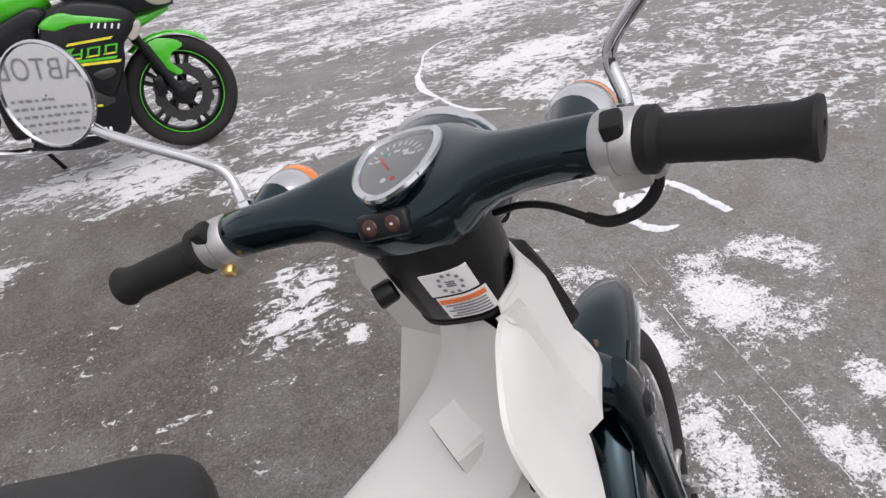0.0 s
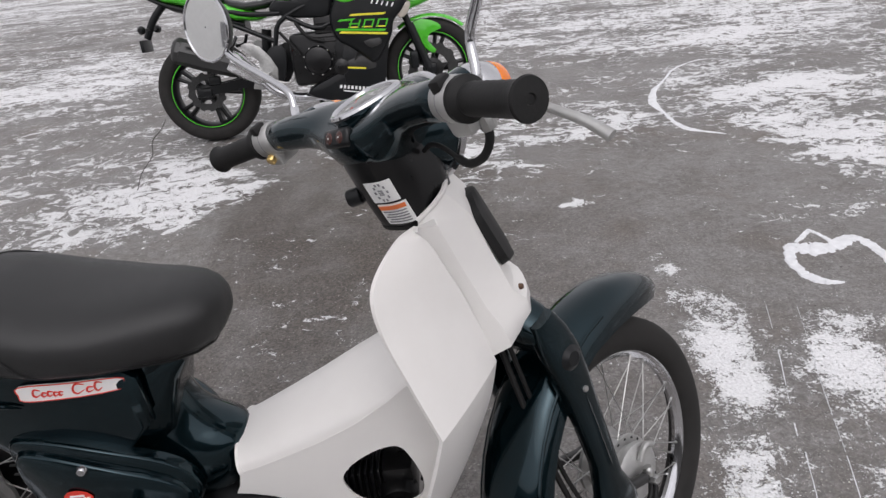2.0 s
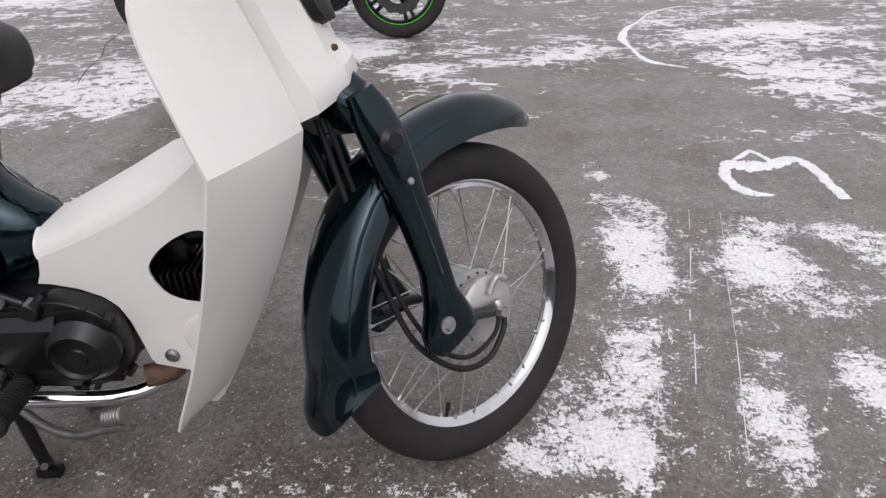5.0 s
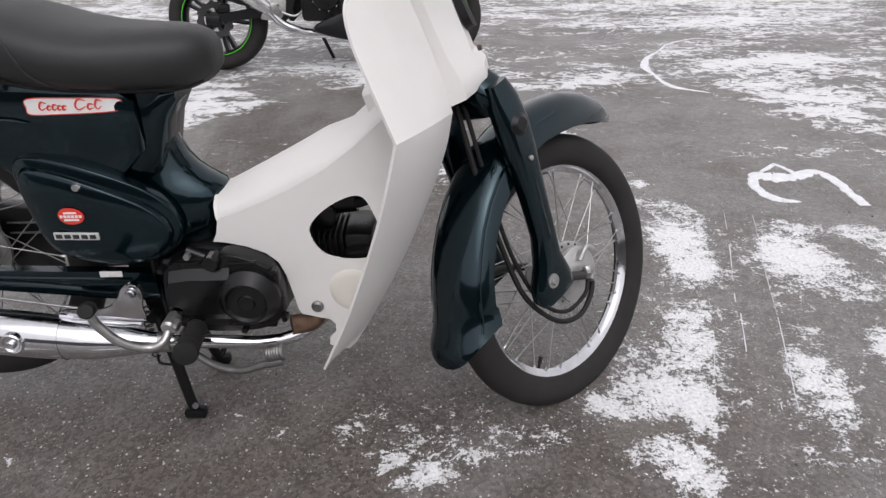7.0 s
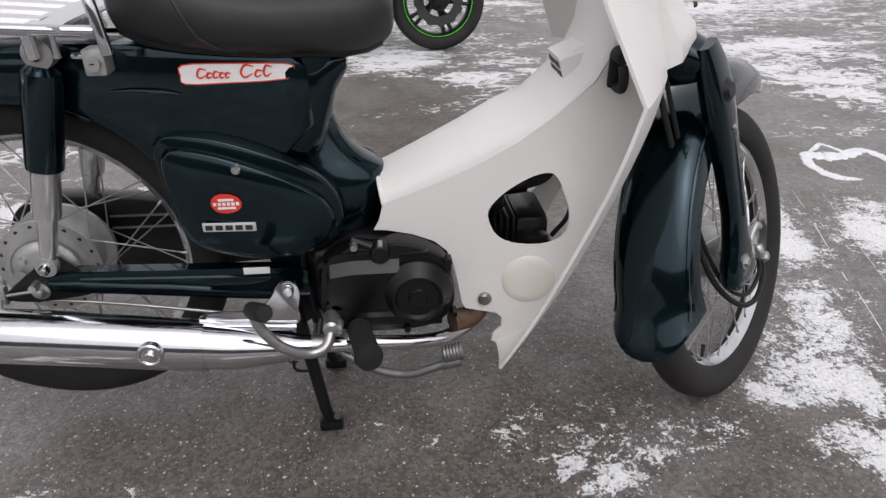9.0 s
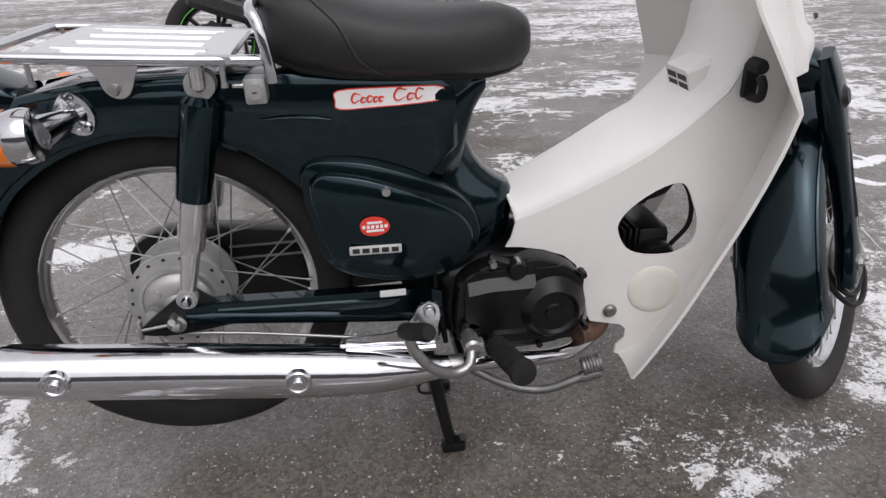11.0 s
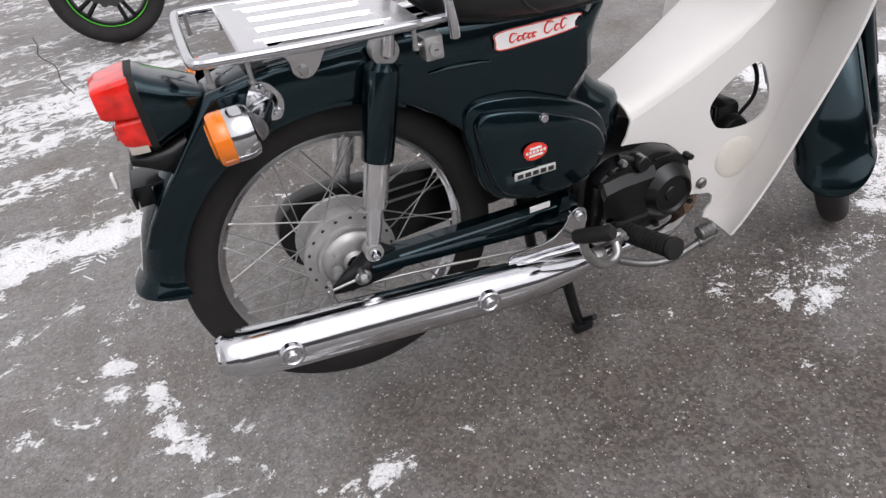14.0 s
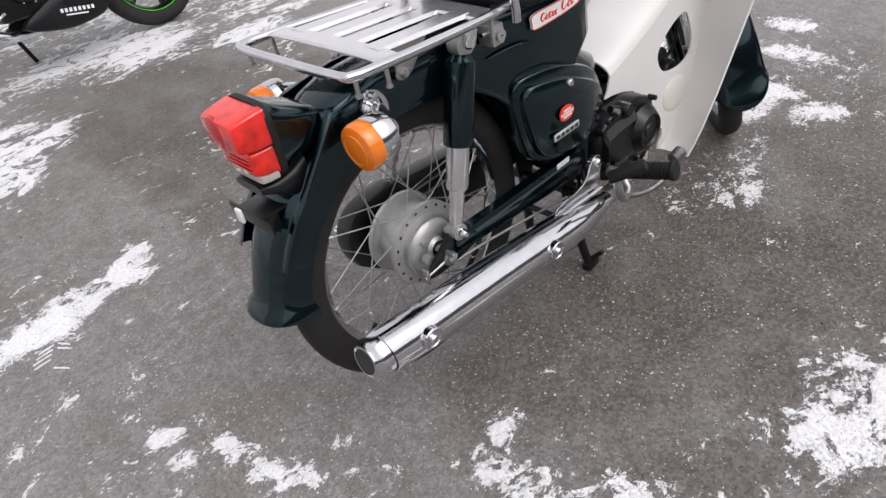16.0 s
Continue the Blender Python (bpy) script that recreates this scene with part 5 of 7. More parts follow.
m_rows += [mud(155, 0.262, 0.323, 0.072), mud(158, 0.261, 0.325, 0.072), mud(161, 0.260, 0.330, 0.073), mud(164, 0.260, 0.337, 0.074), mud(167, 0.261, 0.345, 0.075), mud(169.5, 0.263, 0.352, 0.076), mud(170.6, 0.265, 0.353, 0.075)]
# the end is cut on a slant: the inner edges stop short of the outer one
for k, r in enumerate(m_rows[-7:]):
    for i, p in enumerate(r):
        short = (1 - math.sin(math.pi * i / 18)) ** 0.8 * radians(11) * (k + 1) / 7
        r[i] = FRONT + Matrix.Rotation(short, 3, "Y") @ (p - FRONT)
G_ = Matrix.Translation((0, -0.010, 0)) @ Matrix.Translation(FRONT) @ Matrix.Rotation(radians(2), 4, "Z") @ Matrix.Translation(-FRONT)
m_rows = [[G_ @ Vector(p) for p in r] for r in m_rows]
guard = steered("front_mudguard", shell(m_rows, 0.004), PAINT, moped, "dark green valanced front mudguard", 50)
for sy in (-1, 1):
    steered("guard_crease", tube([p for p in [Vector(r[3 if sy < 0 else -4]) for r in m_rows[6:-3]]], 0.003, 6, 1), PAINT, guard)
steered("brake_hose", tube([(-0.03, -0.02, -0.34), (-0.07, -0.035, -0.48), (-0.10, -0.05, -0.62), (-0.110, -0.066, -0.71), (-0.082, -0.085, -0.785), (-0.03, -0.092, -0.815), (0.025, -0.088, -0.803), (0.058, -0.075, -0.782)], 0.0052, 8), RUBBER, moped, "black front brake cable")
steered("speedo_cable", tube([(-0.02, -0.03, -0.34), (-0.055, -0.04, -0.48), (-0.085, -0.05, -0.62), (-0.088, -0.070, -0.73), (-0.055, -0.086, -0.785), (0.01, -0.086, -0.795), (0.045, -0.078, -0.775)], 0.0042, 8), RUBBER, moped, "black speedometer cable")
steered("cable_clip", lathe([(0.009, 0), (0.010, 0.003), (0.010, 0.014), (0.008, 0.018)], (0.044, -0.08, -0.772), (0.35, 0.2, 0.9), 10), STEEL, moped)

# ---- handlebar cowl
AXIS = STEER @ Matrix.Translation((0, 0, 0.006)) @ Matrix.Rotation(radians(2.4), 4, "Z")
cowl_rows = []
for y, rx, up, dn, cx, cz in ((-0.198, 0.019, 0.019, 0.019, -0.02, 0.058), (-0.192, 0.0225, 0.0225, 0.0225, -0.02, 0.058), (-0.160, 0.0235, 0.0225, 0.0245, -0.016, 0.057), (-0.125, 0.025, 0.0225, 0.0265, -0.011, 0.055), (-0.10, 0.030, 0.0225, 0.031, -0.005, 0.052), (-0.080, 0.039, 0.023, 0.040, 0.003, 0.048), (-0.062, 0.052, 0.023, 0.053, 0.010, 0.043), (-0.042, 0.063, 0.023, 0.066, 0.014, 0.040), (-0.02, 0.068, 0.023, 0.072, 0.016, 0.039), (0.0, 0.069, 0.023, 0.073, 0.016, 0.039)):
    sec = []
    for x, z in ring(28, 1, 1, 2.5):
        sec.append((cx + x * rx, y, cz + z * (up if z > 0 else dn)))
    cowl_rows.append(sec)
cowl_rows += [[(x, -y, z) for x, y, z in r] for r in reversed(cowl_rows[:-1])]
cowl = steered("handlebar_cowl", loft(cowl_rows), PAINT, moped, "dark green handlebar cowl with instruments", 60)
# the skirt is green paint too; its shade is put in as black
steered("cowl_skirt", loft([[(cx + x, y, z) for x, y in ring(28, rx, ry, 3.0)] for cx, z, rx, ry in ((0.014, 0.02, 0.062, 0.058), (0.008, 0.0, 0.059, 0.060), (0.002, -0.04, 0.055, 0.059), (-0.004, -0.085, 0.050, 0.056), (-0.006, -0.100, 0.047, 0.054), (-0.006, -0.104, 0.044, 0.051))]), ENGINE, cowl, "dark green lower cowl, coloured black for its shade")
steered("cowl_gasket", loft([[(-0.006 + x, y, z) for x, y in ring(28, 0.0485, 0.0555, 3.0)] for z in (-0.096, -0.102)]), RUBBER, cowl)

# headlamp
steered("headlamp_bowl", lathe([(0.062, 0.0), (0.068, 0.02), (0.072, 0.045), (0.073, 0.06)], (0.024, 0, 0.003), (0.9, 0, -0.43), 40), PAINT, cowl)
steered("headlamp_rim", lathe([(0.070, 0.056), (0.077, 0.058), (0.078, 0.066), (0.074, 0.072), (0.068, 0.070)], (0.024, 0, 0.003), (0.9, 0, -0.43), 40), CHROME, cowl, "chrome headlamp rim")
steered("headlamp_lens", lathe([(0.069, 0.068), (0.06, 0.076), (0.04, 0.084), (0.0, 0.087)], (0.024, 0, 0.003), (0.9, 0, -0.43), 40), CLEAR_LENS, cowl)

# instrument: a rounded triangular dial that faces the rider
DM = Matrix.Translation((0.014, 0.0, 0.0585)) @ Matrix.Rotation(radians(5), 4, "Y")
dial_line = rounded([(-0.062, 0.0), (-0.056, -0.018), (-0.032, -0.042), (0.008, -0.056), (0.042, -0.050), (0.054, -0.028), (0.057, 0.0), (0.054, 0.028), (0.042, 0.050), (0.008, 0.056), (-0.032, 0.042), (-0.056, 0.018)], 4)
dial_line = [Vector((p.x * 0.80, p.y * 0.76)) for p in dial_line]


def dm(u, v, h=0.0):
    return DM @ V(u, v, h)


binn = steered("instrument_base", loft([[dm(p.x * f, p.y * f, hh) for p in dial_line] for f, hh in ((1.02, -0.03), (1.02, 0.0), (0.99, 0.004), (0.93, 0.004))]), PAINT, cowl)
steered("instrument_rim", tube([dm(p.x, p.y, 0.006) for p in dial_line] + [dm(dial_line[0].x, dial_line[0].y, 0.006)], 0.0048, 8, 1), CHROME, binn, "chrome bezel")
steered("dial_face", plate([(p.x * 0.94, p.y * 0.94) for p in dial_line], lambda u, v: dm(u, v, 0.004), DM.to_3x3() @ V(0, 0, 0.0015)), DIAL, binn)
steered("dial_glass", loft([[dm(p.x * f, p.y * f, hh) for p in dial_line] for f, hh in ((0.95, 0.0065), (0.7, 0.009), (0.35, 0.0105), (0.02, 0.011))], True, False), GLASS, binn).visible_shadow = False
for k in range(11):
    a = radians(-62 + 124 * k / 10)
    u, v = 0.037 * math.cos(a) - 0.009, 0.031 * math.sin(a)
    steered("dial_tick", moved(box(0, 0, 0, 0.007, 0.0016, 0.0006), Matrix.Translation(dm(u, v, 0.0062)) @ DM.to_3x3().to_4x4() @ Matrix.Rotation(a, 4, "Z")), LABEL, binn)
for k in range(5):
    a = radians(-50 + 100 * k / 4)
    u, v = 0.025 * math.cos(a) - 0.009, 0.024 * math.sin(a)
    steered("dial_mark", moved(box(0, 0, 0, 0.0032, 0.0065, 0.0006), Matrix.Translation(dm(u, v, 0.0062)) @ DM.to_3x3().to_4x4()), LABEL, binn)
for u, v, mt, r in ((0.014, 0.011, GREEN_LAMP, 0.003), (-0.025, 0.003, LABEL, 0.003), (-0.025, -0.007, RED_BADGE, 0.0026), (0.009, -0.012, LABEL, 0.003)):
    steered("tell_tale", moved(lathe([(0, 0.0008), (r, 0.0008), (r, 0)], (0, 0, 0), (0, 0, 1), 14), Matrix.Translation(dm(u, v, 0.006)) @ DM.to_3x3().to_4x4()), mt, binn)
steered("needle", rod(dm(-0.012, 0, 0.0075), dm(0.011, 0.017, 0.0075), 0.0011, 6), RED_BADGE, binn)

# twin lamps below the dial
PM = Matrix.Translation((-0.041, 0.004, 0.045)) @ Matrix.Rotation(radians(-52), 4, "Y")
panel = steered("warning_panel", moved(box(0, 0, 0.004, 0.025, 0.055, 0.018, 0.006, 3), PM), BLACK, cowl)
for sy in (-1, 1):
    steered("warning_lamp", moved(lathe([(0, 0.0145), (0.005, 0.0145), (0.0072, 0.0138), (0.008, 0.0128), (0.008, 0.010)], (0.0, sy * 0.012, 0), (0, 0, 1), 20), PM), LAMP_RED, panel, "round dark red warning lamp")
    steered("lamp_mark", moved(box(0, sy * 0.012, 0.0147, 0.0022, 0.003, 0.0005), PM), SILVER, panel)

# warning labels on the rear of the cowl
def rear_face(y, z):
    f = min(1, abs(y) / 0.0595)
    rx = float(np.interp(z, [-0.104, -0.085, -0.04, 0.0, 0.03], [0.047, 0.050, 0.055, 0.059, 0.062]))
    cx = float(np.interp(z, [-0.104, -0.085, -0.04, 0.0, 0.03], [-0.006, -0.004, 0.002, 0.008, 0.014]))
    return (cx - rx * (1 - f ** 3) ** (1 / 3) - 0.0012, y, z)


def label_geo(y0, y1, z0, z1, off=0.0):
    rows = [[V(*rear_face(y, z)) - V(off, 0, 0) for y in [y0 + (y1 - y0) * i / 6 for i in range(7)]] for z in (z0, (z0 + z1) / 2, z1)]
    return loft([list(r) + [p + V(0.001, 0, 0) for p in reversed(r)] for r in rows])


sa = steered("warning_label", label_geo(-0.042, 0.008, -0.053, -0.021), LABEL, cowl, "white warning label with a gear mark")
steered("label_mark", join(*[moved(box(0, 0, 0, 0.0008, 0.0035, 0.0035), Matrix.Translation(V(*rear_face(-0.02 + 0.0115 * math.cos(a), -0.037 + 0.0125 * math.sin(a))) - V(0.0008, 0, 0))) for a in [2 * math.pi * i / 10 for i in range(10)]], *[moved(box(0, 0, 0, 0.0008, 0.010, 0.0016), Matrix.Translation(V(*rear_face(-0.02, zz)) - V(0.0008, 0, 0))) for zz in (-0.034, -0.037, -0.040)]), GREY_INK, sa)
sb = steered("warning_label", label_geo(-0.046, 0.006, -0.090, -0.0565), LABEL, cowl, "white label with an orange band and fine print")
steered("orange_band", label_geo(-0.044, 0.004, -0.065, -0.0590, 0.0012), ORANGE, sb)
for i in range(5):
    steered("print_line", label_geo(-0.042, 0.001 - 0.006 * (i % 2), -0.0695 - 0.0042 * i, -0.0681 - 0.0042 * i, 0.0010), GREY_INK, sb)
# ignition lock on the left of the skirt
steered("ignition_lock", join(lathe([(0.010, 0.0), (0.013, 0.003), (0.0135, 0.020), (0.012, 0.023), (0.008, 0.023), (0.008, 0.018), (0, 0.018)], (-0.035, 0.055, -0.05), (-0.6, 0.8, 0.1), 22)), BLACK, cowl, "black ignition lock")


# grips, switches, levers
def along(y):
    return V(-0.020 - 0.27 * max(0, abs(y) - 0.19), y, 0.058)


for sy in (-1, 1):
    a, b = along(sy * 0.226), along(sy * 0.338)
    prof = [(0.0, 0), (0.023, 0.0), (0.0255, 0.002), (0.0255, 0.010), (0.0205, 0.014)]
    for i in range(7):
        prof += [(0.0178, 0.016 + i * 0.0120), (0.0182, 0.022 + i * 0.0120)]
    ln = (b - a).length
    prof += [(0.0183, ln - 0.016), (0.0205, ln - 0.007), (0.0222, ln - 0.003), (0.021, ln), (0.006, ln + 0.001), (0.005, ln - 0.001), (0, ln - 0.001)]
    grip = steered("handlebar_grip", lathe(prof, a, b - a, 28), RUBBER, moped, "black rubber handlebar grip")
    s0, s1 = along(sy * 0.193), along(sy * 0.227)
    sw = steered("switch_housing", join(lathe([(0.0, 0), (0.0235, 0.0), (0.0255, 0.003), (0.0255, 0.031), (0.0235, 0.034), (0.0, 0.034)], s0, s1 - s0, 28), box(s0.x - 0.001, (s0.y + s1.y) / 2, 0.040, 0.042, 0.033, 0.044, 0.007)), ALLOY, moped, "cast aluminium switch housing")
    steered("housing_seam", lathe([(0.0258, 0.0165), (0.0258, 0.0178)], s0, s1 - s0, 28), GREY_INK, sw)
    steered("switch_lever", box(s0.x - 0.012, sy * 0.210, 0.081, 0.022, 0.017, 0.017, 0.004), RUBBER, sw, "black thumb switch")
    if sy > 0:
        steered("horn_button", lathe([(0.0, 0.010), (0.006, 0.010), (0.0078, 0.008), (0.0078, 0.0)], (s0.x - 0.021, 0.207, 0.036), (-1, 0, -0.35), 20), BRASS, sw, "yellowed horn button")
        steered("beam_switch", box(s0.x - 0.014, 0.202, 0.033, 0.012, 0.012, 0.01, 0.003), RUBBER, sw)
        steered("print_bar", box(s0.x - 0.0262, 0.208, 0.061, 0.0008, 0.012, 0.0016), RED_BADGE, sw)
    else:
        for i in range(3):
            steered("print_mark", box(s0.x - 0.0235, -0.2005, 0.052 + 0.008 * i, 0.0012, 0.004, 0.003), RED_BADGE if i < 2 else LABEL, sw)
        lev = steered("brake_lever", tube([(0.014, -0.215, 0.034), (0.024, -0.240, 0.022), (0.026, -0.27, 0.004), (0.022, -0.313, -0.018), (0.018, -0.340, -0.038)], [0.008, 0.0065, 0.0062, 0.0068, 0.0085], 12, 6, 0.8), ALLOY, moped, "bare aluminium brake lever")
        steered("lever_pivot", join(box(0.010, -0.222, 0.028, 0.03, 0.04, 0.018, 0.005), tube([(0.008, -0.235, 0.026), (0.004, -0.260, 0.018), (0.0, -0.275, 0.012)], 0.006)), BLACK, lev)
        steered("throttle_cable", tube([(-0.016, -0.226, 0.030), (-0.022, -0.224, 0.004), (-0.027, -0.206, -0.016), (-0.027, -0.178, -0.024), (-0.022, -0.158, -0.018)], 0.0052, 12), RUBBER, moped, "black throttle cable elbow")
        steered("cable_nut", lathe([(0.009, 0), (0.010, 0.004), (0.010, 0.016), (0.008, 0.02)], (-0.017, -0.226, 0.012), (0, 0, 1), 8), ALLOY, moped)
        steered("throttle_cable", tube([(-0.022, -0.158, -0.018), (-0.012, -0.13, -0.006), (-0.002, -0.10, -0.006), (0.01, -0.065, -0.02)], 0.0035, 8), RUBBER, moped, "thin black cable")


# turn signals at the bar and at the tail
def indicator(parent, c, axis, m=None, r=0.030, long=0.0):
    mt = dict(m=m) if m is not None else {}
    bowl = [(0.0, -0.022), (r * 0.6, -0.022), (r * 0.92, -0.016), (r, -0.007), (r, 0.0135), (r * 0.96, 0.0155)] if long else None
    shell_ = part("turn_signal", lathe(bowl or [(0.0, -0.034 + long), (0.010, -0.034 + long), (0.014, -0.028 + long), (0.020, -0.020 + long), (r * 0.93, -0.008 + long * 0.5), (r, 0.004), (r, 0.018 - long * 0.5), (r * 0.96, 0.020 - long * 0.5)], c, axis, 36), CHROME, parent, "amber turn signal in a chrome bowl", **mt)
    part("amber_lens", lathe([(r * 0.98, 0.018 - long * 0.5), (r, 0.020 - long * 0.5), (r, 0.032), (r * 0.93, 0.037), (r * 0.55, 0.041), (0.0, 0.042)], c, axis, 36), AMBER, shell_)
    part("lens_ring", lathe([(r * 0.66, 0.0402), (r * 0.62, 0.0418), (r * 0.58, 0.0408)], c, axis, 36), AMBER, shell_)
    return shell_


for sy in (-1, 1):
    ind = indicator(moped, V(0.044, sy * 0.166, 0.034), (0.86, 0.10 if sy > 0 else 0.02, -0.40 if sy > 0 else -0.52), AXIS, 0.031)
    part("signal_stem", rod((0.030, sy * 0.166, 0.044), (-0.012, sy * 0.164, 0.060), 0.024, 20, 0.014), PAINT, ind)
    indr = indicator(moped, V(-0.118, sy * 0.128, 0.654), (-1, 0, -0.05), None, 0.037, 0.007)
    part("signal_stem", join(rod((-0.102, sy * 0.124, 0.656), (-0.072, sy * 0.080, 0.665), 0.024, 20, 0.013), lathe([(0.020, 0.0), (0.020, 0.008), (0.013, 0.016)], (-0.074, sy * 0.068, 0.665), (0, sy, 0), 20)), CHROME, indr)
    part("stem_plate", join(plate(rounded([(-0.098, 0.668), (-0.080, 0.696), (-0.058, 0.688), (-0.046, 0.662), (-0.056, 0.638), (-0.080, 0.642)], 3), lambda u, v, s=sy: (u, s * 0.070, v), (0, 0.006 * sy, 0)), *[lathe([(0, 0.014), (0.006, 0.013), (0.0075, 0.006)], (x, sy * 0.071, z), (0, sy, 0), 12) for x, z in ((-0.074, 0.687), (-0.058, 0.648))]), CHROME, indr)


# mirrors
def mirror_geo():
    line = [(0.052 * math.cos(a), 0.055 * math.sin(a)) for a in [2 * math.pi * i / 48 for i in range(48)]]
    return line


def mirror(c, normal, up, post, label):
    n = Vector(normal).normalized()
    u = (Vector(up) - n * Vector(up).dot(n)).normalized()
    s = u.cross(n)
    line = mirror_geo()
    c = Vector(c)
    at = lambda f, h: [c + s * x * f + u * y * f + n * h for x, y in line]
    body = part("mirror", loft([at(0.05, -0.026), at(0.5, -0.024), at(0.85, -0.016), at(1.0, -0.004), at(1.02, 0.0), at(1.0, 0.002), at(0.97, 0.002)]), BLACK, moped, label)
    rows = [at(f, 0.0022 + 0.0006 * (1 - f * f)) for f in (0.98, 0.8, 0.6, 0.4, 0.2, 0.02)]
    part("mirror_glass", loft(rows, True, False), MIRROR, body, "round mirror glass", None, 80)
    part("mirror_edge", tube([*at(0.995, 0.002), at(0.995, 0.002)[0]], 0.0022, 6, 1), CHROME, body)
    part("mirror_post", tube(post, 0.0058, 12, 8), CHROME, body, "bent chrome mirror stem")
    part("stem_nut", lathe([(0.0, 0), (0.0105, 0), (0.0105, 0.010), (0.0075, 0.012), (0.0075, 0.026), (0.0, 0.028)], post[0], Vector(post[1]) - Vector(post[0]), 6), CHROME, body)


MIRROR_N = V(-0.56, -0.83, 0.13)
mirror((0.571, 0.276, 1.095), MIRROR_N, (0.10, -0.1, 1), [(0.715, 0.141, 0.958), (0.713, 0.151, 0.978), (0.707, 0.166, 0.999), (0.684, 0.187, 1.013), (0.629, 0.228, 1.039), (0.604, 0.249, 1.053), (0.589, 0.272, 1.068), (0.582, 0.286, 1.085)], "round chrome-rimmed mirror on a bent chrome stem")
mirror((1.050, -0.352, 1.43), (-0.35, -0.9, 0.1), (0, 0, 1), [(0.976, -0.160, 1.055), (0.979, -0.152, 1.083), (0.976, -0.137, 1.117), (0.984, -0.157, 1.155), (1.003, -0.215, 1.23), (1.020, -0.271, 1.305), (1.035, -0.320, 1.37), (1.048, -0.341, 1.41)], "round mirror on a bent chrome stem above the throttle grip")

# ---- tail lamp
tl_rows = []
for x, zt, zb, w in ((-0.150, 0.697, 0.655, 0.048), (-0.18, 0.712, 0.645, 0.052), (-0.212, 0.728, 0.632, 0.050), (-0.222, 0.735, 0.626, 0.051), (-0.230, 0.737, 0.624, 0.0515)):
    tl_rows.append(slab(x, zt, zb, w, 28, 4.5))
tail = part("tail_lamp", loft(tl_rows), PAINT, moped, "red tail lamp on a dark green bracket")
part("lamp_gasket", loft([slab(x, 0.739, 0.622, 0.0525, 28, 4.5) for x in (-0.236, -0.226)]), RUBBER, tail)
part("red_lens", loft([slab(x, zt, zb, w, 28, p) for x, zt, zb, w, p in ((-0.234, 0.736, 0.678, 0.050, 11), (-0.258, 0.733, 0.680, 0.0475, 11), (-0.279, 0.730, 0.683, 0.0445, 10), (-0.2845, 0.727, 0.686, 0.041, 9), (-0.2855, 0.715, 0.697, 0.03, 6))]), RED_LENS, tail, "red plastic lens")
part("red_reflector", loft([slab(x, zt, zb, w, 28, p) for x, zt, zb, w, p in ((-0.234, 0.682, 0.630, 0.047, 6), (-0.258, 0.681, 0.634, 0.044, 6), (-0.270, 0.679, 0.640, 0.040, 6), (-0.274, 0.672, 0.648, 0.035, 5))]), RED_LENS, tail)
part("lamp_bulb", lathe([(0, 0.003), (0.018, 0.0025), (0.024, 0.0), (0.026, -0.006)], (-0.2855, 0.014, 0.706), (-1, 0, 0), 28), RED_DEEP, tail, "round red bulb lens")
part("lens_rib", join(*[box(-0.2735, 0.0, z, 0.006, 0.075, 0.0014, 0.0005) for z in (0.654, 0.661, 0.668)]), RED_DEEP, tail)
# ivory chips on the opaque lens stand in for the bulb's bright glint
part("bulb_glint", join(moved(box(0, 0, 0, 0.003, 0.010, 0.007, 0.001), Matrix.Translation((-0.2740, -0.016, 0.647))), moved(box(0, 0, 0, 0.003, 0.012, 0.004, 0.001), Matrix.Translation((-0.2740, 0.004, 0.644)))), IVORY, tail)
part("plate_lamp", loft([slab(x, 0.642, 0.626, w, 16, 5) for x, w in ((-0.240, 0.0465), (-0.256, 0.045), (-0.266, 0.041))]), CLEAR_LENS, tail, "clear lower lens window")
part("bracket_under", loft([slab(x, zt, zb, w, 20, 4) for x, zt, zb, w in ((-0.272, 0.622, 0.608, 0.035), (-0.25, 0.624, 0.60, 0.045), (-0.215, 0.63, 0.575, 0.046), (-0.19, 0.64, 0.57, 0.04))]), BLACK, tail)
part("number_plate_bracket", join(box(-0.286, 0.0, 0.567, 0.004, 0.12, 0.022, 0.001), box(-0.262, 0.0, 0.575, 0.05, 0.07, 0.006, 0.002), box(-0.272, -0.035, 0.560, 0.024, 0.004, 0.028, 0.001)), BLACK, moped, "black plate bracket")
part("fender_reflector", box(-0.306, -0.012, 0.588, 0.006, 0.016, 0.024, 0.003), LABEL, moped)

# ---------------------------------------------------------------- the sport motorcycle behind
# its own frame: x from the rear axle to the front, y to its left, z up; it leans on its side stand.
sport = tagged(new("sport_motorcycle"), "lime green and black sport motorcycle leaning on its side stand", "motorcycle")
sport.matrix_world = Matrix.Translation((-0.425, 3.19, 0.0)) @ Matrix.Rotation(radians(2.6), 4, "Z") @ Matrix.Rotation(radians(-8), 4, "X")


def pair(name, g, mt, parent, label="", smooth=38):
    """The same panel on either side."""
    first = part(name, g, mt, parent, label, None, smooth)
    part(name, flipped(g), mt, parent, label, None, smooth)
    return first


def flat(line, y, depth, mt, name, parent, label="", bevel=0.003, per=2):
    """A panel upright along the bike at y, on both sides."""
    g = plate(rounded(line, per) if per > 1 else [Vector(p) for p in line], lambda u, v: (u, y, v), (0, depth, 0), bevel=bevel)
    return pair(name, g, mt, parent, label)


def bulged(line, y, depth, mt, name, parent, label="", inset=0.18):
    return pair(name, blister(rounded(line, 3), lambda u, v: (u, y, v), depth, inset), mt, parent, label, 50)


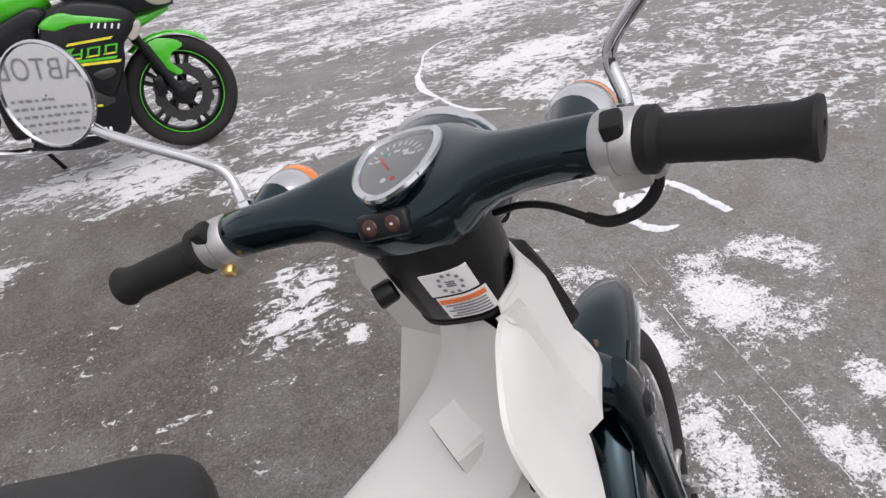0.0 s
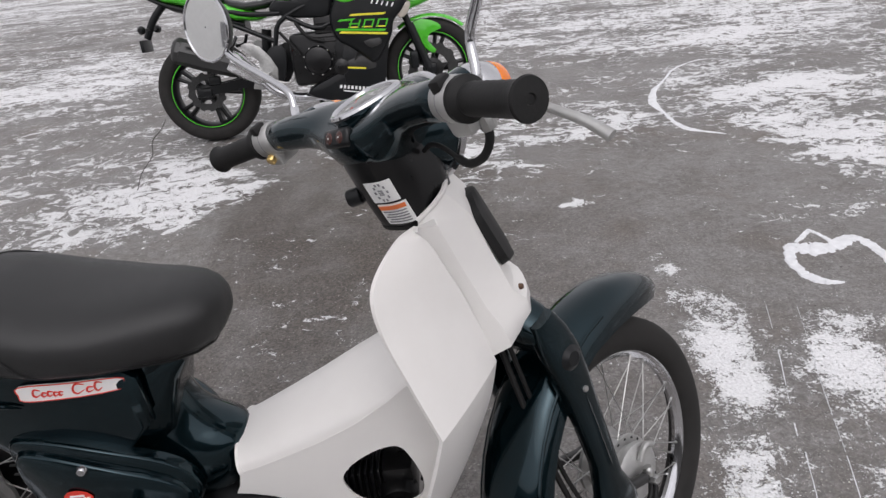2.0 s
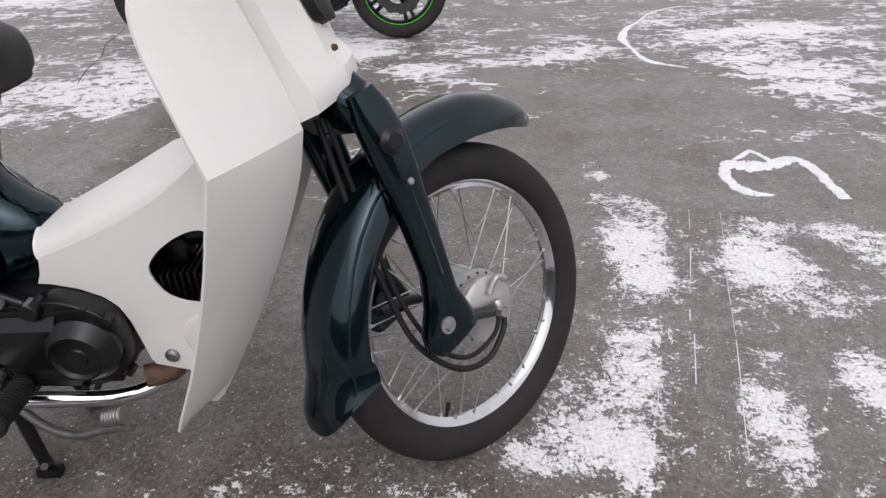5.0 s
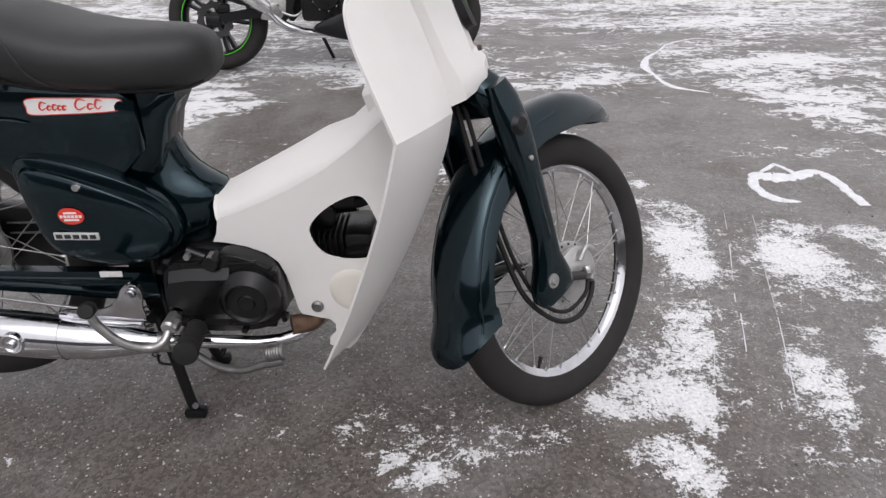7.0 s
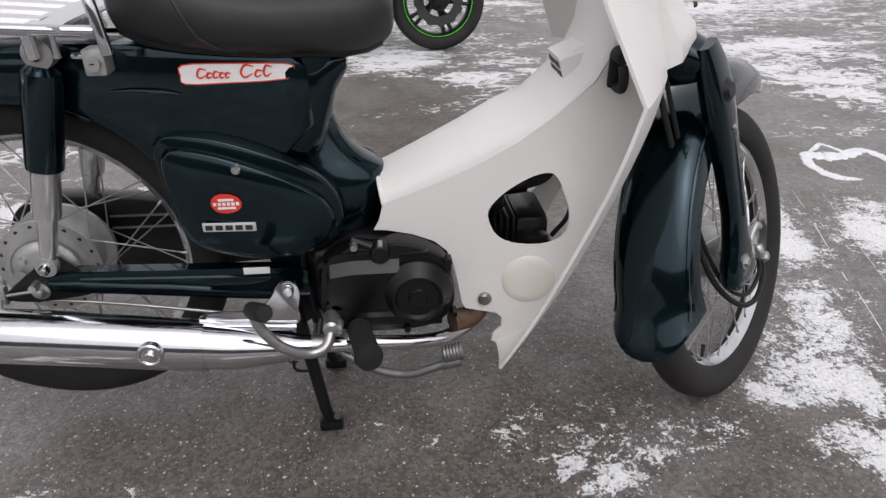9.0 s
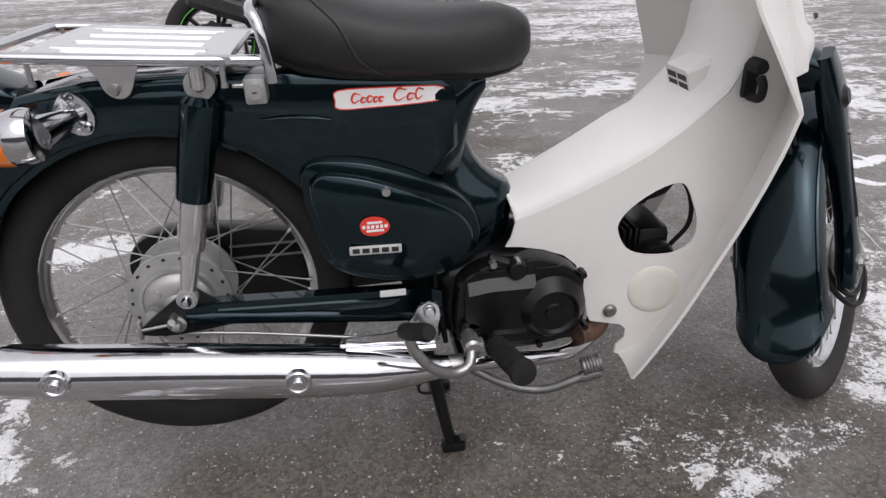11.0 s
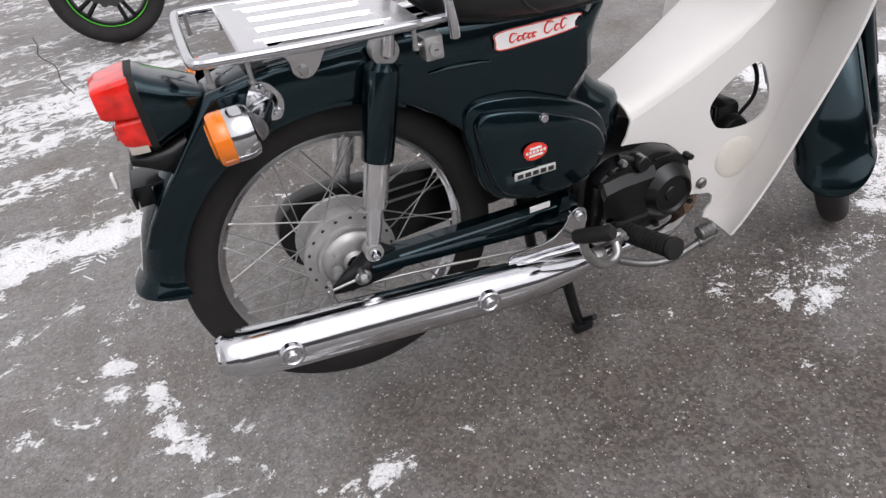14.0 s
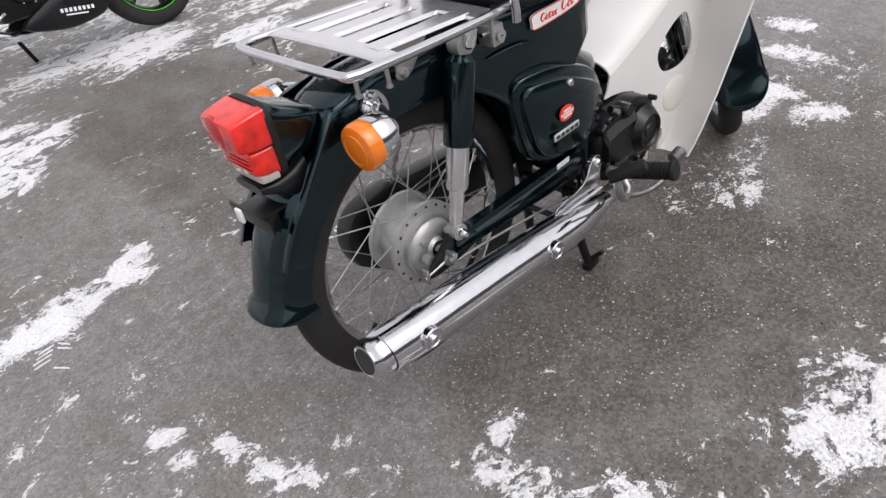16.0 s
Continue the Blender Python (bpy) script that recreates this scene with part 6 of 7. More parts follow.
def cast_wheel(name, x, r, w, disc):
    m = Matrix.Translation((x, 0, r))
    hub = part(name, lathe([(0.012, -w * 0.6), (0.04, -w * 0.55), (0.045, -w * 0.3), (0.035, 0), (0.045, w * 0.3), (0.04, w * 0.55), (0.012, w * 0.6)], n=24), BLACK, sport, "black cast wheel with a green rim stripe", m)
    rows = []
    for k in range(65):
        a = 2 * math.pi * k / 64
        e = V(math.cos(a), 0, math.sin(a))
        rows.append([e * (r - (r - 0.208) * (0.5 - 0.5 * abs(math.cos(b)) ** 0.75 * (1 if math.cos(b) > 0 else -1))) + V(0, w / 2 * abs(math.sin(b)) ** 0.75 * (1 if math.sin(b) > 0 else -1), 0) for b in [2 * math.pi * i / 18 for i in range(18)]])
    part("tyre", loft(rows, True, False), TYRE, hub, "black road tyre")
    lip = [(0.213, -w * 0.36), (0.217, -w * 0.40), (0.206, -w * 0.40), (0.198, -w * 0.30), (0.19, -w * 0.1), (0.19, w * 0.1), (0.198, w * 0.30), (0.206, w * 0.40), (0.217, w * 0.40), (0.213, w * 0.36)]
    part("rim", loft([[(rr * math.cos(a), y, rr * math.sin(a)) for rr, y in lip] for a in [2 * math.pi * k / 64 for k in range(65)]], True, False), BLACK, hub)
    ringrow = [[V(math.cos(a), 0, math.sin(a)) * rr + V(0, -w * 0.405, 0) for rr in (0.2155, 0.2105)] for a in [2 * math.pi * k / 64 for k in range(65)]]
    part("rim_stripe", both(loft([[p, q, q + V(0, 0.002, 0), p + V(0, 0.002, 0)] for p, q in ringrow], True, False)), LIME, hub, "thin green rim stripe")
    arm = loft([[(rr, y, z) for y, z in ((-w * 0.2, -hw), (-w * 0.26, 0), (-w * 0.2, hw), (w * 0.2, hw), (w * 0.26, 0), (w * 0.2, -hw))] for rr, hw in ((0.03, 0.016), (0.1, 0.010), (0.195, 0.012))])
    first = None
    for k in range(5):
        for s in (-1, 1):
            t = Matrix.Rotation(2 * math.pi * k / 5 + s * 0.13, 4, "Y")
            first = again(first, t, hub) if first else part("wheel_spoke", arm, BLACK, hub, "", t)
    if disc:
        dr = disc
        prof = []
        for k in range(96):
            a = 2 * math.pi * k / 96
            prof.append((dr + (0.005 if k % 8 < 4 else -0.004)) * V(math.cos(a), math.sin(a), 0))
        holes = [[(0.62 * dr) * V(math.cos(-a), math.sin(-a), 0) for a in [2 * math.pi * k / 48 for k in range(48)]]]
        part("brake_disc", plate([(p.x, p.y) for p in prof], lambda u, v: (u, -w * 0.5 - 0.012, v), (0, -0.004, 0), [[(p.x, p.y) for p in h] for h in holes]), GUN, hub, "wavy dark steel brake disc")
        part("disc_carrier", join(lathe([(dr * 0.35, -w * 0.5 - 0.010), (dr * 0.42, -w * 0.5 - 0.014), (dr * 0.36, -w * 0.5 - 0.018)], n=32), *[rod((dr * 0.38 * math.cos(a), -w * 0.5 - 0.014, dr * 0.38 * math.sin(a)), (dr * 0.68 * math.cos(a + 0.25), -w * 0.5 - 0.014, dr * 0.68 * math.sin(a + 0.25)), 0.006, 8) for a in [2 * math.pi * k / 5 for k in range(5)]]), BLACK, hub)
        part("disc_holes", join(*[lathe([(0.0045, -w * 0.5 - 0.0165), (0.0045, -w * 0.5 - 0.0155)], (rr * math.cos(a), 0, rr * math.sin(a)), n=6) for j, rr in enumerate((dr * 0.74, dr * 0.88)) for a in [2 * math.pi * (k + 0.5 * j) / 20 for k in range(20)]]), INK, hub)
    part("axle_nut", lathe([(0, -w * 0.5 - 0.05), (0.012, -w * 0.5 - 0.05), (0.014, -w * 0.5 - 0.045), (0.014, -w * 0.5 - 0.02)], n=6), STEEL, hub)
    return hub


cast_wheel("rear_wheel", 0.0, 0.303, 0.148, 0.11)
cast_wheel("front_wheel", 1.37, 0.293, 0.112, 0.150)
# fork and front mudguard
for sy in (-1, 1):
    leg_ = part("fork_leg", join(rod((1.345, sy * 0.098, 0.30), (1.255, sy * 0.098, 0.56), 0.026, 18), rod((1.262, sy * 0.098, 0.53), (1.13, sy * 0.098, 0.93), 0.020, 16)), BLACK, sport, "black telescopic fork leg")
    part("axle_clamp", box(1.362, sy * 0.095, 0.295, 0.06, 0.035, 0.07, 0.012), BLACK, leg_)
part("brake_caliper", join(box(1.262, -0.112, 0.36, 0.05, 0.05, 0.10, 0.012), box(1.255, -0.13, 0.385, 0.03, 0.02, 0.045, 0.008)), BLACK, sport)
fr = []
for k in range(11):
    a = radians(48 + 78 * k / 10)
    fr.append(arch(a, 0.30, 0.322, 0.066 - 0.02 * (1 - k / 10) ** 3, 15, 2.4, V(1.37, 0, 0.293)))
mg = part("front_mudguard", shell(fr, 0.004), LIME, sport, "lime green front mudguard")
flat([(1.26, 0.558), (1.33, 0.585), (1.42, 0.555), (1.44, 0.52), (1.38, 0.50), (1.355, 0.46), (1.40, 0.40), (1.372, 0.385), (1.325, 0.43), (1.275, 0.49)], -0.072, -0.010, LIME, "guard_side", mg)

# engine, frame and running gear
e2 = part("engine", box(0.72, 0, 0.43, 0.36, 0.30, 0.30, 0.03), ENGINE, sport, "black twin-cylinder engine")
part("cylinder_block", box(0.80, 0, 0.58, 0.20, 0.28, 0.18, 0.02), ENGINE, e2)
part("clutch_cover", lathe([(0.0, -0.205), (0.055, -0.203), (0.075, -0.195), (0.082, -0.18), (0.085, -0.14)], (0.70, 0, 0.42), n=32), ENGINE, e2)
part("side_cover", lathe([(0.0, -0.185), (0.035, -0.184), (0.046, -0.176), (0.05, -0.14)], (0.83, 0, 0.37), n=28), ENGINE, e2)
for i in range(9):
    a = 2 * math.pi * i / 9
    part("cover_bolt", lathe([(0, -0.198), (0.004, -0.197), (0.005, -0.19)], (0.70 + 0.083 * math.cos(a), 0, 0.42 + 0.083 * math.sin(a)), n=8), STEEL, e2)
for i in range(5):
    part("cooling_rib", box(0.80, -0.145, 0.52 + 0.026 * i, 0.19, 0.02, 0.008, 0.002), ENGINE, e2)
frame_ = part("trellis_frame", join(*[tube(p, 0.014, 10, 4) for p in ([(0.42, -0.13, 0.36), (0.47, -0.15, 0.55), (0.55, -0.15, 0.68), (0.95, -0.10, 0.82)], [(0.55, -0.15, 0.68), (0.75, -0.15, 0.60), (1.0, -0.1, 0.76)], [(0.47, -0.15, 0.55), (0.25, -0.13, 0.66), (0.0, -0.09, 0.76)], [(0.52, -0.14, 0.70), (0.30, -0.13, 0.72), (0.05, -0.10, 0.80)])]), BLACK, sport, "black tube frame")
flat([(0.40, 0.48), (0.47, 0.53), (0.52, 0.50), (0.50, 0.36), (0.44, 0.28), (0.40, 0.32)], -0.165, -0.012, BLACK, "pivot_plate", frame_)
sw2 = pair("swing_arm", (loft([[(x, -0.105 + dy, z + dz) for dy, dz in ((-0.016, -h), (0.016, -h), (0.016, h), (-0.016, h))] for x, z, h in ((-0.04, 0.305, 0.022), (0.15, 0.325, 0.028), (0.45, 0.365, 0.038))])), BLACK, sport, "black swing arm")
pair("axle_block", (box(-0.005, -0.115, 0.303, 0.09, 0.03, 0.05, 0.008)), BLACK, sw2)
part("rear_caliper", box(0.07, -0.12, 0.37, 0.07, 0.035, 0.05, 0.01), BLACK, sw2)
flat([(0.30, 0.30), (0.42, 0.30), (0.46, 0.40), (0.38, 0.53), (0.30, 0.56), (0.27, 0.53), (0.36, 0.45), (0.33, 0.36)], -0.175, -0.008, STEEL, "footrest_hanger", sport, "cast footrest hanger")
flat([(0.31, 0.36), (0.38, 0.39), (0.43, 0.36), (0.42, 0.33), (0.34, 0.335)], -0.19, -0.02, STEEL, "heel_guard", sport)
pair("footrest", (join(rod((0.40, -0.18, 0.375), (0.41, -0.265, 0.37), 0.011, 10), box(0.405, -0.225, 0.378, 0.03, 0.075, 0.016, 0.004))), STEEL, sport)
pair("pillion_footrest", (join(tube([(0.25, -0.15, 0.60), (0.22, -0.175, 0.55), (0.17, -0.18, 0.54)], 0.010), rod((0.175, -0.17, 0.54), (0.15, -0.24, 0.55), 0.011))), BLACK, sport)
part("rear_brake_lever", tube([(0.42, -0.19, 0.34), (0.50, -0.20, 0.315), (0.545, -0.20, 0.33), (0.545, -0.225, 0.332)], 0.007, 8), STEEL, sport)
part("rear_shock", join(rod((0.36, 0.02, 0.40), (0.40, 0.02, 0.62), 0.03, 14)), BLACK, sport)
for line, r in (([(0.5, -0.16, 0.6), (0.56, -0.17, 0.52), (0.6, -0.165, 0.46)], 0.009), ([(0.60, -0.16, 0.64), (0.66, -0.175, 0.56), (0.75, -0.16, 0.52)], 0.011), ([(0.9, -0.16, 0.55), (0.94, -0.17, 0.45), (0.88, -0.16, 0.36)], 0.012)):
    part("hose", tube(line, r), RUBBER, sport)

# exhaust
mx = [(0.285, -0.185, 0.405), (0.22, -0.205, 0.45), (0.08, -0.225, 0.505), (-0.055, -0.238, 0.555)]
sil = part("silencer", tube(mx, [0.052, 0.072, 0.078, 0.074], 8, 6), GUN, sport, "dark grey stubby silencer")
part("silencer_cap", tube([(-0.05, -0.2375, 0.553), (-0.075, -0.239, 0.563), (-0.092, -0.240, 0.569)], [0.076, 0.074, 0.056], 8, 3), GUN, sil, "dark end cap")
part("bore", lathe([(0.03, 0), (0.03, 0.003)], (-0.0935, -0.240, 0.5695), (-1, -0.05, 0.35), 16), INK, sil)
part("heat_guard", tube([(0.36, -0.185, 0.35), (0.30, -0.20, 0.40), (0.235, -0.222, 0.455), (0.205, -0.230, 0.475)], [0.038, 0.054, 0.066, 0.062], 10, 5), BRIGHT, sil, "bare metal heat guard")
part("guard_strip", tube([(0.20, -0.278, 0.52), (0.08, -0.300, 0.553), (0.0, -0.305, 0.583)], 0.006, 8, 4), GUN, sil)
part("exhaust_pipe", tube([(0.34, -0.18, 0.365), (0.42, -0.165, 0.275), (0.50, -0.15, 0.235), (0.60, -0.10, 0.21), (0.9, -0.06, 0.20)], 0.026, 14), CHROME, sport, "bright exhaust pipe")

# bodywork
def hull(rows, p=2.6):
    return loft([slab(x, zt, zb, w, 24, p) for x, zt, zb, w in rows])


part("fuel_tank", hull([(0.485, 0.80, 0.77, 0.05), (0.50, 0.86, 0.755, 0.10), (0.54, 0.93, 0.75, 0.13), (0.60, 0.975, 0.755, 0.145), (0.68, 0.99, 0.77, 0.15), (0.78, 0.975, 0.79, 0.14), (0.88, 0.94, 0.80, 0.11), (0.93, 0.90, 0.82, 0.07)]), LIME, sport, "lime green fuel tank", None, 60)
bulged([(0.50, 0.775), (0.56, 0.76), (0.70, 0.80), (0.84, 0.84), (0.90, 0.80), (0.83, 0.74), (0.80, 0.66), (0.66, 0.66), (0.54, 0.68), (0.46, 0.72)], -0.125, -0.022, BLACK, "knee_panel", sport, "black knee panel")
part("rider_seat", hull([(0.20, 0.815, 0.77, 0.06), (0.24, 0.80, 0.745, 0.09), (0.32, 0.782, 0.73, 0.115), (0.42, 0.785, 0.735, 0.11), (0.50, 0.80, 0.75, 0.08)]), VINYL, sport, "black rider seat")
part("pillion_seat", hull([(-0.12, 0.905, 0.87, 0.05), (-0.05, 0.92, 0.865, 0.085), (0.06, 0.905, 0.845, 0.095), (0.15, 0.875, 0.81, 0.09), (0.20, 0.84, 0.79, 0.07)]), VINYL, sport, "black pillion seat")
tc = part("tail_cowl", hull([(-0.22, 0.895, 0.865, 0.03), (-0.15, 0.895, 0.83, 0.07), (-0.02, 0.88, 0.79, 0.105), (0.12, 0.83, 0.735, 0.125), (0.25, 0.765, 0.685, 0.135), (0.37, 0.725, 0.668, 0.13), (0.46, 0.715, 0.69, 0.11)], 3.2), LIME, sport, "lime green tail cowl")
flat([(-0.05, 0.875), (0.13, 0.82), (0.14, 0.812), (-0.02, 0.86)], -0.118, -0.012, YELLOW, "tail_stripe", tc, per=1, bevel=0)
part("tail_under", hull([(-0.24, 0.865, 0.845, 0.03), (-0.1, 0.82, 0.77, 0.07), (0.1, 0.76, 0.70, 0.09), (0.3, 0.69, 0.62, 0.08)]), BLACK, sport)
part("plate_hanger", join(tube([(-0.15, 0, 0.83), (-0.24, 0, 0.74), (-0.30, 0, 0.64)], 0.022, 10), box(-0.315, 0, 0.60, 0.02, 0.16, 0.07, 0.004)), BLACK, sport, "black plate hanger")
for sy in (-1, 1):
    part("rear_signal", join(rod((-0.27, sy * 0.03, 0.69), (-0.275, sy * 0.12, 0.69), 0.007), lathe([(0, 0), (0.02, 0.005), (0.024, 0.03), (0.012, 0.05)], (-0.275, sy * 0.11, 0.69), (0, sy, 0), 14)), BLACK, sport)

flat([(0.83, 0.53), (0.95, 0.46), (1.06, 0.42), (1.06, 0.31), (0.98, 0.27), (0.86, 0.31), (0.80, 0.42)], -0.150, -0.016, BLACK, "lower_fairing", sport, "black lower side fairing")
# front cowl with its headlamps and screen
part("front_cowl", hull([(0.98, 0.90, 0.80, 0.17), (1.10, 0.925, 0.74, 0.19), (1.22, 0.905, 0.70, 0.175), (1.33, 0.865, 0.70, 0.145), (1.42, 0.82, 0.71, 0.10), (1.475, 0.77, 0.725, 0.05)], 2.8), BLACK, sport, "black front cowl")
bulged([(1.02, 0.90), (1.12, 0.925), (1.24, 0.905), (1.36, 0.855), (1.46, 0.795), (1.47, 0.775), (1.36, 0.80), (1.22, 0.83), (1.10, 0.845)], -0.12, -0.062, LIME, "cowl_top", sport, "lime green cowl top")
flat([(1.10, 0.885), (1.28, 0.845), (1.40, 0.80), (1.28, 0.855)], -0.178, -0.008, YELLOW, "cowl_stripe", sport, per=1, bevel=0)
bulged([(1.30, 0.81), (1.37, 0.80), (1.445, 0.755), (1.45, 0.735), (1.38, 0.735), (1.33, 0.765)], -0.10, -0.045, CLEAR_LENS, "headlamp", sport, "slanted clear headlamp")
part("windscreen", loft([[(x, y, z) for y, z in ((-w, z0), (-w * 0.75, z0 + 0.05), (0, z0 + 0.075), (w * 0.75, z0 + 0.05), (w, z0))] for x, z0, w in ((1.05, 1.01, 0.10), (1.14, 0.965, 0.12), (1.25, 0.90, 0.12))], False, False), GLASS, sport, "tinted windscreen").visible_shadow = False
part("chin", hull([(1.22, 0.72, 0.63, 0.10), (1.32, 0.72, 0.66, 0.09), (1.44, 0.735, 0.70, 0.05)]), LIME, sport)
bulged([(1.185, 0.655), (1.245, 0.69), (1.275, 0.68), (1.245, 0.62), (1.20, 0.605)], -0.165, -0.03, CLEAR_LENS, "turn_signal", sport, "clear front turn signal")
# side fairings
fa = bulged([(0.80, 0.655), (0.87, 0.78), (0.98, 0.84), (1.16, 0.80), (1.26, 0.74), (1.24, 0.66), (1.17, 0.60), (1.145, 0.52), (1.09, 0.43), (1.03, 0.37), (0.97, 0.41), (0.90, 0.47), (0.82, 0.53)], -0.150, -0.055, BLACK, "side_fairing", sport, "black side fairing with green and yellow graphics", 0.14)
bulged([(0.84, 0.755), (0.93, 0.795), (1.0, 0.772), (1.10, 0.742), (1.21, 0.70), (1.10, 0.712), (0.98, 0.728), (0.89, 0.718)], -0.186, -0.024, LIME, "fairing_wing", sport, "lime green fairing wing")
for x0, x1, z0, z1, mt in ((0.93, 1.13, 0.655, 0.645, YELLOW), (0.86, 1.13, 0.568, 0.535, YELLOW), (0.84, 1.12, 0.585, 0.555, LIME), (0.86, 0.95, 0.632, 0.63, LIME)):
    flat([(x0, z0), (x1, z1), (x1 - 0.015, z1 - 0.011), (x0 - 0.015, z0 - 0.011)], -0.2065, -0.004, mt, "fairing_stripe", fa, per=1, bevel=0)
for i in range(3):
    x0 = 0.905 + 0.078 * i
    for (ua, va), (ub, vb) in (((0.018, 0.040), (0.076, 0.036)), ((0.0, 0.004), (0.058, 0.0)), ((0.006, 0.022), (0.064, 0.018))):
        if i == 0 and va > 0.03 or i > 0 and 0.01 < va < 0.03:
            continue
        flat([(x0 + ua, 0.584 + va - 0.005 * i), (x0 + ub, 0.584 + vb - 0.005 * i), (x0 + ub - 0.003, 0.577 + vb - 0.005 * i), (x0 + ua - 0.003, 0.577 + va - 0.005 * i)], -0.2065, -0.004, YELLOW if va < 0.01 else LIME, "fairing_mark", fa, per=1, bevel=0)
    for ua in (0.0, 0.050):
        flat([(x0 + ua + 0.018, 0.620 - 0.005 * i), (x0 + ua + 0.027, 0.6195 - 0.005 * i), (x0 + ua + 0.009, 0.580 - 0.005 * i), (x0 + ua, 0.5805 - 0.005 * i)], -0.2065, -0.0045, LIME, "fairing_mark", fa, per=1, bevel=0)
for i in range(5):
    x0 = 1.045 + 0.028 * i
    flat([(x0 + 0.014, 0.722 - 0.007 * i), (x0 + 0.022, 0.720 - 0.007 * i), (x0 + 0.010, 0.698 - 0.007 * i), (x0 + 0.002, 0.700 - 0.007 * i)], -0.2085, -0.005, LABEL, "white_mark", fa, per=1, bevel=0)
flat([(0.98, 0.50), (1.07, 0.51), (1.08, 0.48), (1.02, 0.46)], -0.205, -0.006, GUN, "fairing_vent", fa)
be = bulged([(0.60, 0.235), (0.74, 0.315), (0.90, 0.36), (1.02, 0.335), (1.045, 0.30), (1.045, 0.195), (0.93, 0.165), (0.78, 0.17)], -0.135, -0.035, BLACK, "belly_pan", sport, "black belly pan with white marks", 0.1)
flat([(0.82, 0.375), (0.95, 0.42), (1.02, 0.39), (1.03, 0.345), (0.92, 0.34)], -0.165, -0.012, GUN, "belly_wedge", be)
flat([(0.83, 0.372), (0.97, 0.352), (0.97, 0.342), (0.85, 0.36)], -0.178, -0.005, YELLOW, "belly_stripe", be, per=1, bevel=0)
for i in range(8):
    x0 = 0.80 + 0.022 * i
    flat([(x0 + 0.004, 0.268 - 0.004 * i), (x0 + 0.017, 0.266 - 0.004 * i), (x0 + 0.013, 0.247 - 0.004 * i), (x0, 0.249 - 0.004 * i)], -0.1745, -0.004, LABEL, "white_mark", be, per=1, bevel=0)
flat([(0.82, 0.236), (0.93, 0.214), (0.93, 0.207), (0.82, 0.229)], -0.1745, -0.003, LABEL, "white_mark", be, per=1, bevel=0)
flat([(0.86, 0.50), (0.98, 0.44), (1.12, 0.52), (1.10, 0.38), (1.06, 0.22), (0.96, 0.19), (0.84, 0.28)], -0.160, -0.016, BLACK, "mid_fairing", sport, "black fairing panel between side fairing and belly pan")
part("radiator", box(1.02, 0, 0.50, 0.04, 0.30, 0.26, 0.01), BLACK, sport)
# controls
pair("handlebar", (join(rod((1.02, -0.12, 0.955), (0.95, -0.34, 0.935), 0.012), tube([(1.05, -0.2, 0.95), (1.04, -0.3, 0.94), (1.0, -0.37, 0.93)], 0.006))), BLACK, sport, "black clip-on handlebar")
pair("bar_grip", (rod((0.985, -0.235, 0.945), (0.948, -0.355, 0.934), 0.017, 14)), RUBBER, sport)
part("top_yoke", box(1.03, 0, 0.955, 0.10, 0.22, 0.035, 0.01), BLACK, sport)
part("side_stand", join(rod((0.60, 0.13, 0.24), (0.70, 0.285, -0.025), 0.012), box(0.705, 0.29, -0.03, 0.06, 0.04, 0.012, 0.003)), BLACK, sport, "black side stand")

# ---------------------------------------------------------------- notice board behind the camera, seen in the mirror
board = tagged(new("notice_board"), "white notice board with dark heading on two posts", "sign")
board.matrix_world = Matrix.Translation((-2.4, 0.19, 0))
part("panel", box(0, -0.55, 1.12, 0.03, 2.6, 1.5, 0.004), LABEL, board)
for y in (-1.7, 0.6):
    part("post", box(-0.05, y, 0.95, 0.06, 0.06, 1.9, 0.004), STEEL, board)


def words(text, size, place, mt, parent):
    cu = bpy.data.curves.new("lettering", "FONT")
    cu.body, cu.size, cu.extrude = text, size, 0.001
    ob = bpy.data.objects.new("lettering", cu)
    scene.collection.objects.link(ob)
    bpy.context.view_layer.update()
    me = bpy.data.meshes.new_from_object(ob.evaluated_get(bpy.context.evaluated_depsgraph_get()))
    bpy.data.objects.remove(ob)
    me.materials.append(mt)
    o = new("heading", me)
    o.parent = parent
    o.matrix_local = place
    return o


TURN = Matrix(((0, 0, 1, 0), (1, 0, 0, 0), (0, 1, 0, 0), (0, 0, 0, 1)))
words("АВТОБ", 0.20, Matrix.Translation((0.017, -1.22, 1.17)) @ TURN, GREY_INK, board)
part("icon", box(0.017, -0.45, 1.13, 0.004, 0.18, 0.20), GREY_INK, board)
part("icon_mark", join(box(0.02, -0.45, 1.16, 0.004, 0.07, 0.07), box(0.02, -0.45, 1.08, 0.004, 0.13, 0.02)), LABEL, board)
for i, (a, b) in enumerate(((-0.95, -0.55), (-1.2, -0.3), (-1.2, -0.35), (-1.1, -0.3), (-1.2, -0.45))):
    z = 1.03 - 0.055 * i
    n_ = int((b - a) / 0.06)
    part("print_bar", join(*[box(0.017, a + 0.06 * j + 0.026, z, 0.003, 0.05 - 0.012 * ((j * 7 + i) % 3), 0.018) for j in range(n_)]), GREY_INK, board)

# ---------------------------------------------------------------- trodden snow lying on the asphalt
SNOW = material("trodden_snow", (0.78, 0.79, 0.81), 0.8, vary=0.08, scale=40, bump=0.9, bump_scale=140, dirt=0.25, dirt_colour=(0.42, 0.42, 0.42))


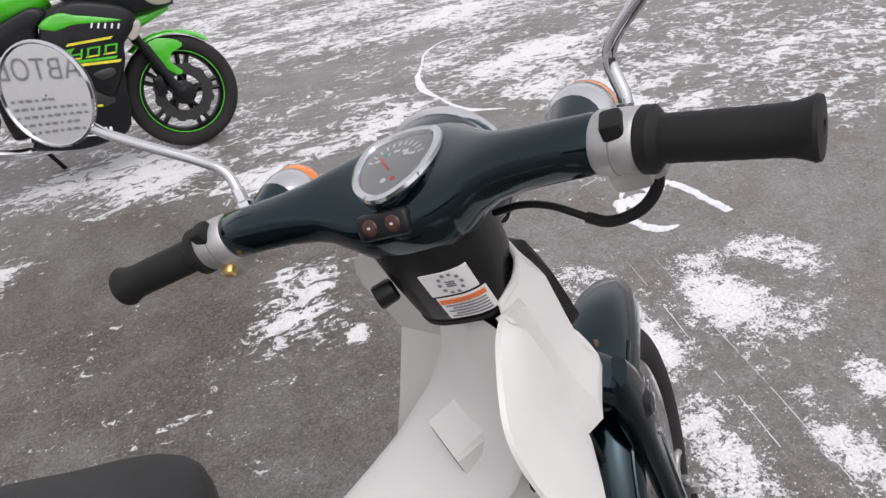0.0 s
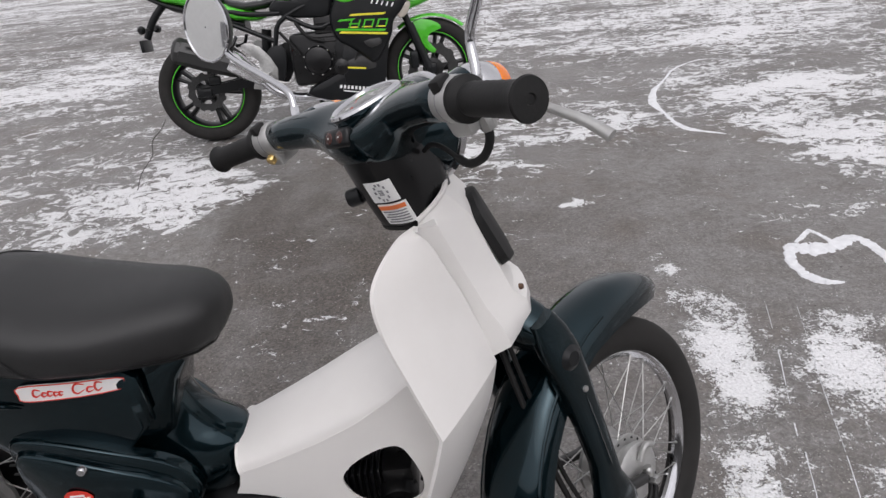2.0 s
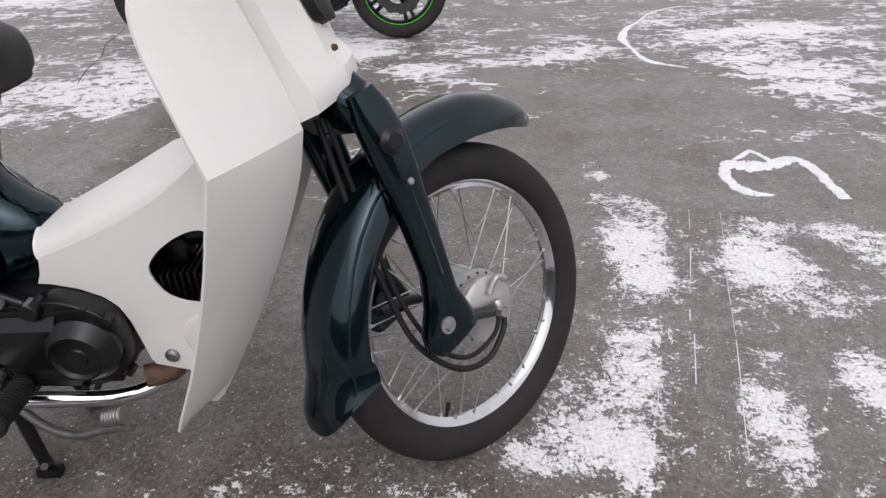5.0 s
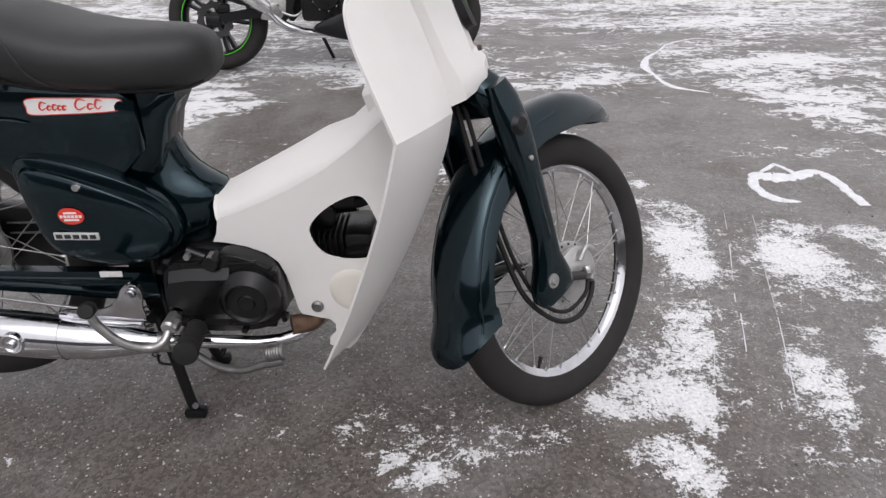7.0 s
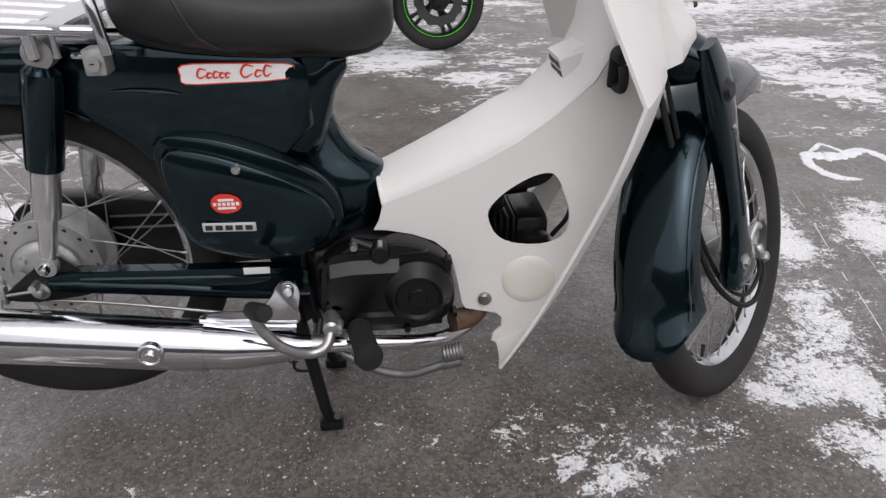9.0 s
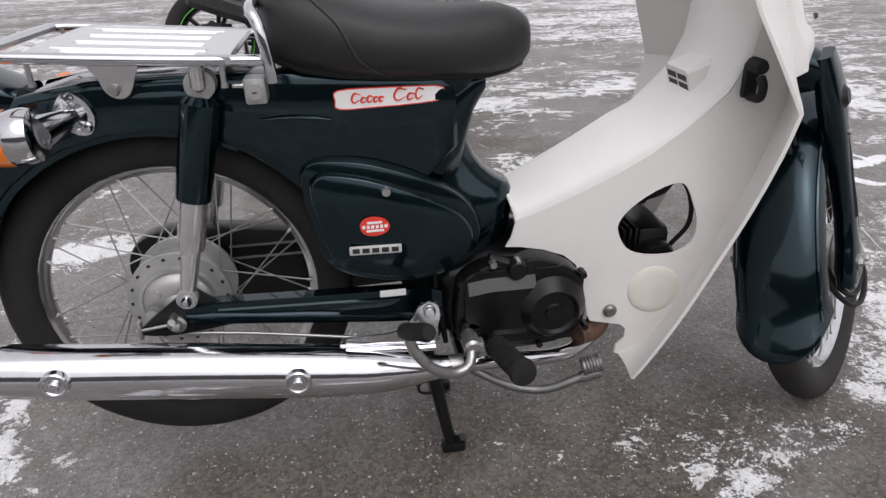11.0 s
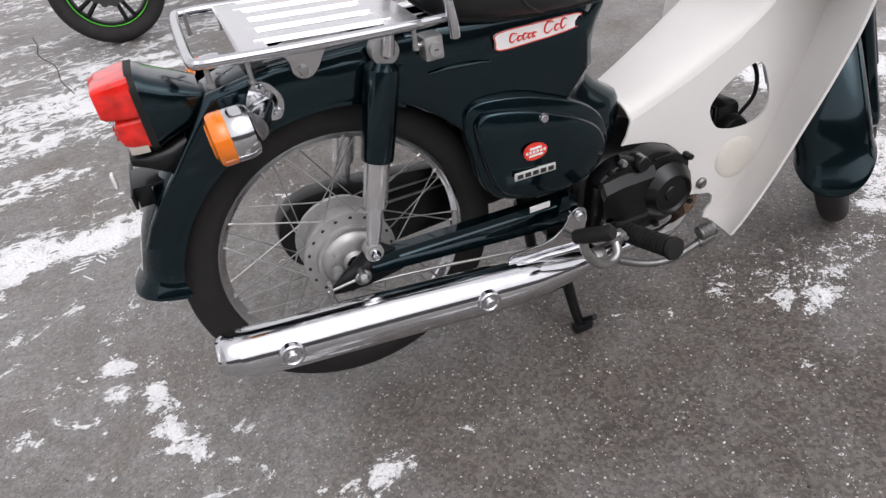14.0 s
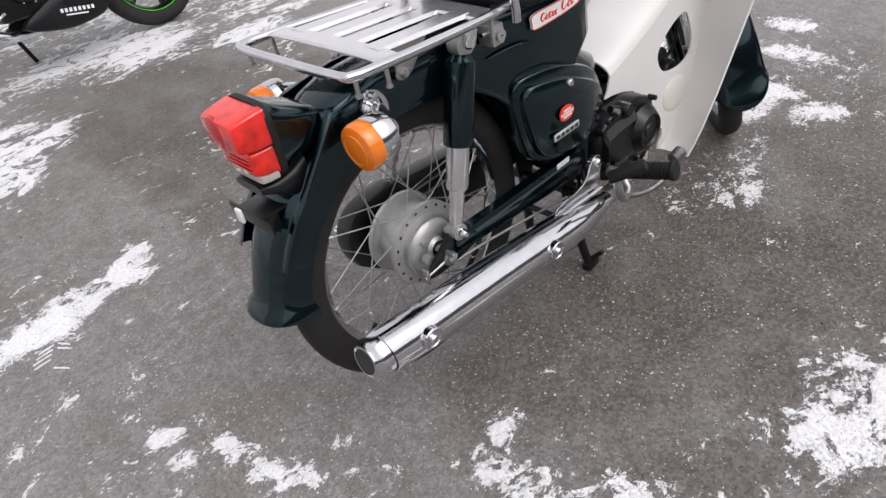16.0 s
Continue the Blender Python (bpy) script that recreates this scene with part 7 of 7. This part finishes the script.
def ribbon(line, wide, seed, tall=0.006):
    """A ragged low ridge along a line."""
    rnd = random.Random(seed)
    pts = smooth_line([(x, y, 0) for x, y in line], 14)
    rows, ra, rb = [], 0.5, 0.5
    for k, c in enumerate(pts):
        t = (pts[min(k + 1, len(pts) - 1)] - pts[max(k - 1, 0)]).normalized()
        s = V(-t.y, t.x, 0)
        f = float(np.interp(k / len(pts) * (len(wide) - 1), range(len(wide)), wide)) if isinstance(wide, (list, tuple)) else wide
        ra, rb = 0.6 * ra + 0.4 * rnd.random(), 0.6 * rb + 0.4 * rnd.random()
        a, b = f * (0.3 + 1.1 * ra), f * (0.3 + 1.1 * rb)
        hgt = tall * (0.5 + rnd.random())
        rows.append([c - s * a + V(0, 0, -0.002), c - s * a * 0.75 + V(0, 0, hgt * 0.7), c + V(0, 0, hgt), c + s * b * 0.75 + V(0, 0, hgt * 0.7), c + s * b + V(0, 0, -0.002)])
    return loft(rows, True, True)


loop_ = join(ribbon([(2.218, 0.949), (2.154, 0.971), (2.120, 1.032), (2.127, 1.127), (2.176, 1.201), (2.236, 1.174), (2.314, 1.185), (2.407, 1.224), (2.438, 1.144), (2.429, 1.013), (2.429, 0.907)], [0.006, 0.026, 0.026, 0.026, 0.042, 0.056, 0.048, 0.030, 0.027, 0.024, 0.024], 3, 0.004),
             ribbon([(2.199, 1.233), (2.250, 1.278), (2.291, 1.307), (2.310, 1.266), (2.323, 1.208)], [0.010, 0.013, 0.014, 0.012, 0.012], 4, 0.004))
tagged(part("snow_loop", loop_, SNOW), "curled ridge of trodden snow on the asphalt", "snow", kind="stuff")
curl = join(ribbon([(3.13, 3.79), (2.89, 3.93), (2.63, 3.76), (2.48, 3.52), (2.34, 3.31)], [0.003, 0.008, 0.016, 0.008, 0.020], 8, 0.003), ribbon([(2.34, 3.31), (2.26, 3.05), (2.25, 2.83), (2.27, 2.56), (2.43, 2.40)], [0.024, 0.038, 0.012, 0.026, 0.004], 10, 0.003))
tagged(part("snow_curl", curl, SNOW), "long curled ridge of trodden snow", "snow", kind="stuff")
rnd_t = random.Random(5)
pieces = []
for off, first, last, full in ((0.0, 0.0, 0.95, 0.4), (0.060, 0.0, 0.55, 0.85), (0.066, 0.6, 0.85, 0.45), (0.115, 0.7, 0.95, 0.5), (0.148, 0.0, 0.95, 0.85)):
    t = first
    while t < last:
        u = min(last, t + 0.04 + 0.14 * rnd_t.random())
        at = lambda q: (1.863 + off * (0.96 + 0.14 * q) - 0.337 * q + 0.002 * math.sin(11 * q + off * 90), 0.88 - 1.006 * q - off * 0.25)
        if rnd_t.random() < full:
            pieces.append(ribbon([at(t), at((t + u) / 2), at(u)], 0.0008 + 0.0013 * rnd_t.random(), 20 + len(pieces), 0.0014))
        t = u + 0.012
tagged(part("tyre_track_ridges", join(*pieces), SNOW), "thin broken snow ridges of a tyre track", "snow", kind="stuff")


# prints of a tyre tread pressed in the snow, and a crack in the asphalt
def tread_print(a, b, wide, count, seed):
    rnd = random.Random(seed)
    a, b = V(*a, 0), V(*b, 0)
    d = (b - a).normalized()
    n_ = V(-d.y, d.x, 0)
    bars = []
    for k in range(count):
        c = a + (b - a) * ((k + 0.5) / count)
        for sx in (-1, 1):
            if rnd.random() < 0.7:
                p = c + n_ * sx * wide * 0.06
                q = c + n_ * sx * wide * (0.38 + 0.12 * rnd.random()) - d * wide * 0.22
                bars.append(ribbon([(p.x, p.y), ((p.x + q.x) / 2, (p.y + q.y) / 2 + 0.001), (q.x, q.y)], 0.003, seed * 50 + 2 * k + sx, 0.003))
    return bars


prints = tread_print((-0.99, 0.74), (-0.76, 1.10), 0.13, 22, 3) + tread_print((-0.62, 0.78), (-0.50, 1.02), 0.10, 14, 5)
tagged(part("tread_prints", join(*prints), SNOW), "tyre tread prints left in trodden snow", "snow", kind="stuff")
crack = ribbon([(-0.98, 3.8), (-0.93, 3.55), (-0.905, 3.31), (-0.80, 3.0), (-0.76, 2.72), (-0.687, 2.45)], [0.004, 0.005, 0.006, 0.004, 0.005, 0.003], 31, 0.0015)
tagged(part("asphalt_crack", crack, material("dark_crack", (0.07, 0.065, 0.06), 0.9, vary=0.3)), "narrow dark crack in the asphalt", "crack", kind="stuff")


# loose grit and crumbs of snow
def scatter(name, count, places, size, mt, seed, label, category):
    rnd = random.Random(seed)
    vs_, fs_ = [], []
    for k in range(count):
        x, y = places(rnd)
        r = size[0] + (size[1] - size[0]) * rnd.random() ** 2.5
        a = rnd.random() * 6.28
        n0 = len(vs_)
        for j in range(5):
            b = a + 6.283 * j / 5
            rr = r * (0.7 + 0.6 * rnd.random())
            vs_.append((x + rr * math.cos(b), y + rr * math.sin(b), -0.0005))
        for j in range(3):
            b = a + 6.283 * j / 3
            vs_.append((x + r * 0.55 * math.cos(b), y + r * 0.55 * math.sin(b), r * (0.35 + 0.4 * rnd.random())))
        fs_ += [(n0, n0 + 1, n0 + 5), (n0 + 1, n0 + 6, n0 + 5), (n0 + 1, n0 + 2, n0 + 6), (n0 + 2, n0 + 3, n0 + 6), (n0 + 3, n0 + 7, n0 + 6), (n0 + 3, n0 + 4, n0 + 7), (n0 + 4, n0, n0 + 7), (n0, n0 + 5, n0 + 7), (n0 + 5, n0 + 6, n0 + 7)]
    return tagged(part(name, (vs_, fs_), mt, smooth=0), label, category, kind="stuff")


def anywhere(rnd):
    return -1.2 + 3.6 * rnd.random(), -0.9 + 2.6 * rnd.random()


def in_patch(rnd):
    px, py, rx, ry, turn, amp = rnd.choice(SNOW_CLOSE)
    u, v = rnd.gauss(0, 0.75) * rx, rnd.gauss(0, 0.75) * ry
    ca, sa2 = math.cos(radians(turn)), math.sin(radians(turn))
    return px + u * ca - v * sa2, py + u * sa2 + v * ca


GRIT_PALE = material("pale_grit", (0.50, 0.48, 0.44), 0.8, vary=0.3, scale=20)
GRIT_DARK = material("dark_grit", (0.05, 0.045, 0.04), 0.8, vary=0.3, scale=20)
scatter("pale_grit", 2600, anywhere, (0.001, 0.0036), GRIT_PALE, 11, "pale grit strewn on the asphalt", "grit")
scatter("dark_grit", 260, anywhere, (0.001, 0.004), GRIT_DARK, 12, "dark grit and debris on the asphalt", "grit")
scatter("snow_crumbs", 2200, in_patch, (0.0008, 0.0032), SNOW, 13, "loose crumbs of trodden snow", "snow")


def beside(rnd):
    return -0.5 + 2.3 * rnd.random(), -1.0 + 1.35 * rnd.random() ** 0.8


scatter("stone_chips", 5200, beside, (0.0011, 0.0034), GRIT_PALE, 17, "pale stone chips showing in the worn asphalt", "grit")
